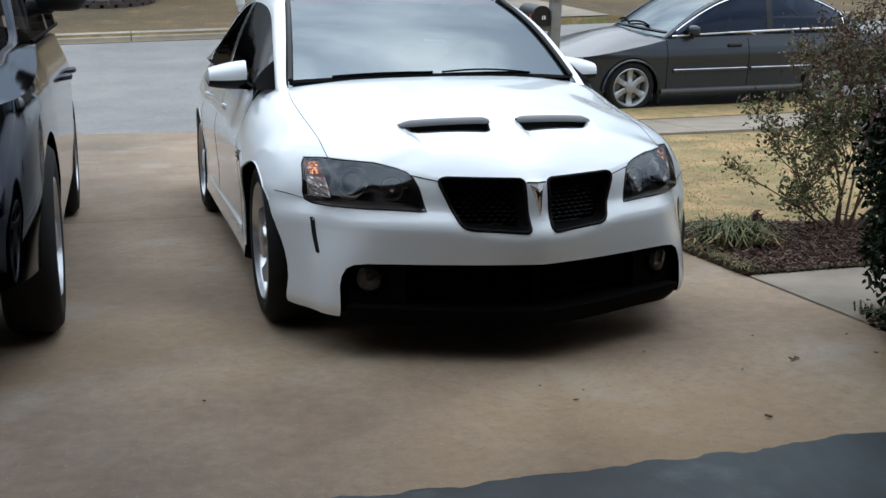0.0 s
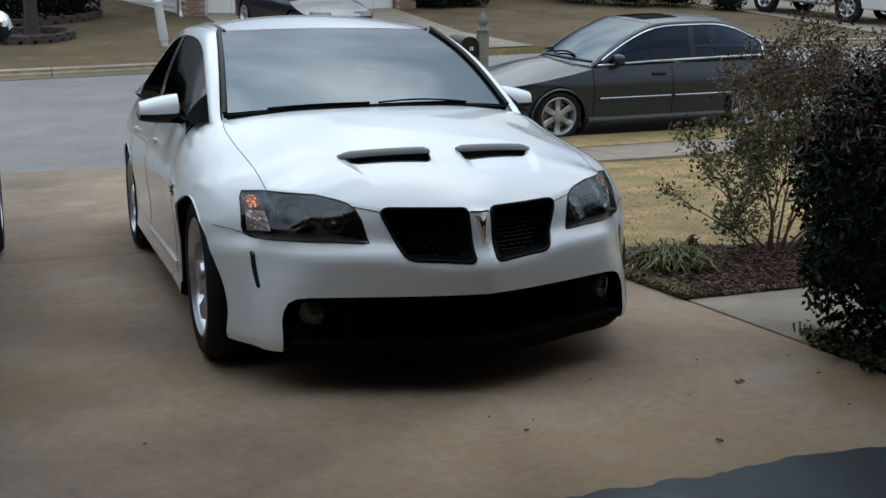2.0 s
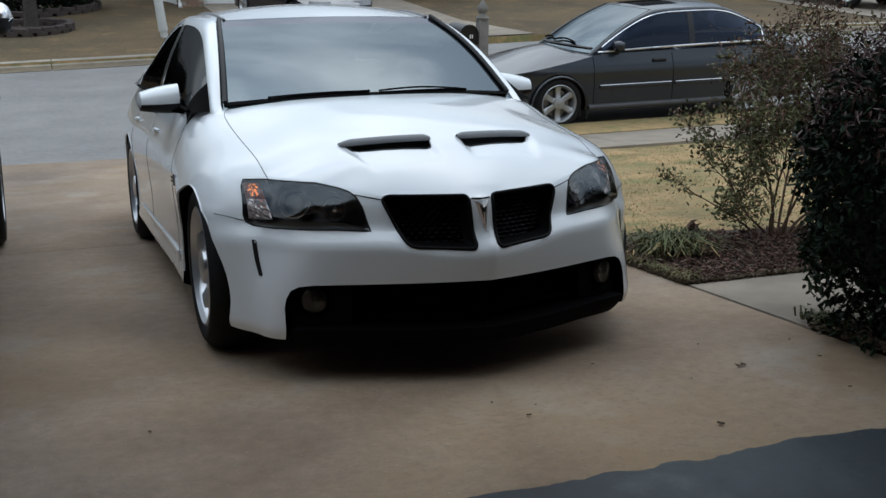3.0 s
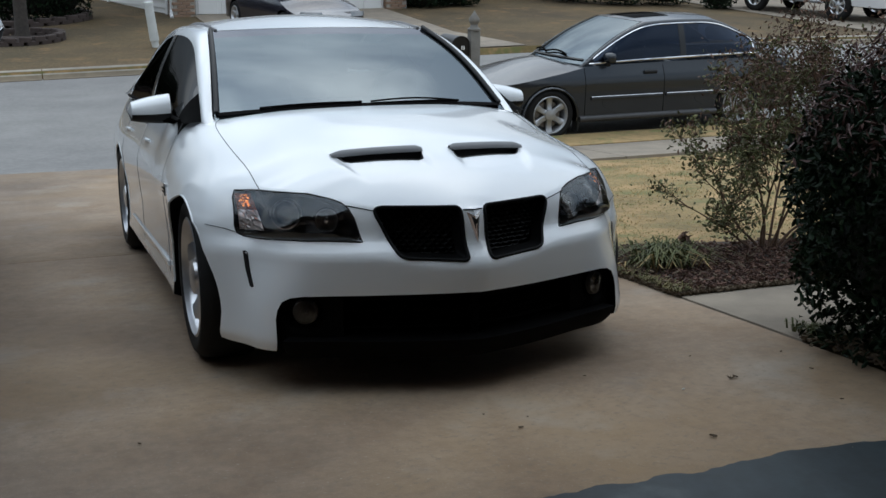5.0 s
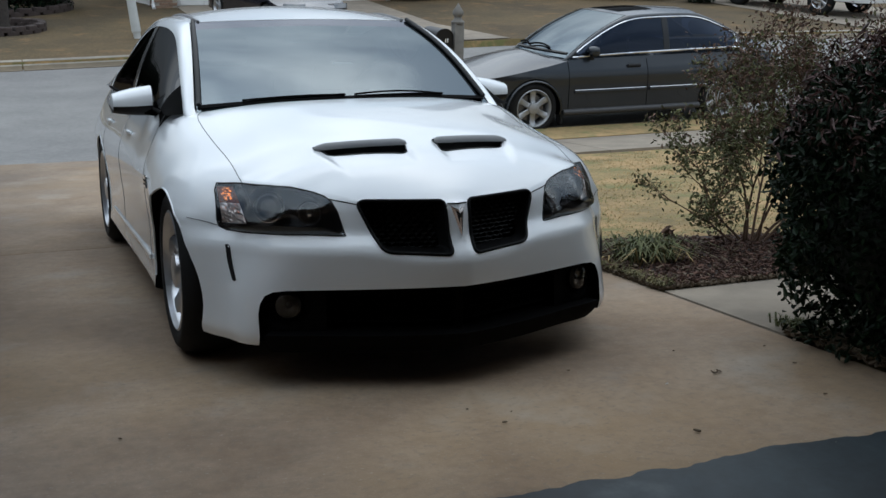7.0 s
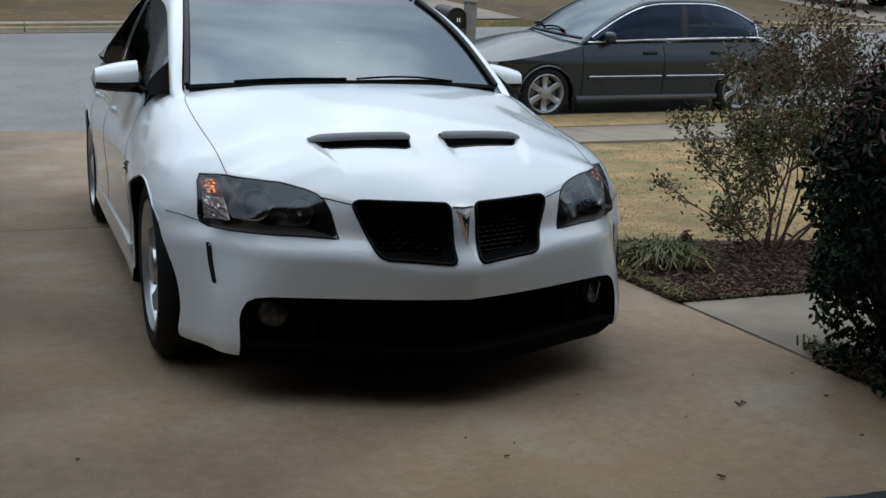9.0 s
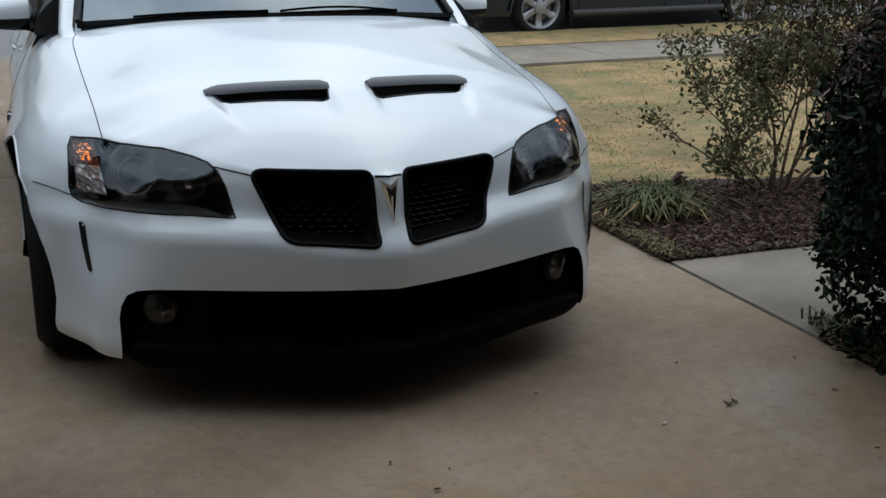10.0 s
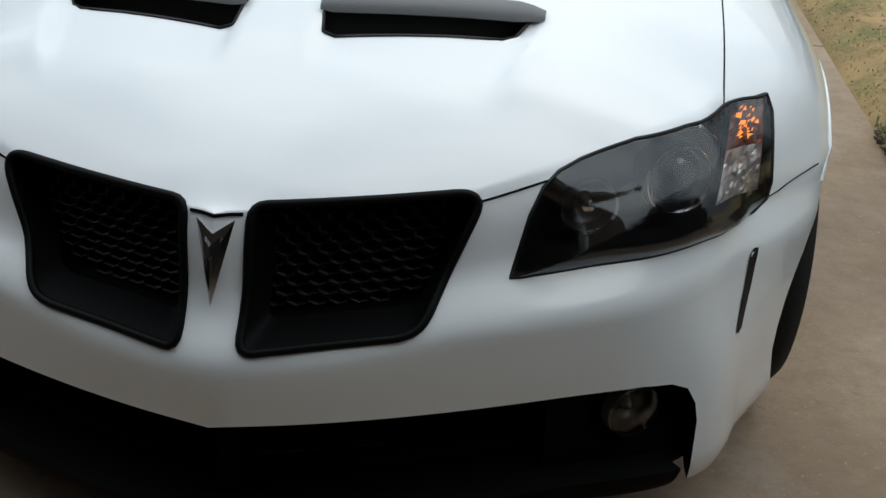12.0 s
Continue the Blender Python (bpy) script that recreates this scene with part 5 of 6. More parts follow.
wheel_bm = tube([(0.36 + 0.18 * math.cos(k * math.pi / 12), 1.92 - 0.07 * math.sin(k * math.pi / 12), 0.99 + 0.165 * math.sin(k * math.pi / 12)) for k in range(25)], 0.014, 6)
part("steering_wheel", wheel_bm, M_CABIN, sedan, smooth=60)
part("rear_view_mirror", box(-0.12, 0.12, 2.03, 2.06, 1.24, 1.30, 0.02), M_CABIN, sedan, smooth=60)


# dark grey sedan, parked along the street
def simple_car(name, label, m, length, half, height, nose_z, paint, wheels, r, rim_r, cab, spokes, wheel_label, low=0.22, belt=0.92, trim=None, screen=None, tint=None, group="", sink=0.0, last=0.83):
    car = thing(name, label, "car", m, group)
    shape = Shape(
        plan=[(0, 0.0), (half * 0.4, 0.02), (half * 0.7, 0.09), (half * 0.88, 0.25), (half * 0.95, 0.5), (half * 0.985, 0.9), (half, 1.5), (half, length - 1.3), (half * 0.97, length - 0.6), (half * 0.88, length - 0.18), (half * 0.6, length - 0.04), (0, length)],
        low=[(0, low), (length, low)],
        top=[(0, nose_z), (0.3, nose_z + 0.02), (1.1, belt - 0.1), (1.6, belt - 0.02), (length - 1.2, belt), (length, belt - 0.05)],
        face=[(0.1, 0.05), (0.25, 0.0), (0.55, 0.0), (0.75, 0.05), (1.0, 0.1), (1.3, 0.15)],
        side=[(0.1, 0.06), (0.25, 0.02), (0.45, 0.01), (0.6, 0.0), (belt - 0.20, 0.004), (belt - 0.17, 0.014), (belt, 0.082), (belt + 0.3, 0.14)],
        crown=[(0, nose_z), (0.1, nose_z + 0.03), (0.5, nose_z + 0.12), (cab.a.y - 0.2, cab.a.z + 0.005), (cab.a.y + 0.3, cab.a.z), (cab.c.y, cab.c.z), (length - 0.1, cab.c.z - 0.01), (length, cab.c.z - 0.08)],
        drop=[(0, 0.01), (0.5, 0.08), (1.2, 0.07), (length, 0.05)], length=length)
    cuts = [(side_disc(y, r - sink, r + 0.04, s * half * 0.62, s * (half + 0.3)), M_VOID) for s in (-1, 1) for y in wheels]
    mesh_part("body", carve(shape.body(60, 14, 8), [paint], cuts), car, "", 32)
    cabin_parts(car, cab, paint, screen or M_TINT, tint or M_TINT, half * 0.90, rail_w=0.06, trim=trim, last=last)
    for s in (-1, 1):
        for y in wheels:
            wheel(car, s * (half - 0.115), y, r, rim_r, 0.205, spokes, M_ALLOYDULL if paint is M_GREY else M_ALLOY, wheel_label, spoke_w=0.075).location.z -= sink
    return car, shape


mx = Cabin((0.73, 1.50, 0.955), (0.62, 2.34, 1.41), (0.60, 3.40, 1.42), (0.68, 4.22, 1.01), bow=0.24, brow=0.20)
maxima, MAX = simple_car("car", "dark grey sedan with chrome window trim parked at the kerb", Matrix.Translation(DRIVE @ Vector((3.75, 9.92, 0.155))) @ pose(0, 0, 0, 0, -1.0, 0) @ pose(0, 0, 0, 0, 0, -90), 4.84, 0.89, 1.43, 0.68, M_GREY, (0.95, 3.70), 0.325, 0.235, mx, 6, "six-spoke alloy wheel", trim=M_CHROME, screen=M_CLEAR, tint=M_BLUETINT, sink=0.005, last=0.885)

# black pick-up beside the white sedan
tc = Cabin((0.78, 1.65, 1.18), (0.64, 2.35, 1.74), (0.62, 4.2, 1.74), (0.74, 4.8, 1.25), bow=0.12)
truck, TRK = simple_car("car", "glossy black sport utility vehicle on the driveway", DRIVE @ pose(-2.66, 0.05, 0), 4.95, 0.97, 1.78, 0.95, M_BLACKCAR, (0.98, 3.92), 0.385, 0.24, tc, 6, "alloy wheel with a tall black tyre", low=0.34, belt=1.16)


def sedan_details(car, shape, length, half, belt):
    """Door seams, handles, mirrors, mouldings and lamps of the grey sedan."""
    def flank(y, z, out=0.001):
        lo, hi = 0.15, 0.85
        for _ in range(24):
            mid = (lo + hi) / 2
            lo, hi = (mid, hi) if shape.outline(mid)[1] < y else (lo, mid)
        return shape.skin(lo, z, out)
    for side in (-1, 1):
        m = lambda p: (side * p.x, p.y, p.z)
        for y in (1.42, 2.55, 3.5):
            part("door_seam", tube([m(flank(y, 0.26 + 0.62 * k / 10)) for k in range(11)], 0.004, 5), M_VOID, car)
        for y0, y1 in ((1.50, 2.52), (2.58, 3.45)):
            part("door_moulding", tube([m(flank(y0 + (y1 - y0) * k / 6, 0.50, 0.006)) for k in range(7)], 0.02, 6), M_GREY, car, smooth=60)
            part("moulding_trim", tube([m(flank(y0 + (y1 - y0) * k / 6, 0.525, 0.020)) for k in range(7)], 0.0042, 5), M_CHROME, car, "bright trim line")
        part("sill", tube([m(flank(1.35 + 2.0 * k / 6, 0.25, 0.004)) for k in range(7)], 0.040, 8), M_SILL, car, "grey sill moulding", 60)
        for y in (2.35, 3.33):
            part("door_handle", tube([m(flank(y - 0.09, 0.80, 0.012)), m(flank(y + 0.09, 0.80, 0.012))], 0.018, 8, flat=1.3), M_BLACKPLASTIC, car, smooth=60)
        mirror = part("door_mirror", box(side * 0.86 - 0.10, side * 0.86 + 0.10, 1.70, 1.82, 0.93, 1.06, 0.045), M_GREY, car, "dark door mirror", 60)
        part("mirror_foot", box(side * 0.78 - 0.05, side * 0.78 + 0.05, 1.73, 1.80, 0.88, 0.96, 0.02), M_BLACKPLASTIC, mirror, smooth=60)
        lamp = part("headlamp", grid(9, 5, lambda u, v: Vector((side * shape.skin(0.055 + 0.10 * u, 0.60 + 0.10 * v, 0.004).x, shape.skin(0.055 + 0.10 * u, 0.60 + 0.10 * v, 0.004).y, 0.60 + 0.10 * v))), M_LAMPGREY, car, "clear headlamp", 60)
        part("wheel_arch", tube([(side * (half - 0.005), 0.95 - 0.375 * math.cos(math.pi * k / 14), 0.28 + 0.375 * math.sin(math.pi * k / 14)) for k in range(15)], 0.018, 6), M_GREY, car, smooth=60)
        part("mud_flap", box(side * 0.80 - 0.07, side * 0.80 + 0.07, 1.32, 1.35, 0.10, 0.36, 0.01), M_BLACKPLASTIC, car)
    part("grille", grid(9, 4, lambda u, v: shape.skin(0.0, 0.5, 0.004) * 0 + Vector(((2 * u - 1) * 0.34, shape.skin(abs(2 * u - 1) * 0.06, 0.56 + 0.1 * v, 0.006).y, 0.56 + 0.1 * v))), M_BLACKPLASTIC, car, smooth=60)
    part("cowl", grid(15, 3, lambda u, v: mx.windscreen(0.95 * (2 * u - 1), 0.02 * v) + Vector((0, -0.02 + 0.02 * v, 0.006))), M_BLACKPLASTIC, car, smooth=60)
    for s0, s1 in ((-0.6, 0.0), (0.0, 0.6)):
        part("wiper", tube([mx.windscreen(s0 + (s1 - s0) * k / 6, 0.05 + 0.05 * math.sin(math.pi * k / 6)) + Vector((0, -0.02, 0.015)) for k in range(7)], 0.012, 5), M_VOID, car)
    part("sunroof", grid(9, 7, lambda u, v: mx.roof(0.62 * (2 * u - 1), 0.12 + 0.42 * v) + Vector((0, 0, 0.004))), M_TINT, car, "dark glass sunroof", 60)
    part("bench_seat", box(-0.6, 0.6, 3.1, 3.3, 0.55, 1.05, 0.06), M_CABIN, car, smooth=60)
    for x in (-0.36, 0.36):
        part("front_seat", box(x - 0.25, x + 0.25, 2.25, 2.42, 0.55, 1.18, 0.07), M_CABIN, car, smooth=60)
    part("dashboard", box(-0.62, 0.62, 1.5, 1.75, 0.8, 0.95, 0.05), M_CABIN, car, smooth=60)


sedan_details(maxima, MAX, 4.84, 0.89, 0.92)

MIRROR_Z = 1.36
for side in (-1, 1):
    part("headlamp", grid(7, 6, lambda u, v: Vector((side * TRK.skin(0.06 + 0.07 * u, 0.72 + 0.22 * v, 0.006).x, TRK.skin(0.06 + 0.07 * u, 0.72 + 0.22 * v, 0.006).y, 0.72 + 0.22 * v))), M_LAMPGREY, truck, "clear headlamp", 60)
    part("corner_marker", grid(5, 5, lambda u, v: Vector((side * TRK.skin(0.134 + 0.006 * u, 0.74 + 0.14 * v, 0.008).x, TRK.skin(0.134 + 0.006 * u, 0.74 + 0.14 * v, 0.008).y, 0.74 + 0.14 * v))), M_AMBER, truck, "amber corner marker", 60)
    def cap(u, v):
        t, k = 2 * math.pi * u, v
        r = (1 - (2 * abs(k - 0.5)) ** 3.5) ** 0.5 if 0 < k < 1 else 0.02
        c, sn = math.cos(t), math.sin(t)
        return Vector((side * (0.89 + 0.24 * k), 1.62 + 0.09 * r * c, MIRROR_Z + 0.078 * r * abs(sn) ** 0.8 * math.copysign(1, sn)))
    bm = grid(24, 13, cap, close_u=True)
    bmesh.ops.recalc_face_normals(bm, faces=bm.faces)
    for f in bm.faces:
        f.material_index = 1 if f.calc_center_median().z < MIRROR_Z - 0.01 else 0
    mirror = part("door_mirror", bm, [M_CHROME, M_BLACKPLASTIC], truck, "chrome-capped black door mirror", 60)
    part("mirror_foot", box(side * 0.92 - 0.06, side * 0.92 + 0.06, 1.60, 1.68, MIRROR_Z - 0.09, MIRROR_Z - 0.02, 0.02), M_BLACKPLASTIC, mirror, smooth=60)
    for y in (2.5, 3.3):
        part("door_handle", tube([(side * 0.955, y - 0.1, 0.95), (side * 1.0, y - 0.07, 0.955), (side * 1.0, y + 0.07, 0.955), (side * 0.955, y + 0.1, 0.95)], 0.015, 8), M_BLACKCAR, truck, "black door handle", 60)

# ---- across the street ----
HY, HZ = 26.2, -0.30
far_drive = thing("driveway", "pale concrete driveway of the house across the street", "driveway", kind="structure")
for k in range(3):
    y0, y1 = KERB_FAR + 0.1 + 2.62 * k, KERB_FAR + 0.1 + 2.62 * (k + 1) - 0.015
    bm = bmesh.new()
    rows = []
    for y in (y0, y1):
        flare = max(0, 0.7 - 0.45 * (y - KERB_FAR))
        rows.append([bm.verts.new((x, y, lawn_z(x, y) + dz)) for x, dz in ((2.95 - flare, -0.1), (2.95 - flare, 0.02), (5.5, 0.02), (8.05 + flare, 0.02), (8.05 + flare, -0.1))])
    for i in range(4):
        bm.faces.new((rows[0][i], rows[0][i + 1], rows[1][i + 1], rows[1][i]))
    part("slab", bm, M_WALKCON, far_drive)

house = thing("house", "low house with white garage doors and brick piers", "house")
part("garage_wall", box(2.98, 8.12, HY + 0.16, HY + 8, HZ - 0.4, HZ + 2.9), M_WHITEPAINT, house)
part("wing_wall", box(8.65, 10.6, HY + 0.9, HY + 8, HZ - 0.5, HZ + 2.9), M_SIDING, house)
# two garage doors of raised panels
for x0, x1 in ((3.02, 5.45), (5.62, 8.06)):
    door = part("garage_door", box(x0, x1, HY + 0.06, HY + 0.14, HZ - 0.05, HZ + 2.15), M_WHITEPAINT, house, "white panelled garage door")
    for r in range(4):
        for c in range(4):
            w = (x1 - x0) / 4
            part("door_panel", box(x0 + w * c + 0.05, x0 + w * (c + 1) - 0.05, HY + 0.035, HY + 0.07, HZ + 0.04 + 0.53 * r, HZ + 0.49 + 0.53 * r, 0.012, segments=1), M_WHITEPAINT, door)
part("door_post", box(5.46, 5.61, HY + 0.0, HY + 0.16, HZ - 0.1, HZ + 2.4), M_WHITEPAINT, house)
# lapped siding of the side wing, running back from the pier
wing = Matrix.Translation((2.45, HY + 0.55, HZ)) @ pose(0, 0, 0, 0, 0, 107)
for k in range(16):
    z = -0.22 + 0.19 * k
    bm = bmesh.new()
    v = [bm.verts.new(wing @ Vector(p)) for p in ((0, 0.02, z), (12, 0.02, z), (12, 0.045, z), (0, 0.045, z), (0, 0.012, z + 0.195), (12, 0.012, z + 0.195))]
    bm.faces.new((v[3], v[2], v[5], v[4]))
    bm.faces.new((v[0], v[1], v[2], v[3]))
    part("siding_board", bm, M_SIDING, house)
for x, y in ((4.0, 0.06), (0.06, 0.06)):
    part("corner_board", tube([wing @ Vector((x, y, -0.3)), wing @ Vector((x, y, 2.8))], 0.05, 4), M_WHITEPAINT, house)
# brick piers laid in courses
bk = box(-0.105, 0.105, -0.05, 0.05, -0.034, 0.034, 0.004, segments=1)
brick_me = bpy.data.meshes.new("brick")
bk.to_mesh(brick_me)
bk.free()
brick_me.materials.append(M_BRICK)
for x0, x1 in ((2.42, 2.98), (8.10, 8.64)):
    pier = part("brick_pier", box(x0 + 0.012, x1 - 0.012, HY - 0.13, HY + 0.9, HZ - 0.4, HZ + 2.9), M_MORTAR, house, "red-brown brick pier")
    for c in range(17):
        z = HZ - 0.15 + 0.078 * c
        off = 0.11 if c % 2 else 0.0
        xs = [x0 + 0.105 + off + 0.22 * i for i in range(3) if x0 + 0.1 + off + 0.22 * i < x1 - 0.08]
        for x in xs:
            b = new("brick", brick_me)
            b.parent = pier
            b.location = (x, HY - 0.112, z)
        for j in range(4):
            b = new("brick", brick_me)
            b.parent = pier
            b.matrix_basis = pose(x0 + 0.03 if x0 < 5 else x0 + 0.03, HY - 0.03 + 0.22 * j + off, z, 0, 0, 90)
for x in (2.40, 8.66):
    spout = part("downspout", tube([(x, HY - 0.02, HZ + 2.8), (x, HY - 0.02, HZ + 0.16), (x + (0.0 if x > 5 else -0.02), HY - 0.09, HZ + 0.06), (x - 0.04 if x < 5 else x + 0.04, HY - 0.32, HZ - 0.02)], 0.045, 6), M_WHITEPAINT, house, "white downspout")
    for z in (0.7, 1.9):
        part("strap", box(x - 0.055, x + 0.055, HY - 0.07, HY + 0.03, HZ + z, HZ + z + 0.03), M_WHITEPAINT, spout)
part("meter_box", box(8.95, 9.2, HY + 0.74, HY + 0.9, HZ + 0.15, HZ + 0.75, 0.02), M_PVC, house, "pale utility box")
rf = bmesh.new()
rv = [rf.verts.new(p) for p in ((0.5, HY - 0.6, HZ + 2.9), (11, HY - 0.6, HZ + 2.9), (11, HY + 4.2, HZ + 5.6), (0.5, HY + 4.2, HZ + 5.6), (0.5, HY + 9, HZ + 2.9), (11, HY + 9, HZ + 2.9))]
rf.faces.new((rv[0], rv[1], rv[2], rv[3]))
rf.faces.new((rv[3], rv[2], rv[5], rv[4]))
part("roof", rf, M_ROOF, house)

neighbour = thing("house", "pale sided house behind dark shrubs", "house")
NY, NZ = 29.0, -0.12
part("wall", box(12.0, 26.0, NY, NY + 8, NZ - 0.5, NZ + 2.9), M_MORTAR, neighbour)
for k in range(14):
    part("siding_board", box(12.0, 26.0, NY - 0.03, NY + 0.01, NZ - 0.2 + 0.2 * k, NZ - 0.012 + 0.2 * k, 0.006, segments=1), M_SIDING, neighbour)
nd = part("garage_door", box(17.6, 22.4, NY - 0.08, NY - 0.035, NZ - 0.1, NZ + 2.1), M_WHITEPAINT, neighbour, "white panelled garage door")
for r in range(4):
    for c in range(8):
        part("door_panel", box(17.66 + 0.595 * c, 18.18 + 0.595 * c, NY - 0.11, NY - 0.07, NZ + 0.53 * r, NZ + 0.44 + 0.53 * r, 0.012, segments=1), M_WHITEPAINT, nd)
part("step", box(13.4, 14.6, NY - 0.9, NY - 0.04, NZ - 0.2, NZ + 0.08, 0.02), M_WALKCON, neighbour)
rf = bmesh.new()
rv = [rf.verts.new(p) for p in ((11.5, NY - 0.6, NZ + 2.9), (26.5, NY - 0.6, NZ + 2.9), (26.5, NY + 4, NZ + 5.4), (11.5, NY + 4, NZ + 5.4), (11.5, NY + 8.6, NZ + 2.9), (26.5, NY + 8.6, NZ + 2.9))]
rf.faces.new((rv[0], rv[1], rv[2], rv[3]))
rf.faces.new((rv[3], rv[2], rv[5], rv[4]))
part("roof", rf, M_ROOF, neighbour)
far_drive_b = thing("driveway", "pale concrete driveway beside the second house", "driveway", kind="structure")
bm = bmesh.new()
rows = [[bm.verts.new((x + 0.25 * (24 - y) / 3, y, lawn_z(x, y) + 0.02)) for x in (18.0, 20.2, 22.4)] for y in (KERB_FAR + 0.1, 21, 24, 27, NY - 0.05)]
for a, b in zip(rows, rows[1:]):
    for i in range(2):
        bm.faces.new((a[i], a[i + 1], b[i + 1], b[i]))
part("slab", bm, M_WALKCON, far_drive_b)

# vehicles across the street
dc = Cabin((0.66, 1.15, 0.93), (0.53, 1.95, 1.38), (0.52, 3.1, 1.40), (0.62, 3.95, 1.02), bow=0.14)
hatch, HT = simple_car("car", "dark blue compact car before a white garage door", Matrix.Translation((4.85, 19.4, lawn_z(4.8, 19.6) + 0.03)) @ pose(0, 0, 0, 2.4, 0, 12), 4.35, 0.86, 1.45, 0.60, M_NAVYCAR, (0.85, 3.4), 0.315, 0.21, dc, 5, "dull alloy wheel", screen=M_CLEAR)
for side in (-1, 1):
    part("headlamp", grid(9, 5, lambda u, v: Vector((side * HT.skin(0.06 + 0.085 * u, 0.60 + 0.09 * v, 0.006).x, HT.skin(0.06 + 0.085 * u, 0.60 + 0.09 * v, 0.006).y, 0.60 + 0.09 * v))), M_LAMPGREY, hatch, "clear headlamp", 60)
    part("door_mirror", box(side * 0.86 - 0.09, side * 0.86 + 0.09, 1.35, 1.46, 0.93, 1.05, 0.04), M_NAVYCAR, hatch, smooth=60)
    part("wiper", tube([dc.windscreen(side * (0.05 + 0.5 * k / 5), 0.05 + 0.04 * math.sin(math.pi * k / 5)) + Vector((0, -0.02, 0.015)) for k in range(6)], 0.012, 5), M_VOID, hatch)
wc = Cabin((0.78, 1.55, 1.2), (0.66, 2.2, 1.75), (0.66, 4.5, 1.77), (0.76, 4.9, 1.25), bow=0.1)
suv, SV = simple_car("car", "white sport utility vehicle parked nose to the house", Matrix.Translation((19.05, 25.2, lawn_z(19, 24.5) + 0.03)) @ pose(0, 0, 0, 0, 0, 195.7) @ pose(0, 0, 0, -2.5), 5.0, 0.98, 1.85, 0.95, M_FARWHITE, (1.0, 3.72), 0.40, 0.24, wc, 6, "six-spoke alloy wheel", low=0.42, belt=1.18)
for side in (-1, 1):
    part("tail_lamp", box(side * 0.86 - 0.06, side * 0.86 + 0.06, 4.86, 4.98, 0.85, 1.15, 0.02), M_FLAG, suv, "red tail lamp", 60)
    part("running_board", box(side * 0.93 - 0.1, side * 0.93 + 0.1, 1.5, 3.2, 0.40, 0.46, 0.02), M_GREYTRIM, suv, smooth=60)
# mailbox on a turned post by the kerb
px, py = 3.45, 8.55
pz = lawn_z(px, py)
box_thing = thing("mailbox", "black metal mailbox on a weathered wooden post", "mailbox", pose(px, py, pz))
post = part("post", box(-0.06, 0.06, -0.06, 0.06, -0.2, 1.42, 0.012), M_POST, box_thing, "grey weathered wooden post", 40)
part("finial", lathe([(1.42, 0.075), (1.44, 0.078), (1.46, 0.05), (1.49, 0.04), (1.52, 0.062), (1.56, 0.06), (1.60, 0.03), (1.645, 0.004)], 16, "z"), M_POST, post, smooth=50)
part("arm", box(-0.28, 0.04, -0.02, 0.05, 1.08, 1.14, 0.008), M_POST, box_thing)
mb = bmesh.new()
prof = [(-0.09, 0.0), (-0.09, 0.14)] + [(-0.09 * math.cos(math.pi * k / 10), 0.14 + 0.09 * math.sin(math.pi * k / 10)) for k in range(1, 10)] + [(0.09, 0.14), (0.09, 0.0)]
rows = [[mb.verts.new((-0.19 + a * 1.1, y, 1.145 + b * 0.95)) for a, b in prof] for y in (-0.08, 0.40)]
for i in range(len(prof)):
    j = (i + 1) % len(prof)
    mb.faces.new((rows[0][i], rows[0][j], rows[1][j], rows[1][i]))
mb.faces.new(rows[0])
mb.faces.new(rows[1][::-1])
bmesh.ops.recalc_face_normals(mb, faces=mb.faces)
case = part("letter_box", mb, M_MAILBOX, box_thing, "black arched letter box", 40)
part("door_rim", tube([(-0.19 + a * 1.12, -0.083, 1.145 + b * 0.95) for a, b in prof], 0.008, 5), M_MAILBOX, case)
part("flag", box(-0.302, -0.292, -0.03, 0.02, 1.20, 1.27, 0.003), M_FLAG, case, "red signal flag")
for k in range(2):
    part("number_bar", box(-0.185 + 0.025 * k, -0.173 + 0.025 * k, -0.087, -0.082, 1.215, 1.258), M_WHITEPAINT, case)

# white utility marker
marker = thing("utility_marker", "white plastic utility pedestal on the far lawn", "pedestal", pose(1.33, 20.8, lawn_z(1.33, 20.8), 0, -7, 0))
part("pedestal_body", lathe([(0.12, 0.06), (0.13, 0.095), (0.86, 0.09), (0.865, 0.1), (0.92, 0.1), (0.94, 0.07), (0.945, 0.001)], 20, "z"), M_PVC, marker, smooth=40)
part("pedestal_base", lathe([(-0.1, 0.075), (0.16, 0.075), (0.17, 0.06)], 20, "z"), M_PVC, marker, smooth=40)


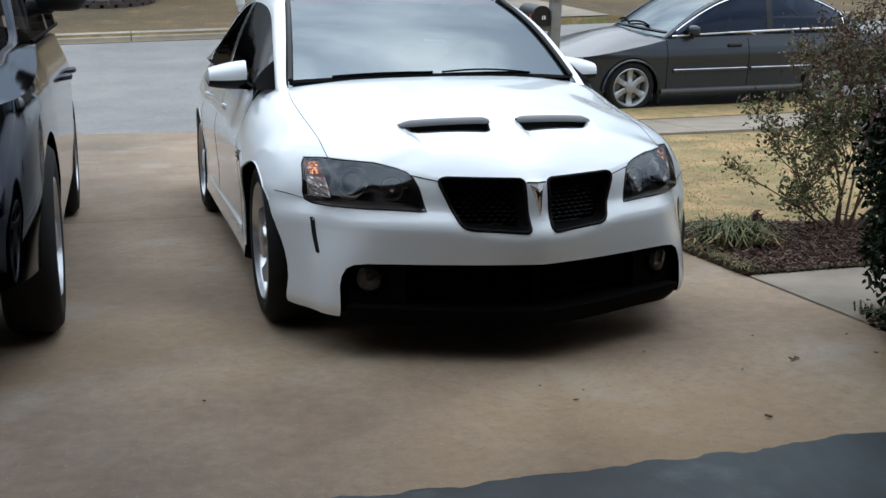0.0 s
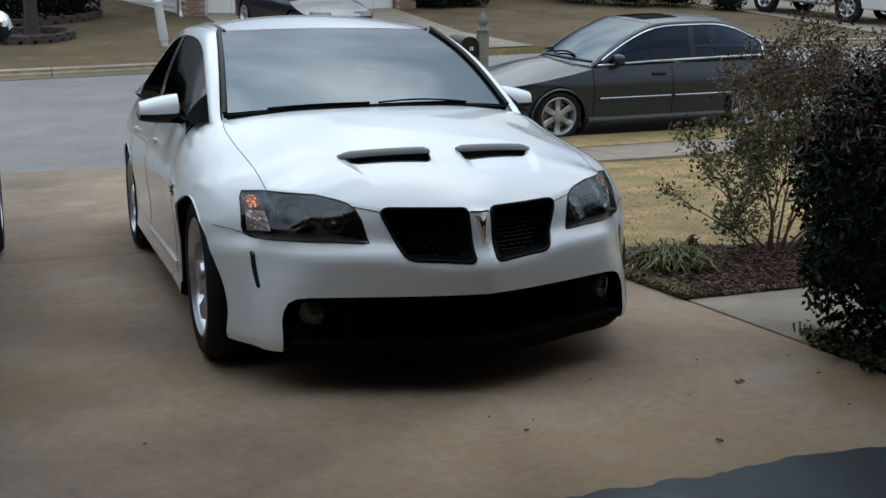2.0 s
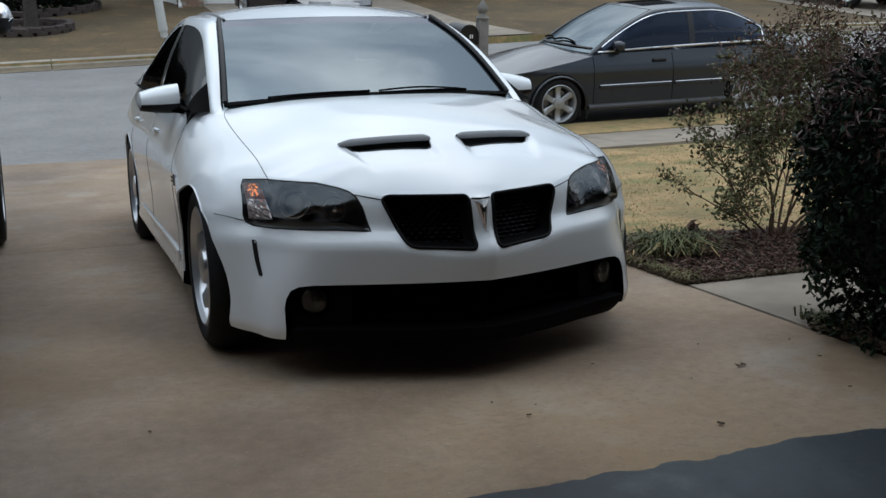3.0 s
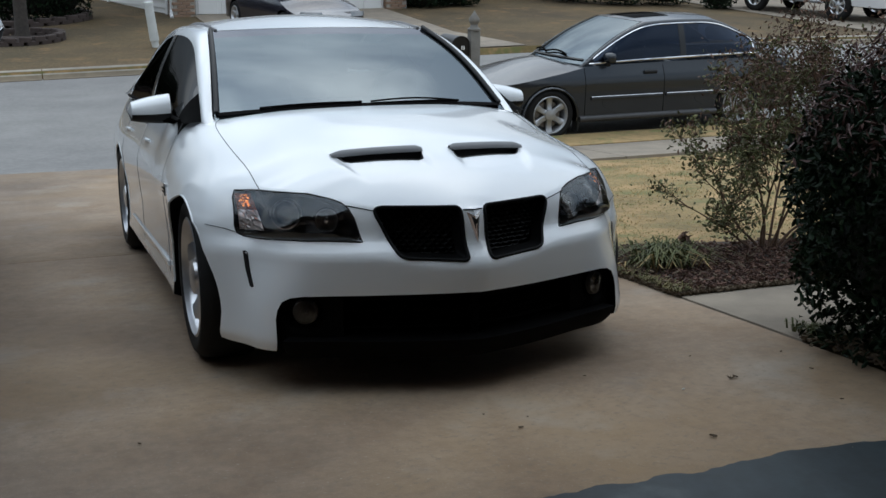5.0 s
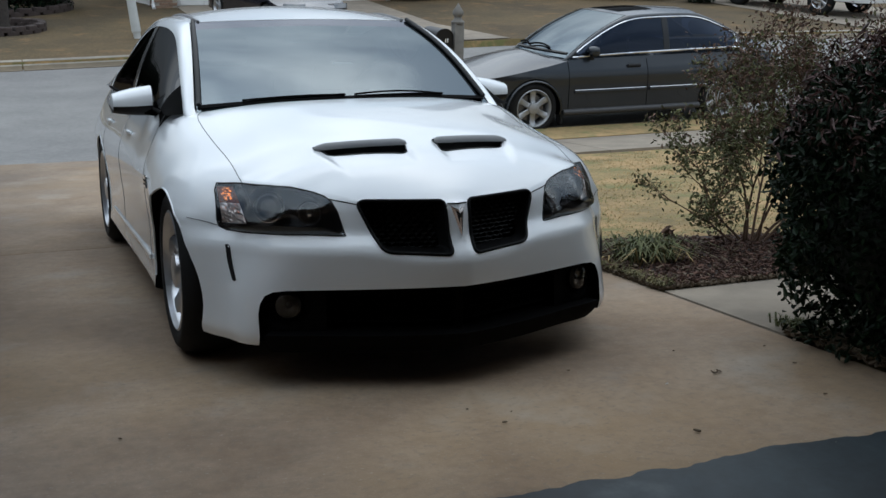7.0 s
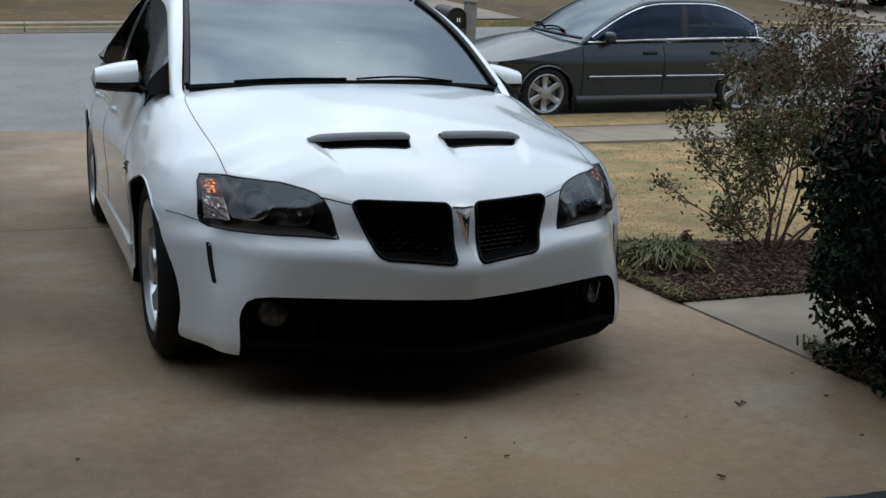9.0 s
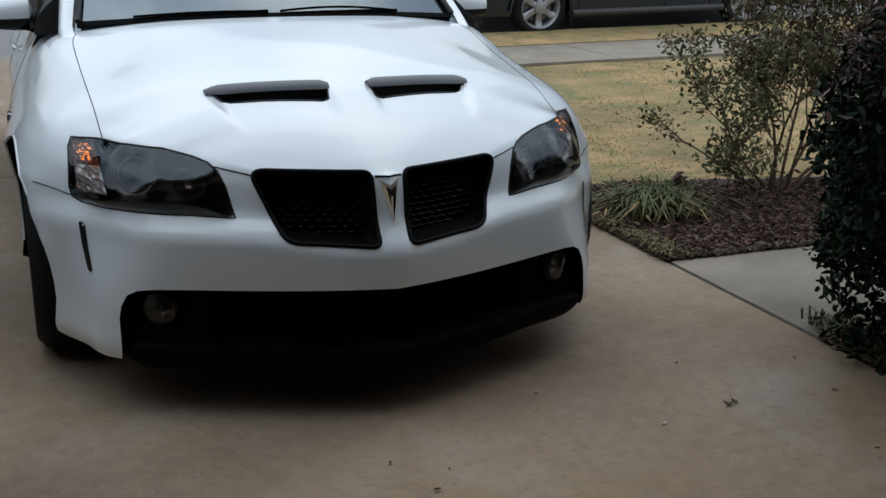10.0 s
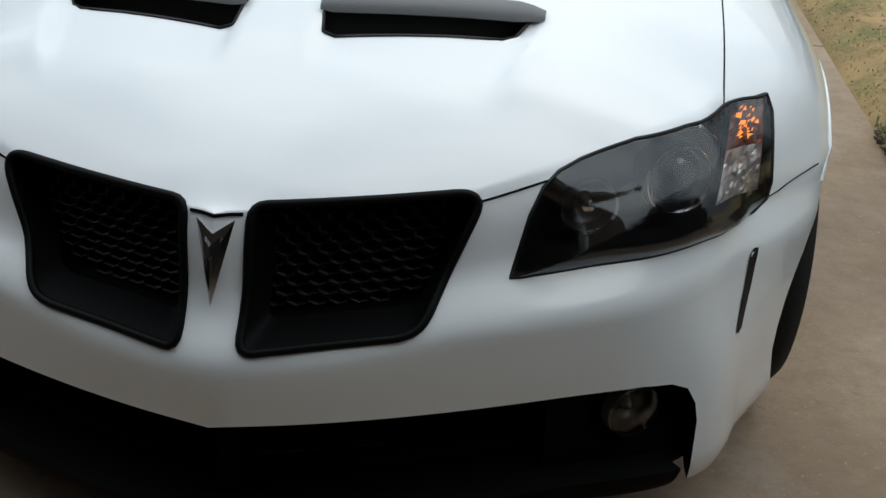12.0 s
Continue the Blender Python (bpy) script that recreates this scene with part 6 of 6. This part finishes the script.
# stone edging rings
def stone_ring(cx, cy, rx, ry, n, seed):
    rnd = random.Random(seed)
    root = thing("edging", "ring of reddish edging stones round a planting bed", "edging", pose(cx, cy, lawn_z(cx, cy)), "stone rings across the street")
    soil = bmesh.new()
    c = soil.verts.new((0, 0, 0.10))
    ring = [soil.verts.new((rx * 0.97 * math.cos(2 * math.pi * k / 24), ry * 0.97 * math.sin(2 * math.pi * k / 24), 0.05)) for k in range(24)]
    for k in range(24):
        soil.faces.new((c, ring[k], ring[(k + 1) % 24]))
    part("soil", soil, M_SOIL, root, smooth=60)
    for k in range(n):
        a = 2 * math.pi * k / n
        l = math.pi * (rx + ry) / n * 0.46
        for course in (0, 1):
            aa = a + course * math.pi / n
            x, y = rx * math.cos(aa), ry * math.sin(aa)
            z = lawn_z(cx + x, cy + y) - lawn_z(cx, cy)
            st = part("stone", box(-l * rnd.uniform(0.9, 1), l * rnd.uniform(0.9, 1), -0.08, 0.08, -0.05, 0.075 * rnd.uniform(0.85, 1.1), 0.018, segments=1), M_STONE, root)
            st.matrix_basis = pose(x, y, z + 0.03 + 0.075 * course, rnd.uniform(-3, 3), rnd.uniform(-3, 3), math.degrees(math.atan2(ry * math.cos(aa), -rx * math.sin(aa))))
    return root


stone_ring(-1.35, 22.75, 0.92, 0.85, 20, 1)
stone_ring(-2.2, 26.6, 2.6, 1.6, 36, 2)

# ---- plants ----
def leaves(name, centers, size, mat, parent, label="", seed=1, lie=0.0, aspect=0.45):
    """Many small leaves, each pointed and folded along its rib, at the given places."""
    rng = np.random.default_rng(seed)
    c = np.asarray(centers, float)
    n = len(c)
    d = rng.normal(size=(n, 3))
    d[:, 2] = d[:, 2] * (1 - lie) + 0.15 * (1 - lie)
    d /= np.linalg.norm(d, axis=1)[:, None]
    ref = rng.normal(size=(n, 3))
    ref = ref * (1 - lie) + np.array((0, 0, 1.0)) * lie
    w = np.cross(d, ref)
    w /= np.linalg.norm(w, axis=1)[:, None]
    nn = np.cross(d, w)
    s = size * rng.uniform(0.6, 1.25, n)[:, None]
    base, tip = c - d * s * 0.5, c + d * s * 0.5 - nn * s * 0.10
    wide, up = w * s * aspect * 0.5, nn * s * 0.07
    low, high = c - d * s * 0.20, c + d * s * 0.16
    verts = np.stack([base, low + wide * 0.86 + up, high + wide * 0.92 + up, tip, high - wide * 0.92 + up, low - wide * 0.86 + up], 1).reshape(-1, 3)
    i = np.arange(n)[:, None] * 6
    faces = np.concatenate([i + [0, 1, 2, 3], i + [0, 3, 4, 5]])
    me = bpy.data.meshes.new(name)
    me.from_pydata(verts.tolist(), [], faces.tolist())
    me.materials.append(mat)
    ob = new(name, me)
    ob.parent = parent
    if label:
        tagged(ob, label)
    return ob


def blades(name, roots, length, width, lean, mat, parent=None, seed=1):
    """Curved grass blades, two segments each, from root points."""
    rng = np.random.default_rng(seed)
    r = np.asarray(roots, float)
    n = len(r)
    a = rng.uniform(0, 2 * np.pi, n)
    out = np.stack([np.cos(a), np.sin(a), np.zeros(n)], 1)
    side = np.stack([-np.sin(a), np.cos(a), np.zeros(n)], 1)
    l = (length * rng.uniform(0.5, 1.2, n))[:, None]
    k = (lean * rng.uniform(0.4, 1.3, n))[:, None]
    mid = r + out * l * k * 0.45 + np.array((0, 0, 1)) * l * 0.62
    tip = r + out * l * k * 1.15 + np.array((0, 0, 1)) * l * (0.95 - 0.5 * np.clip(k, 0, 1.3))
    w = side * width * 0.5
    verts = np.stack([r - w, r + w, mid + w, mid - w, tip], 1).reshape(-1, 3)
    i = np.arange(n)[:, None] * 5
    me = bpy.data.meshes.new(name)
    me.from_pydata(verts.tolist(), [], (i + [0, 1, 2, 3]).tolist() + (i + [3, 2, 4]).tolist())
    me.materials.append(mat)
    ob = new(name, me)
    ob.parent = parent
    return ob


def shell_points(n, center, radii, rng, inner=0.75, rough=0.16, freq=3.0, power=2.4):
    """Points in the leafy outer shell of a rounded, uneven bush."""
    c, r = np.array(center), np.array(radii)
    pts = []
    while len(pts) < n:
        p = rng.uniform(c - r * 1.15, c + r * 1.15)
        q = np.sum(np.abs((p - c) / r) ** power) ** (1 / power) + rough * noise.noise(p * freq) + 0.4 * rough * noise.noise(p * freq * 3)
        if inner < q < 1.0 and p[2] > 0.02:
            pts.append(p)
    return pts


rng = np.random.default_rng(5)

# evergreen hedge at the corner of the driveway
hedge = thing("hedge", "dense dark green evergreen hedge beside the driveway", "hedge", DRIVE)
# solid dark core stands in for the shade inside the hedge
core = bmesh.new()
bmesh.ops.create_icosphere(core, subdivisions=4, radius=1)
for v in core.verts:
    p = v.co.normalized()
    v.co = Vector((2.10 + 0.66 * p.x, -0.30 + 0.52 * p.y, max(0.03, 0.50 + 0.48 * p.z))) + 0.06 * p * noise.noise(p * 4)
part("shade_core", core, M_HEDGECORE, hedge, smooth=60)
pts = shell_points(27000, (2.09, -0.30, 0.54), (0.79, 0.68, 0.60), rng, 0.72, 0.26, 3.2, 2.5)
leaves("foliage", pts, 0.040, M_LEAF, hedge, seed=2, aspect=0.48)
tops = [p for p in shell_points(12000, (2.12, -0.30, 0.60), (0.82, 0.70, 0.62), rng, 0.88, 0.26, 3.2) if p[2] > 0.74 + 0.25 * rng.random()]
leaves("red_foliage", tops, 0.046, M_LEAFPINK, hedge, "narrow rose-grey and bronze young leaves", seed=3, aspect=0.24)
stems = None
for k in range(14):
    x, y = 1.75 + 0.9 * rng.random(), -0.7 + 0.75 * rng.random()
    stems = tube([(x, y, -0.02), (x + rng.uniform(-0.1, 0.1), y + rng.uniform(-0.1, 0.1), 0.22), (x + rng.uniform(-0.2, 0.2), y + rng.uniform(-0.2, 0.2), 0.5)], [0.014, 0.011, 0.006], 6, stems)
part("undergrowth", stems, M_TWIG, hedge, smooth=60)

# open, twiggy rose-like shrub behind the bed
shrub = thing("shrub", "tall open shrub with bronze and olive leaves on bare stems", "shrub", DRIVE)
twigs, tips, outer = None, [], []
rnd = random.Random(11)
base = Vector((2.62, 1.88, -0.02))


def grow(p, d, length, radius, level):
    """A bent branch with side shoots; collects the places for leaves."""
    global twigs
    pts, rad = [p.copy()], [radius]
    n = 5
    for i in range(n):
        d = (d + Vector((rnd.uniform(-1, 1), rnd.uniform(-1, 1), rnd.uniform(-0.5, 0.7))) * 0.20).normalized()
        p = p + d * length / n
        pts.append(p.copy())
        rad.append(radius * (1 - 0.55 * (i + 1) / n))
        if level < 3 and i >= 1:
            for _ in range(1 if level == 2 else 2 if i > 1 else 1):
                a = rnd.uniform(0, 2 * math.pi)
                e = (d * 0.75 + Vector((math.cos(a), math.sin(a), rnd.uniform(-0.1, 0.5))) * 0.75).normalized()
                grow(p, e, length * rnd.uniform(0.34, 0.56), radius * 0.5, level + 1)
        if level >= 2:
            tips.append(p.copy())
    if level >= 3:
        outer.append(p.copy())
    twigs = tube(pts, rad, 5 if level < 2 else 3, twigs)


for tx, ty, tz, l in ((-1.0, -0.10, 0.40, 0.62), (-0.55, 0.10, 0.72, 0.60), (-0.30, -0.05, 0.95, 0.72), (-0.14, 0.1, 1.0, 0.90), (0.05, -0.05, 1.0, 1.02), (0.24, 0.1, 1.0, 0.92), (0.5, -0.1, 0.95, 0.82), (0.85, 0.05, 0.95, 1.10), (1.0, -0.05, 0.7, 1.05)):
    twigs = None
    grow(base + Vector((rnd.uniform(-0.035, 0.035), rnd.uniform(-0.035, 0.035), 0)), Vector((tx, ty, tz)).normalized(), l, 0.0095, 0)
    part("stem", twigs, M_TWIG, shrub, "thin brown stem with side shoots", 60)
leaf_at = []
for p in tips:
    for _ in range((2 if rnd.random() < 0.6 else 1) if p.z > 0.58 else 1 if rnd.random() < 0.6 else 0):
        leaf_at.append((p.x + rnd.gauss(0, 0.032), p.y + rnd.gauss(0, 0.032), p.z + rnd.gauss(0, 0.03)))
rnd.shuffle(leaf_at)
leaf_at.sort(key=lambda p: -p[2] + rnd.uniform(-0.5, 0.5))
cut = int(len(leaf_at) * 0.36)
leaves("bronze_foliage", leaf_at[:cut], 0.030, M_LEAFRED, shrub, "bronze leaves", seed=4)
leaves("olive_foliage", leaf_at[cut:], 0.031, M_LEAFOLIVE, shrub, "olive green leaves", seed=5)

# bed beside the driveway: soil, bark chips, fallen leaves, a strap-leaved clump
bed = bmesh.new()
rows = []
for i in range(41):
    row = []
    for j in range(15):
        x, v = 1.488 + 3.6 * i / 40, j / 14
        far_y = 2.52 - 0.42 * min(1, (x - 1.5) / 1.2) + 0.10 * math.sin(x * 3)
        y = 1.052 + (far_y - 1.052) * v
        rim = math.sin(math.pi * v) ** 0.5
        row.append(bed.verts.new((x, y, 0.004 + 0.012 * rim + 0.006 * min(1, (x - 1.488) / 0.1) + 0.02 * rim * noise.noise((x * 5, y * 5, 1)) + 0.016 * (x - 1.5) * y / 9)))
    rows.append(row)
for a, b in zip(rows, rows[1:]):
    for j in range(14):
        bed.faces.new((a[j], b[j], b[j + 1], a[j + 1]))
bed_ob = part("planting_bed", bed, M_SOIL, smooth=60)
bed_ob.matrix_basis = DRIVE
tagged(bed_ob, "dark soil planting bed covered in bark mulch", "planting bed", kind="structure")
front = part("planting_bed", grid(30, 12, lambda u, v: Vector((1.495 + 3 * u, -0.95 + 1.07 * v, 0.006 + 0.02 * math.sin(math.pi * v) + 0.012 * noise.noise((u * 20, v * 8, 2))))), M_SOIL, smooth=60)
front.matrix_basis = DRIVE
tagged(front, "dark soil strip under the hedge", "planting bed", kind="structure")


def chips(name, places, size, mat, seed, label, category):
    """Flat chips of bark or leaf litter, lying about."""
    g = np.random.default_rng(seed)
    p = np.asarray(places, float)
    n = len(p)
    a = g.uniform(0, 2 * np.pi, n)
    l = (size * g.uniform(0.5, 1.4, n))[:, None]
    tilt = g.normal(0, 0.35, (n, 2))
    d = np.stack([np.cos(a), np.sin(a), tilt[:, 0]], 1)
    w = np.stack([-np.sin(a), np.cos(a), tilt[:, 1]], 1) * g.uniform(0.25, 0.55, n)[:, None]
    up = np.array((0, 0, 0.006))
    c = [p - d * l / 2 - w * l / 2, p + d * l / 2 - w * l * 0.4, p + d * l * 0.45 + w * l / 2, p - d * l / 2 + w * l * 0.4]
    verts = np.stack([*c, *[q + up for q in c]], 1).reshape(-1, 3)
    i = np.arange(n)[:, None] * 8
    faces = np.concatenate([i + f for f in ([4, 5, 6, 7], [0, 1, 5, 4], [1, 2, 6, 5], [2, 3, 7, 6], [3, 0, 4, 7])])
    me = bpy.data.meshes.new(name)
    me.from_pydata(verts.tolist(), [], faces.tolist())
    me.materials.append(mat)
    ob = new(name, me)
    ob.matrix_basis = DRIVE
    return tagged(ob, label, category, kind="stuff")


places = [(x, y, 0.02 + 0.016 * (x - 1.5) * y / 9 + rng.uniform(-0.008, 0.018)) for x, y in zip(rng.uniform(1.49, 4.0, 11000), rng.uniform(1.055, 2.3, 11000)) if y < 2.46 - 0.42 * min(1, (x - 1.5) / 1.2)]
chips("bark_mulch", places, 0.024, M_MULCH, 8, "reddish brown bark chips", "mulch")
places = [(x, y, 0.032 + rng.uniform(-0.005, 0.02)) for x, y in zip(rng.uniform(1.49, 3.6, 420), rng.uniform(1.1, 2.2, 420))]
places += [(1.484 + abs(rng.normal(0, 0.012)), y, 0.008 + 0.008 * rng.random()) for y in rng.uniform(1.05, 2.5, 700)]
places += [(x, 1.048 + abs(rng.normal(0, 0.012)), 0.012 + 0.008 * rng.random()) for x in rng.uniform(1.5, 3.2, 700)]
chips("leaf_litter", places, 0.030, M_DEADLEAF, 9, "dry brown fallen leaves", "leaf litter")
places = [(1.485 + abs(rng.normal(0, 0.10)), y, 0.012 + 0.02 * rng.random()) for y in rng.uniform(-0.9, 0.12, 900)]
chips("leaf_litter", places, 0.035, M_DEADLEAF, 10, "reddish leaf litter under the hedge", "leaf litter")

clump = thing("grass_clump", "arching strap-leaved grass clump in the bed", "grass clump", DRIVE)
blades("foliage", [(1.78 + rng.normal(0, 0.07), 1.68 + rng.normal(0, 0.07), 0.02) for _ in range(460)], 0.19, 0.009, 1.2, M_BLADE, clump, 21)
blades("dry_foliage", [(1.78 + rng.normal(0, 0.08), 1.66 + rng.normal(0, 0.08), 0.02) for _ in range(45)], 0.15, 0.009, 1.6, M_STRAW, clump, 22)
tagged(leaves("seed_head", [(1.99 + rng.normal(0, 0.015), 1.78 + rng.normal(0, 0.015), 0.14 + rng.normal(0, 0.02)) for _ in range(60)], 0.04, M_LEAFRED, clump, "", seed=6), "dry brown seed head", kind="stuff")
blades("dry_stalk", [(1.99, 1.78, 0.01)] * 5, 0.14, 0.008, 0.1, M_TWIG, clump, 23)
weeds = blades("weeds", [(1.485 + abs(rng.normal(0, 0.05)), 1.06 + 1.5 * rng.random() ** 1.3, 0.012) for _ in range(1300)], 0.05, 0.006, 0.9, M_WEED, None, 24)
weeds.matrix_basis = DRIVE
tagged(weeds, "yellowing low weeds at the driveway edge", "weeds", kind="stuff")
fern = blades("weeds", [(1.52 + abs(rng.normal(0, 0.05)), 0.10 + rng.normal(0, 0.06), 0.015) for _ in range(180)], 0.07, 0.008, 0.9, M_BLADE, None, 25)
fern.matrix_basis = DRIVE
tagged(fern, "small green weeds at the walkway corner", "weeds", kind="stuff")

# lawn: dry blades with greener tufts
def lawn_points(n, x0, x1, y0, y1, keep, seed):
    g = np.random.default_rng(seed)
    out = []
    while len(out) < n:
        x, y = g.uniform(x0, x1), y0 + (y1 - y0) * g.random() ** 1.4
        if keep(x, y):
            out.append((x, y, lawn_z(x, y) - 0.005))
    return out


def near_lawn(x, y):
    return y > 2.56 - 0.42 * min(1, max(0, x - 1.5) / 1.2) + 0.10 * math.sin(x * 3) and not 6.9 < y < 8.35 and y < KERB_NEAR


g1 = blades("dry_grass", lawn_points(26000, 1.5, 8.5, 2.05, 8.85, near_lawn, 31), 0.022, 0.007, 1.7, M_STRAW, None, 32)
tagged(g1, "straw-coloured dormant grass", "grass", kind="stuff")
g2 = blades("green_tufts", lawn_points(6000, 1.5, 8.5, 2.05, 6.9, lambda x, y: near_lawn(x, y) and noise.noise((x * 2.4, y * 3.6, 7)) + 0.5 * noise.noise((x * 7, y * 7, 3)) > 0.30, 33), 0.020, 0.006, 1.9, M_GREENGRASS, None, 34)
tagged(g2, "scattered green winter weeds in the lawn", "grass", kind="stuff")


# litter on the driveway
def litter(name, x, y, label, build, turn=0):
    root = build()
    ob = part(name, root, M_DEADLEAF if "pale" not in label else M_PALEBIT, None, "", 60)
    ob.matrix_basis = DRIVE @ pose(x, y, 0.0, 0, 0, turn)
    return tagged(ob, label, "leaf", "litter on the driveway")


def curled_leaf(l, w):
    return grid(7, 5, lambda u, v: Vector(((u - 0.5) * l, (v - 0.5) * w * math.sin(math.pi * (0.08 + 0.84 * u)), 0.004 + 0.35 * w * (2 * v - 1) ** 2 + 0.25 * l * (u - 0.5) ** 2)))


def torn_leaf(l, seed):
    """A dry lobed leaf whose points have curled up."""
    r, bm = random.Random(seed), bmesh.new()
    mid = bm.verts.new((0, 0, 0.006))
    ring = []
    for k in range(14):
        a, far = 2 * math.pi * k / 14, k % 2 == 0
        d = l * (r.uniform(0.42, 0.62) if far else r.uniform(0.10, 0.18))
        ring.append(bm.verts.new((d * math.cos(a), 0.7 * d * math.sin(a), r.uniform(0.004, 0.018) if far else 0.004)))
    for k in range(14):
        bm.faces.new((mid, ring[k], ring[(k + 1) % 14]))
    return bm


litter("leaf", 0.90, -0.23, "curled dead leaf on the driveway", lambda: torn_leaf(0.052, 3), 20)
litter("leaf", 0.925, -0.222, "curled dead leaf on the driveway", lambda: curled_leaf(0.028, 0.012), 100)
for x, y, l in ((-0.107, -0.248, 0.014), (-0.046, -0.42, 0.018), (-1.228, -0.07, 0.016), (0.475, -0.745, 0.026), (0.02, -0.33, 0.010), (0.42, 0.02, 0.012), (1.25, -0.25, 0.016), (0.93, 0.09, 0.012), (1.1, -0.6, 0.014), (1.3, 0.0, 0.012)):
    litter("leaf_scrap", x, y, "small scrap of dead leaf", lambda: curled_leaf(l, l * 0.6), 360 * abs(math.sin(x * 31)))
litter("leaf_scrap", 0.663, -0.278, "pale scrap on the driveway", lambda: curled_leaf(0.020, 0.009), 30)


# far shrubs and the trees
def round_bush(x, y, rx, rz, n, mat, label, seed, size=0.07):
    g = np.random.default_rng(seed)
    z = lawn_z(x, y)
    root = thing("shrub", label, "shrub", pose(x, y, z), "shrubs across the street")
    # dark core painted as the shade deep in the bush
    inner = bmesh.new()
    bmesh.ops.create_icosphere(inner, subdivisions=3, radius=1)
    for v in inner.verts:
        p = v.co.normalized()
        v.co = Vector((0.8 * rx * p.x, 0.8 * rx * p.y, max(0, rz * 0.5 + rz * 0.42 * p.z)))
    part("shade_core", inner, M_HEDGECORE, root, smooth=60)
    leaves("foliage", shell_points(n, (0, 0, rz * 0.5), (rx, rx, rz * 0.55), g, 0.72, 0.2, 2.5), size, mat, root, seed=seed)
    return root


for k, (x, y, rx, rz) in enumerate(((-3.6, 26.4, 1.25, 2.5), (-2.3, 26.2, 1.1, 2.4), (-1.1, 26.25, 1.05, 2.4), (-0.25, 26.6, 0.9, 2.2))):
    round_bush(x, y, rx, rz, 2600, M_LEAF, "large dark evergreen shrub in a stone-edged bed", 50 + k, 0.11)
for k, (x, y, rx, rz) in enumerate(((9.2, 26.3, 0.75, 0.85), (10.3, 26.6, 0.7, 0.8), (15.3, 26.2, 0.9, 1.2), (16.7, 26.0, 0.8, 1.0), (17.7, 24.8, 0.52, 0.85), (14.2, 27.2, 0.9, 1.2))):
    round_bush(x, y, rx, rz, 1800, M_LEAF, "clipped dark green shrub on the far lawn", 70 + k, 0.08)


def tree(x, y, height, radius, seed):
    """Tapered trunk, limbs and a thin crown of brown leaves."""
    r = random.Random(seed)
    root = thing("tree", "grey-barked street tree in a stone-edged bed", "tree", pose(x, y, lawn_z(x, y)))
    part("trunk", tube([(0, 0, -0.1), (0.01, 0, 0.15), (0, 0.02, 1.0), (0.04, 0.0, height * 0.45), (0.02, 0.03, height * 0.75)], [radius * 1.6, radius * 1.1, radius, radius * 0.8, radius * 0.35], 14), M_BARK, root, smooth=60)
    at = []
    for k in range(11):
        a, z = k * 2.4, height * (0.36 + 0.36 * k / 11)
        d = Vector((math.cos(a), math.sin(a), 0.75))
        p = [Vector((0.02, 0.01, z)) + d * s * height * 0.075 + Vector((r.uniform(-1, 1), r.uniform(-1, 1), r.uniform(-0.3, 1))) * 0.07 * s for s in range(6)]
        part("limb", tube(p, [radius * (0.42 - 0.07 * s) for s in range(6)], 7), M_BARK, root, smooth=60)
        for q in p[2:]:
            at += [(q.x + r.gauss(0, 0.42), q.y + r.gauss(0, 0.42), q.z + r.gauss(0, 0.34)) for _ in range(90)]
    leaves("crown", at, 0.10, M_LEAFOLIVE, root, "thin olive-brown crown", seed=seed)
    return root


tree(-1.25, 22.9, 6.5, 0.135, 3)
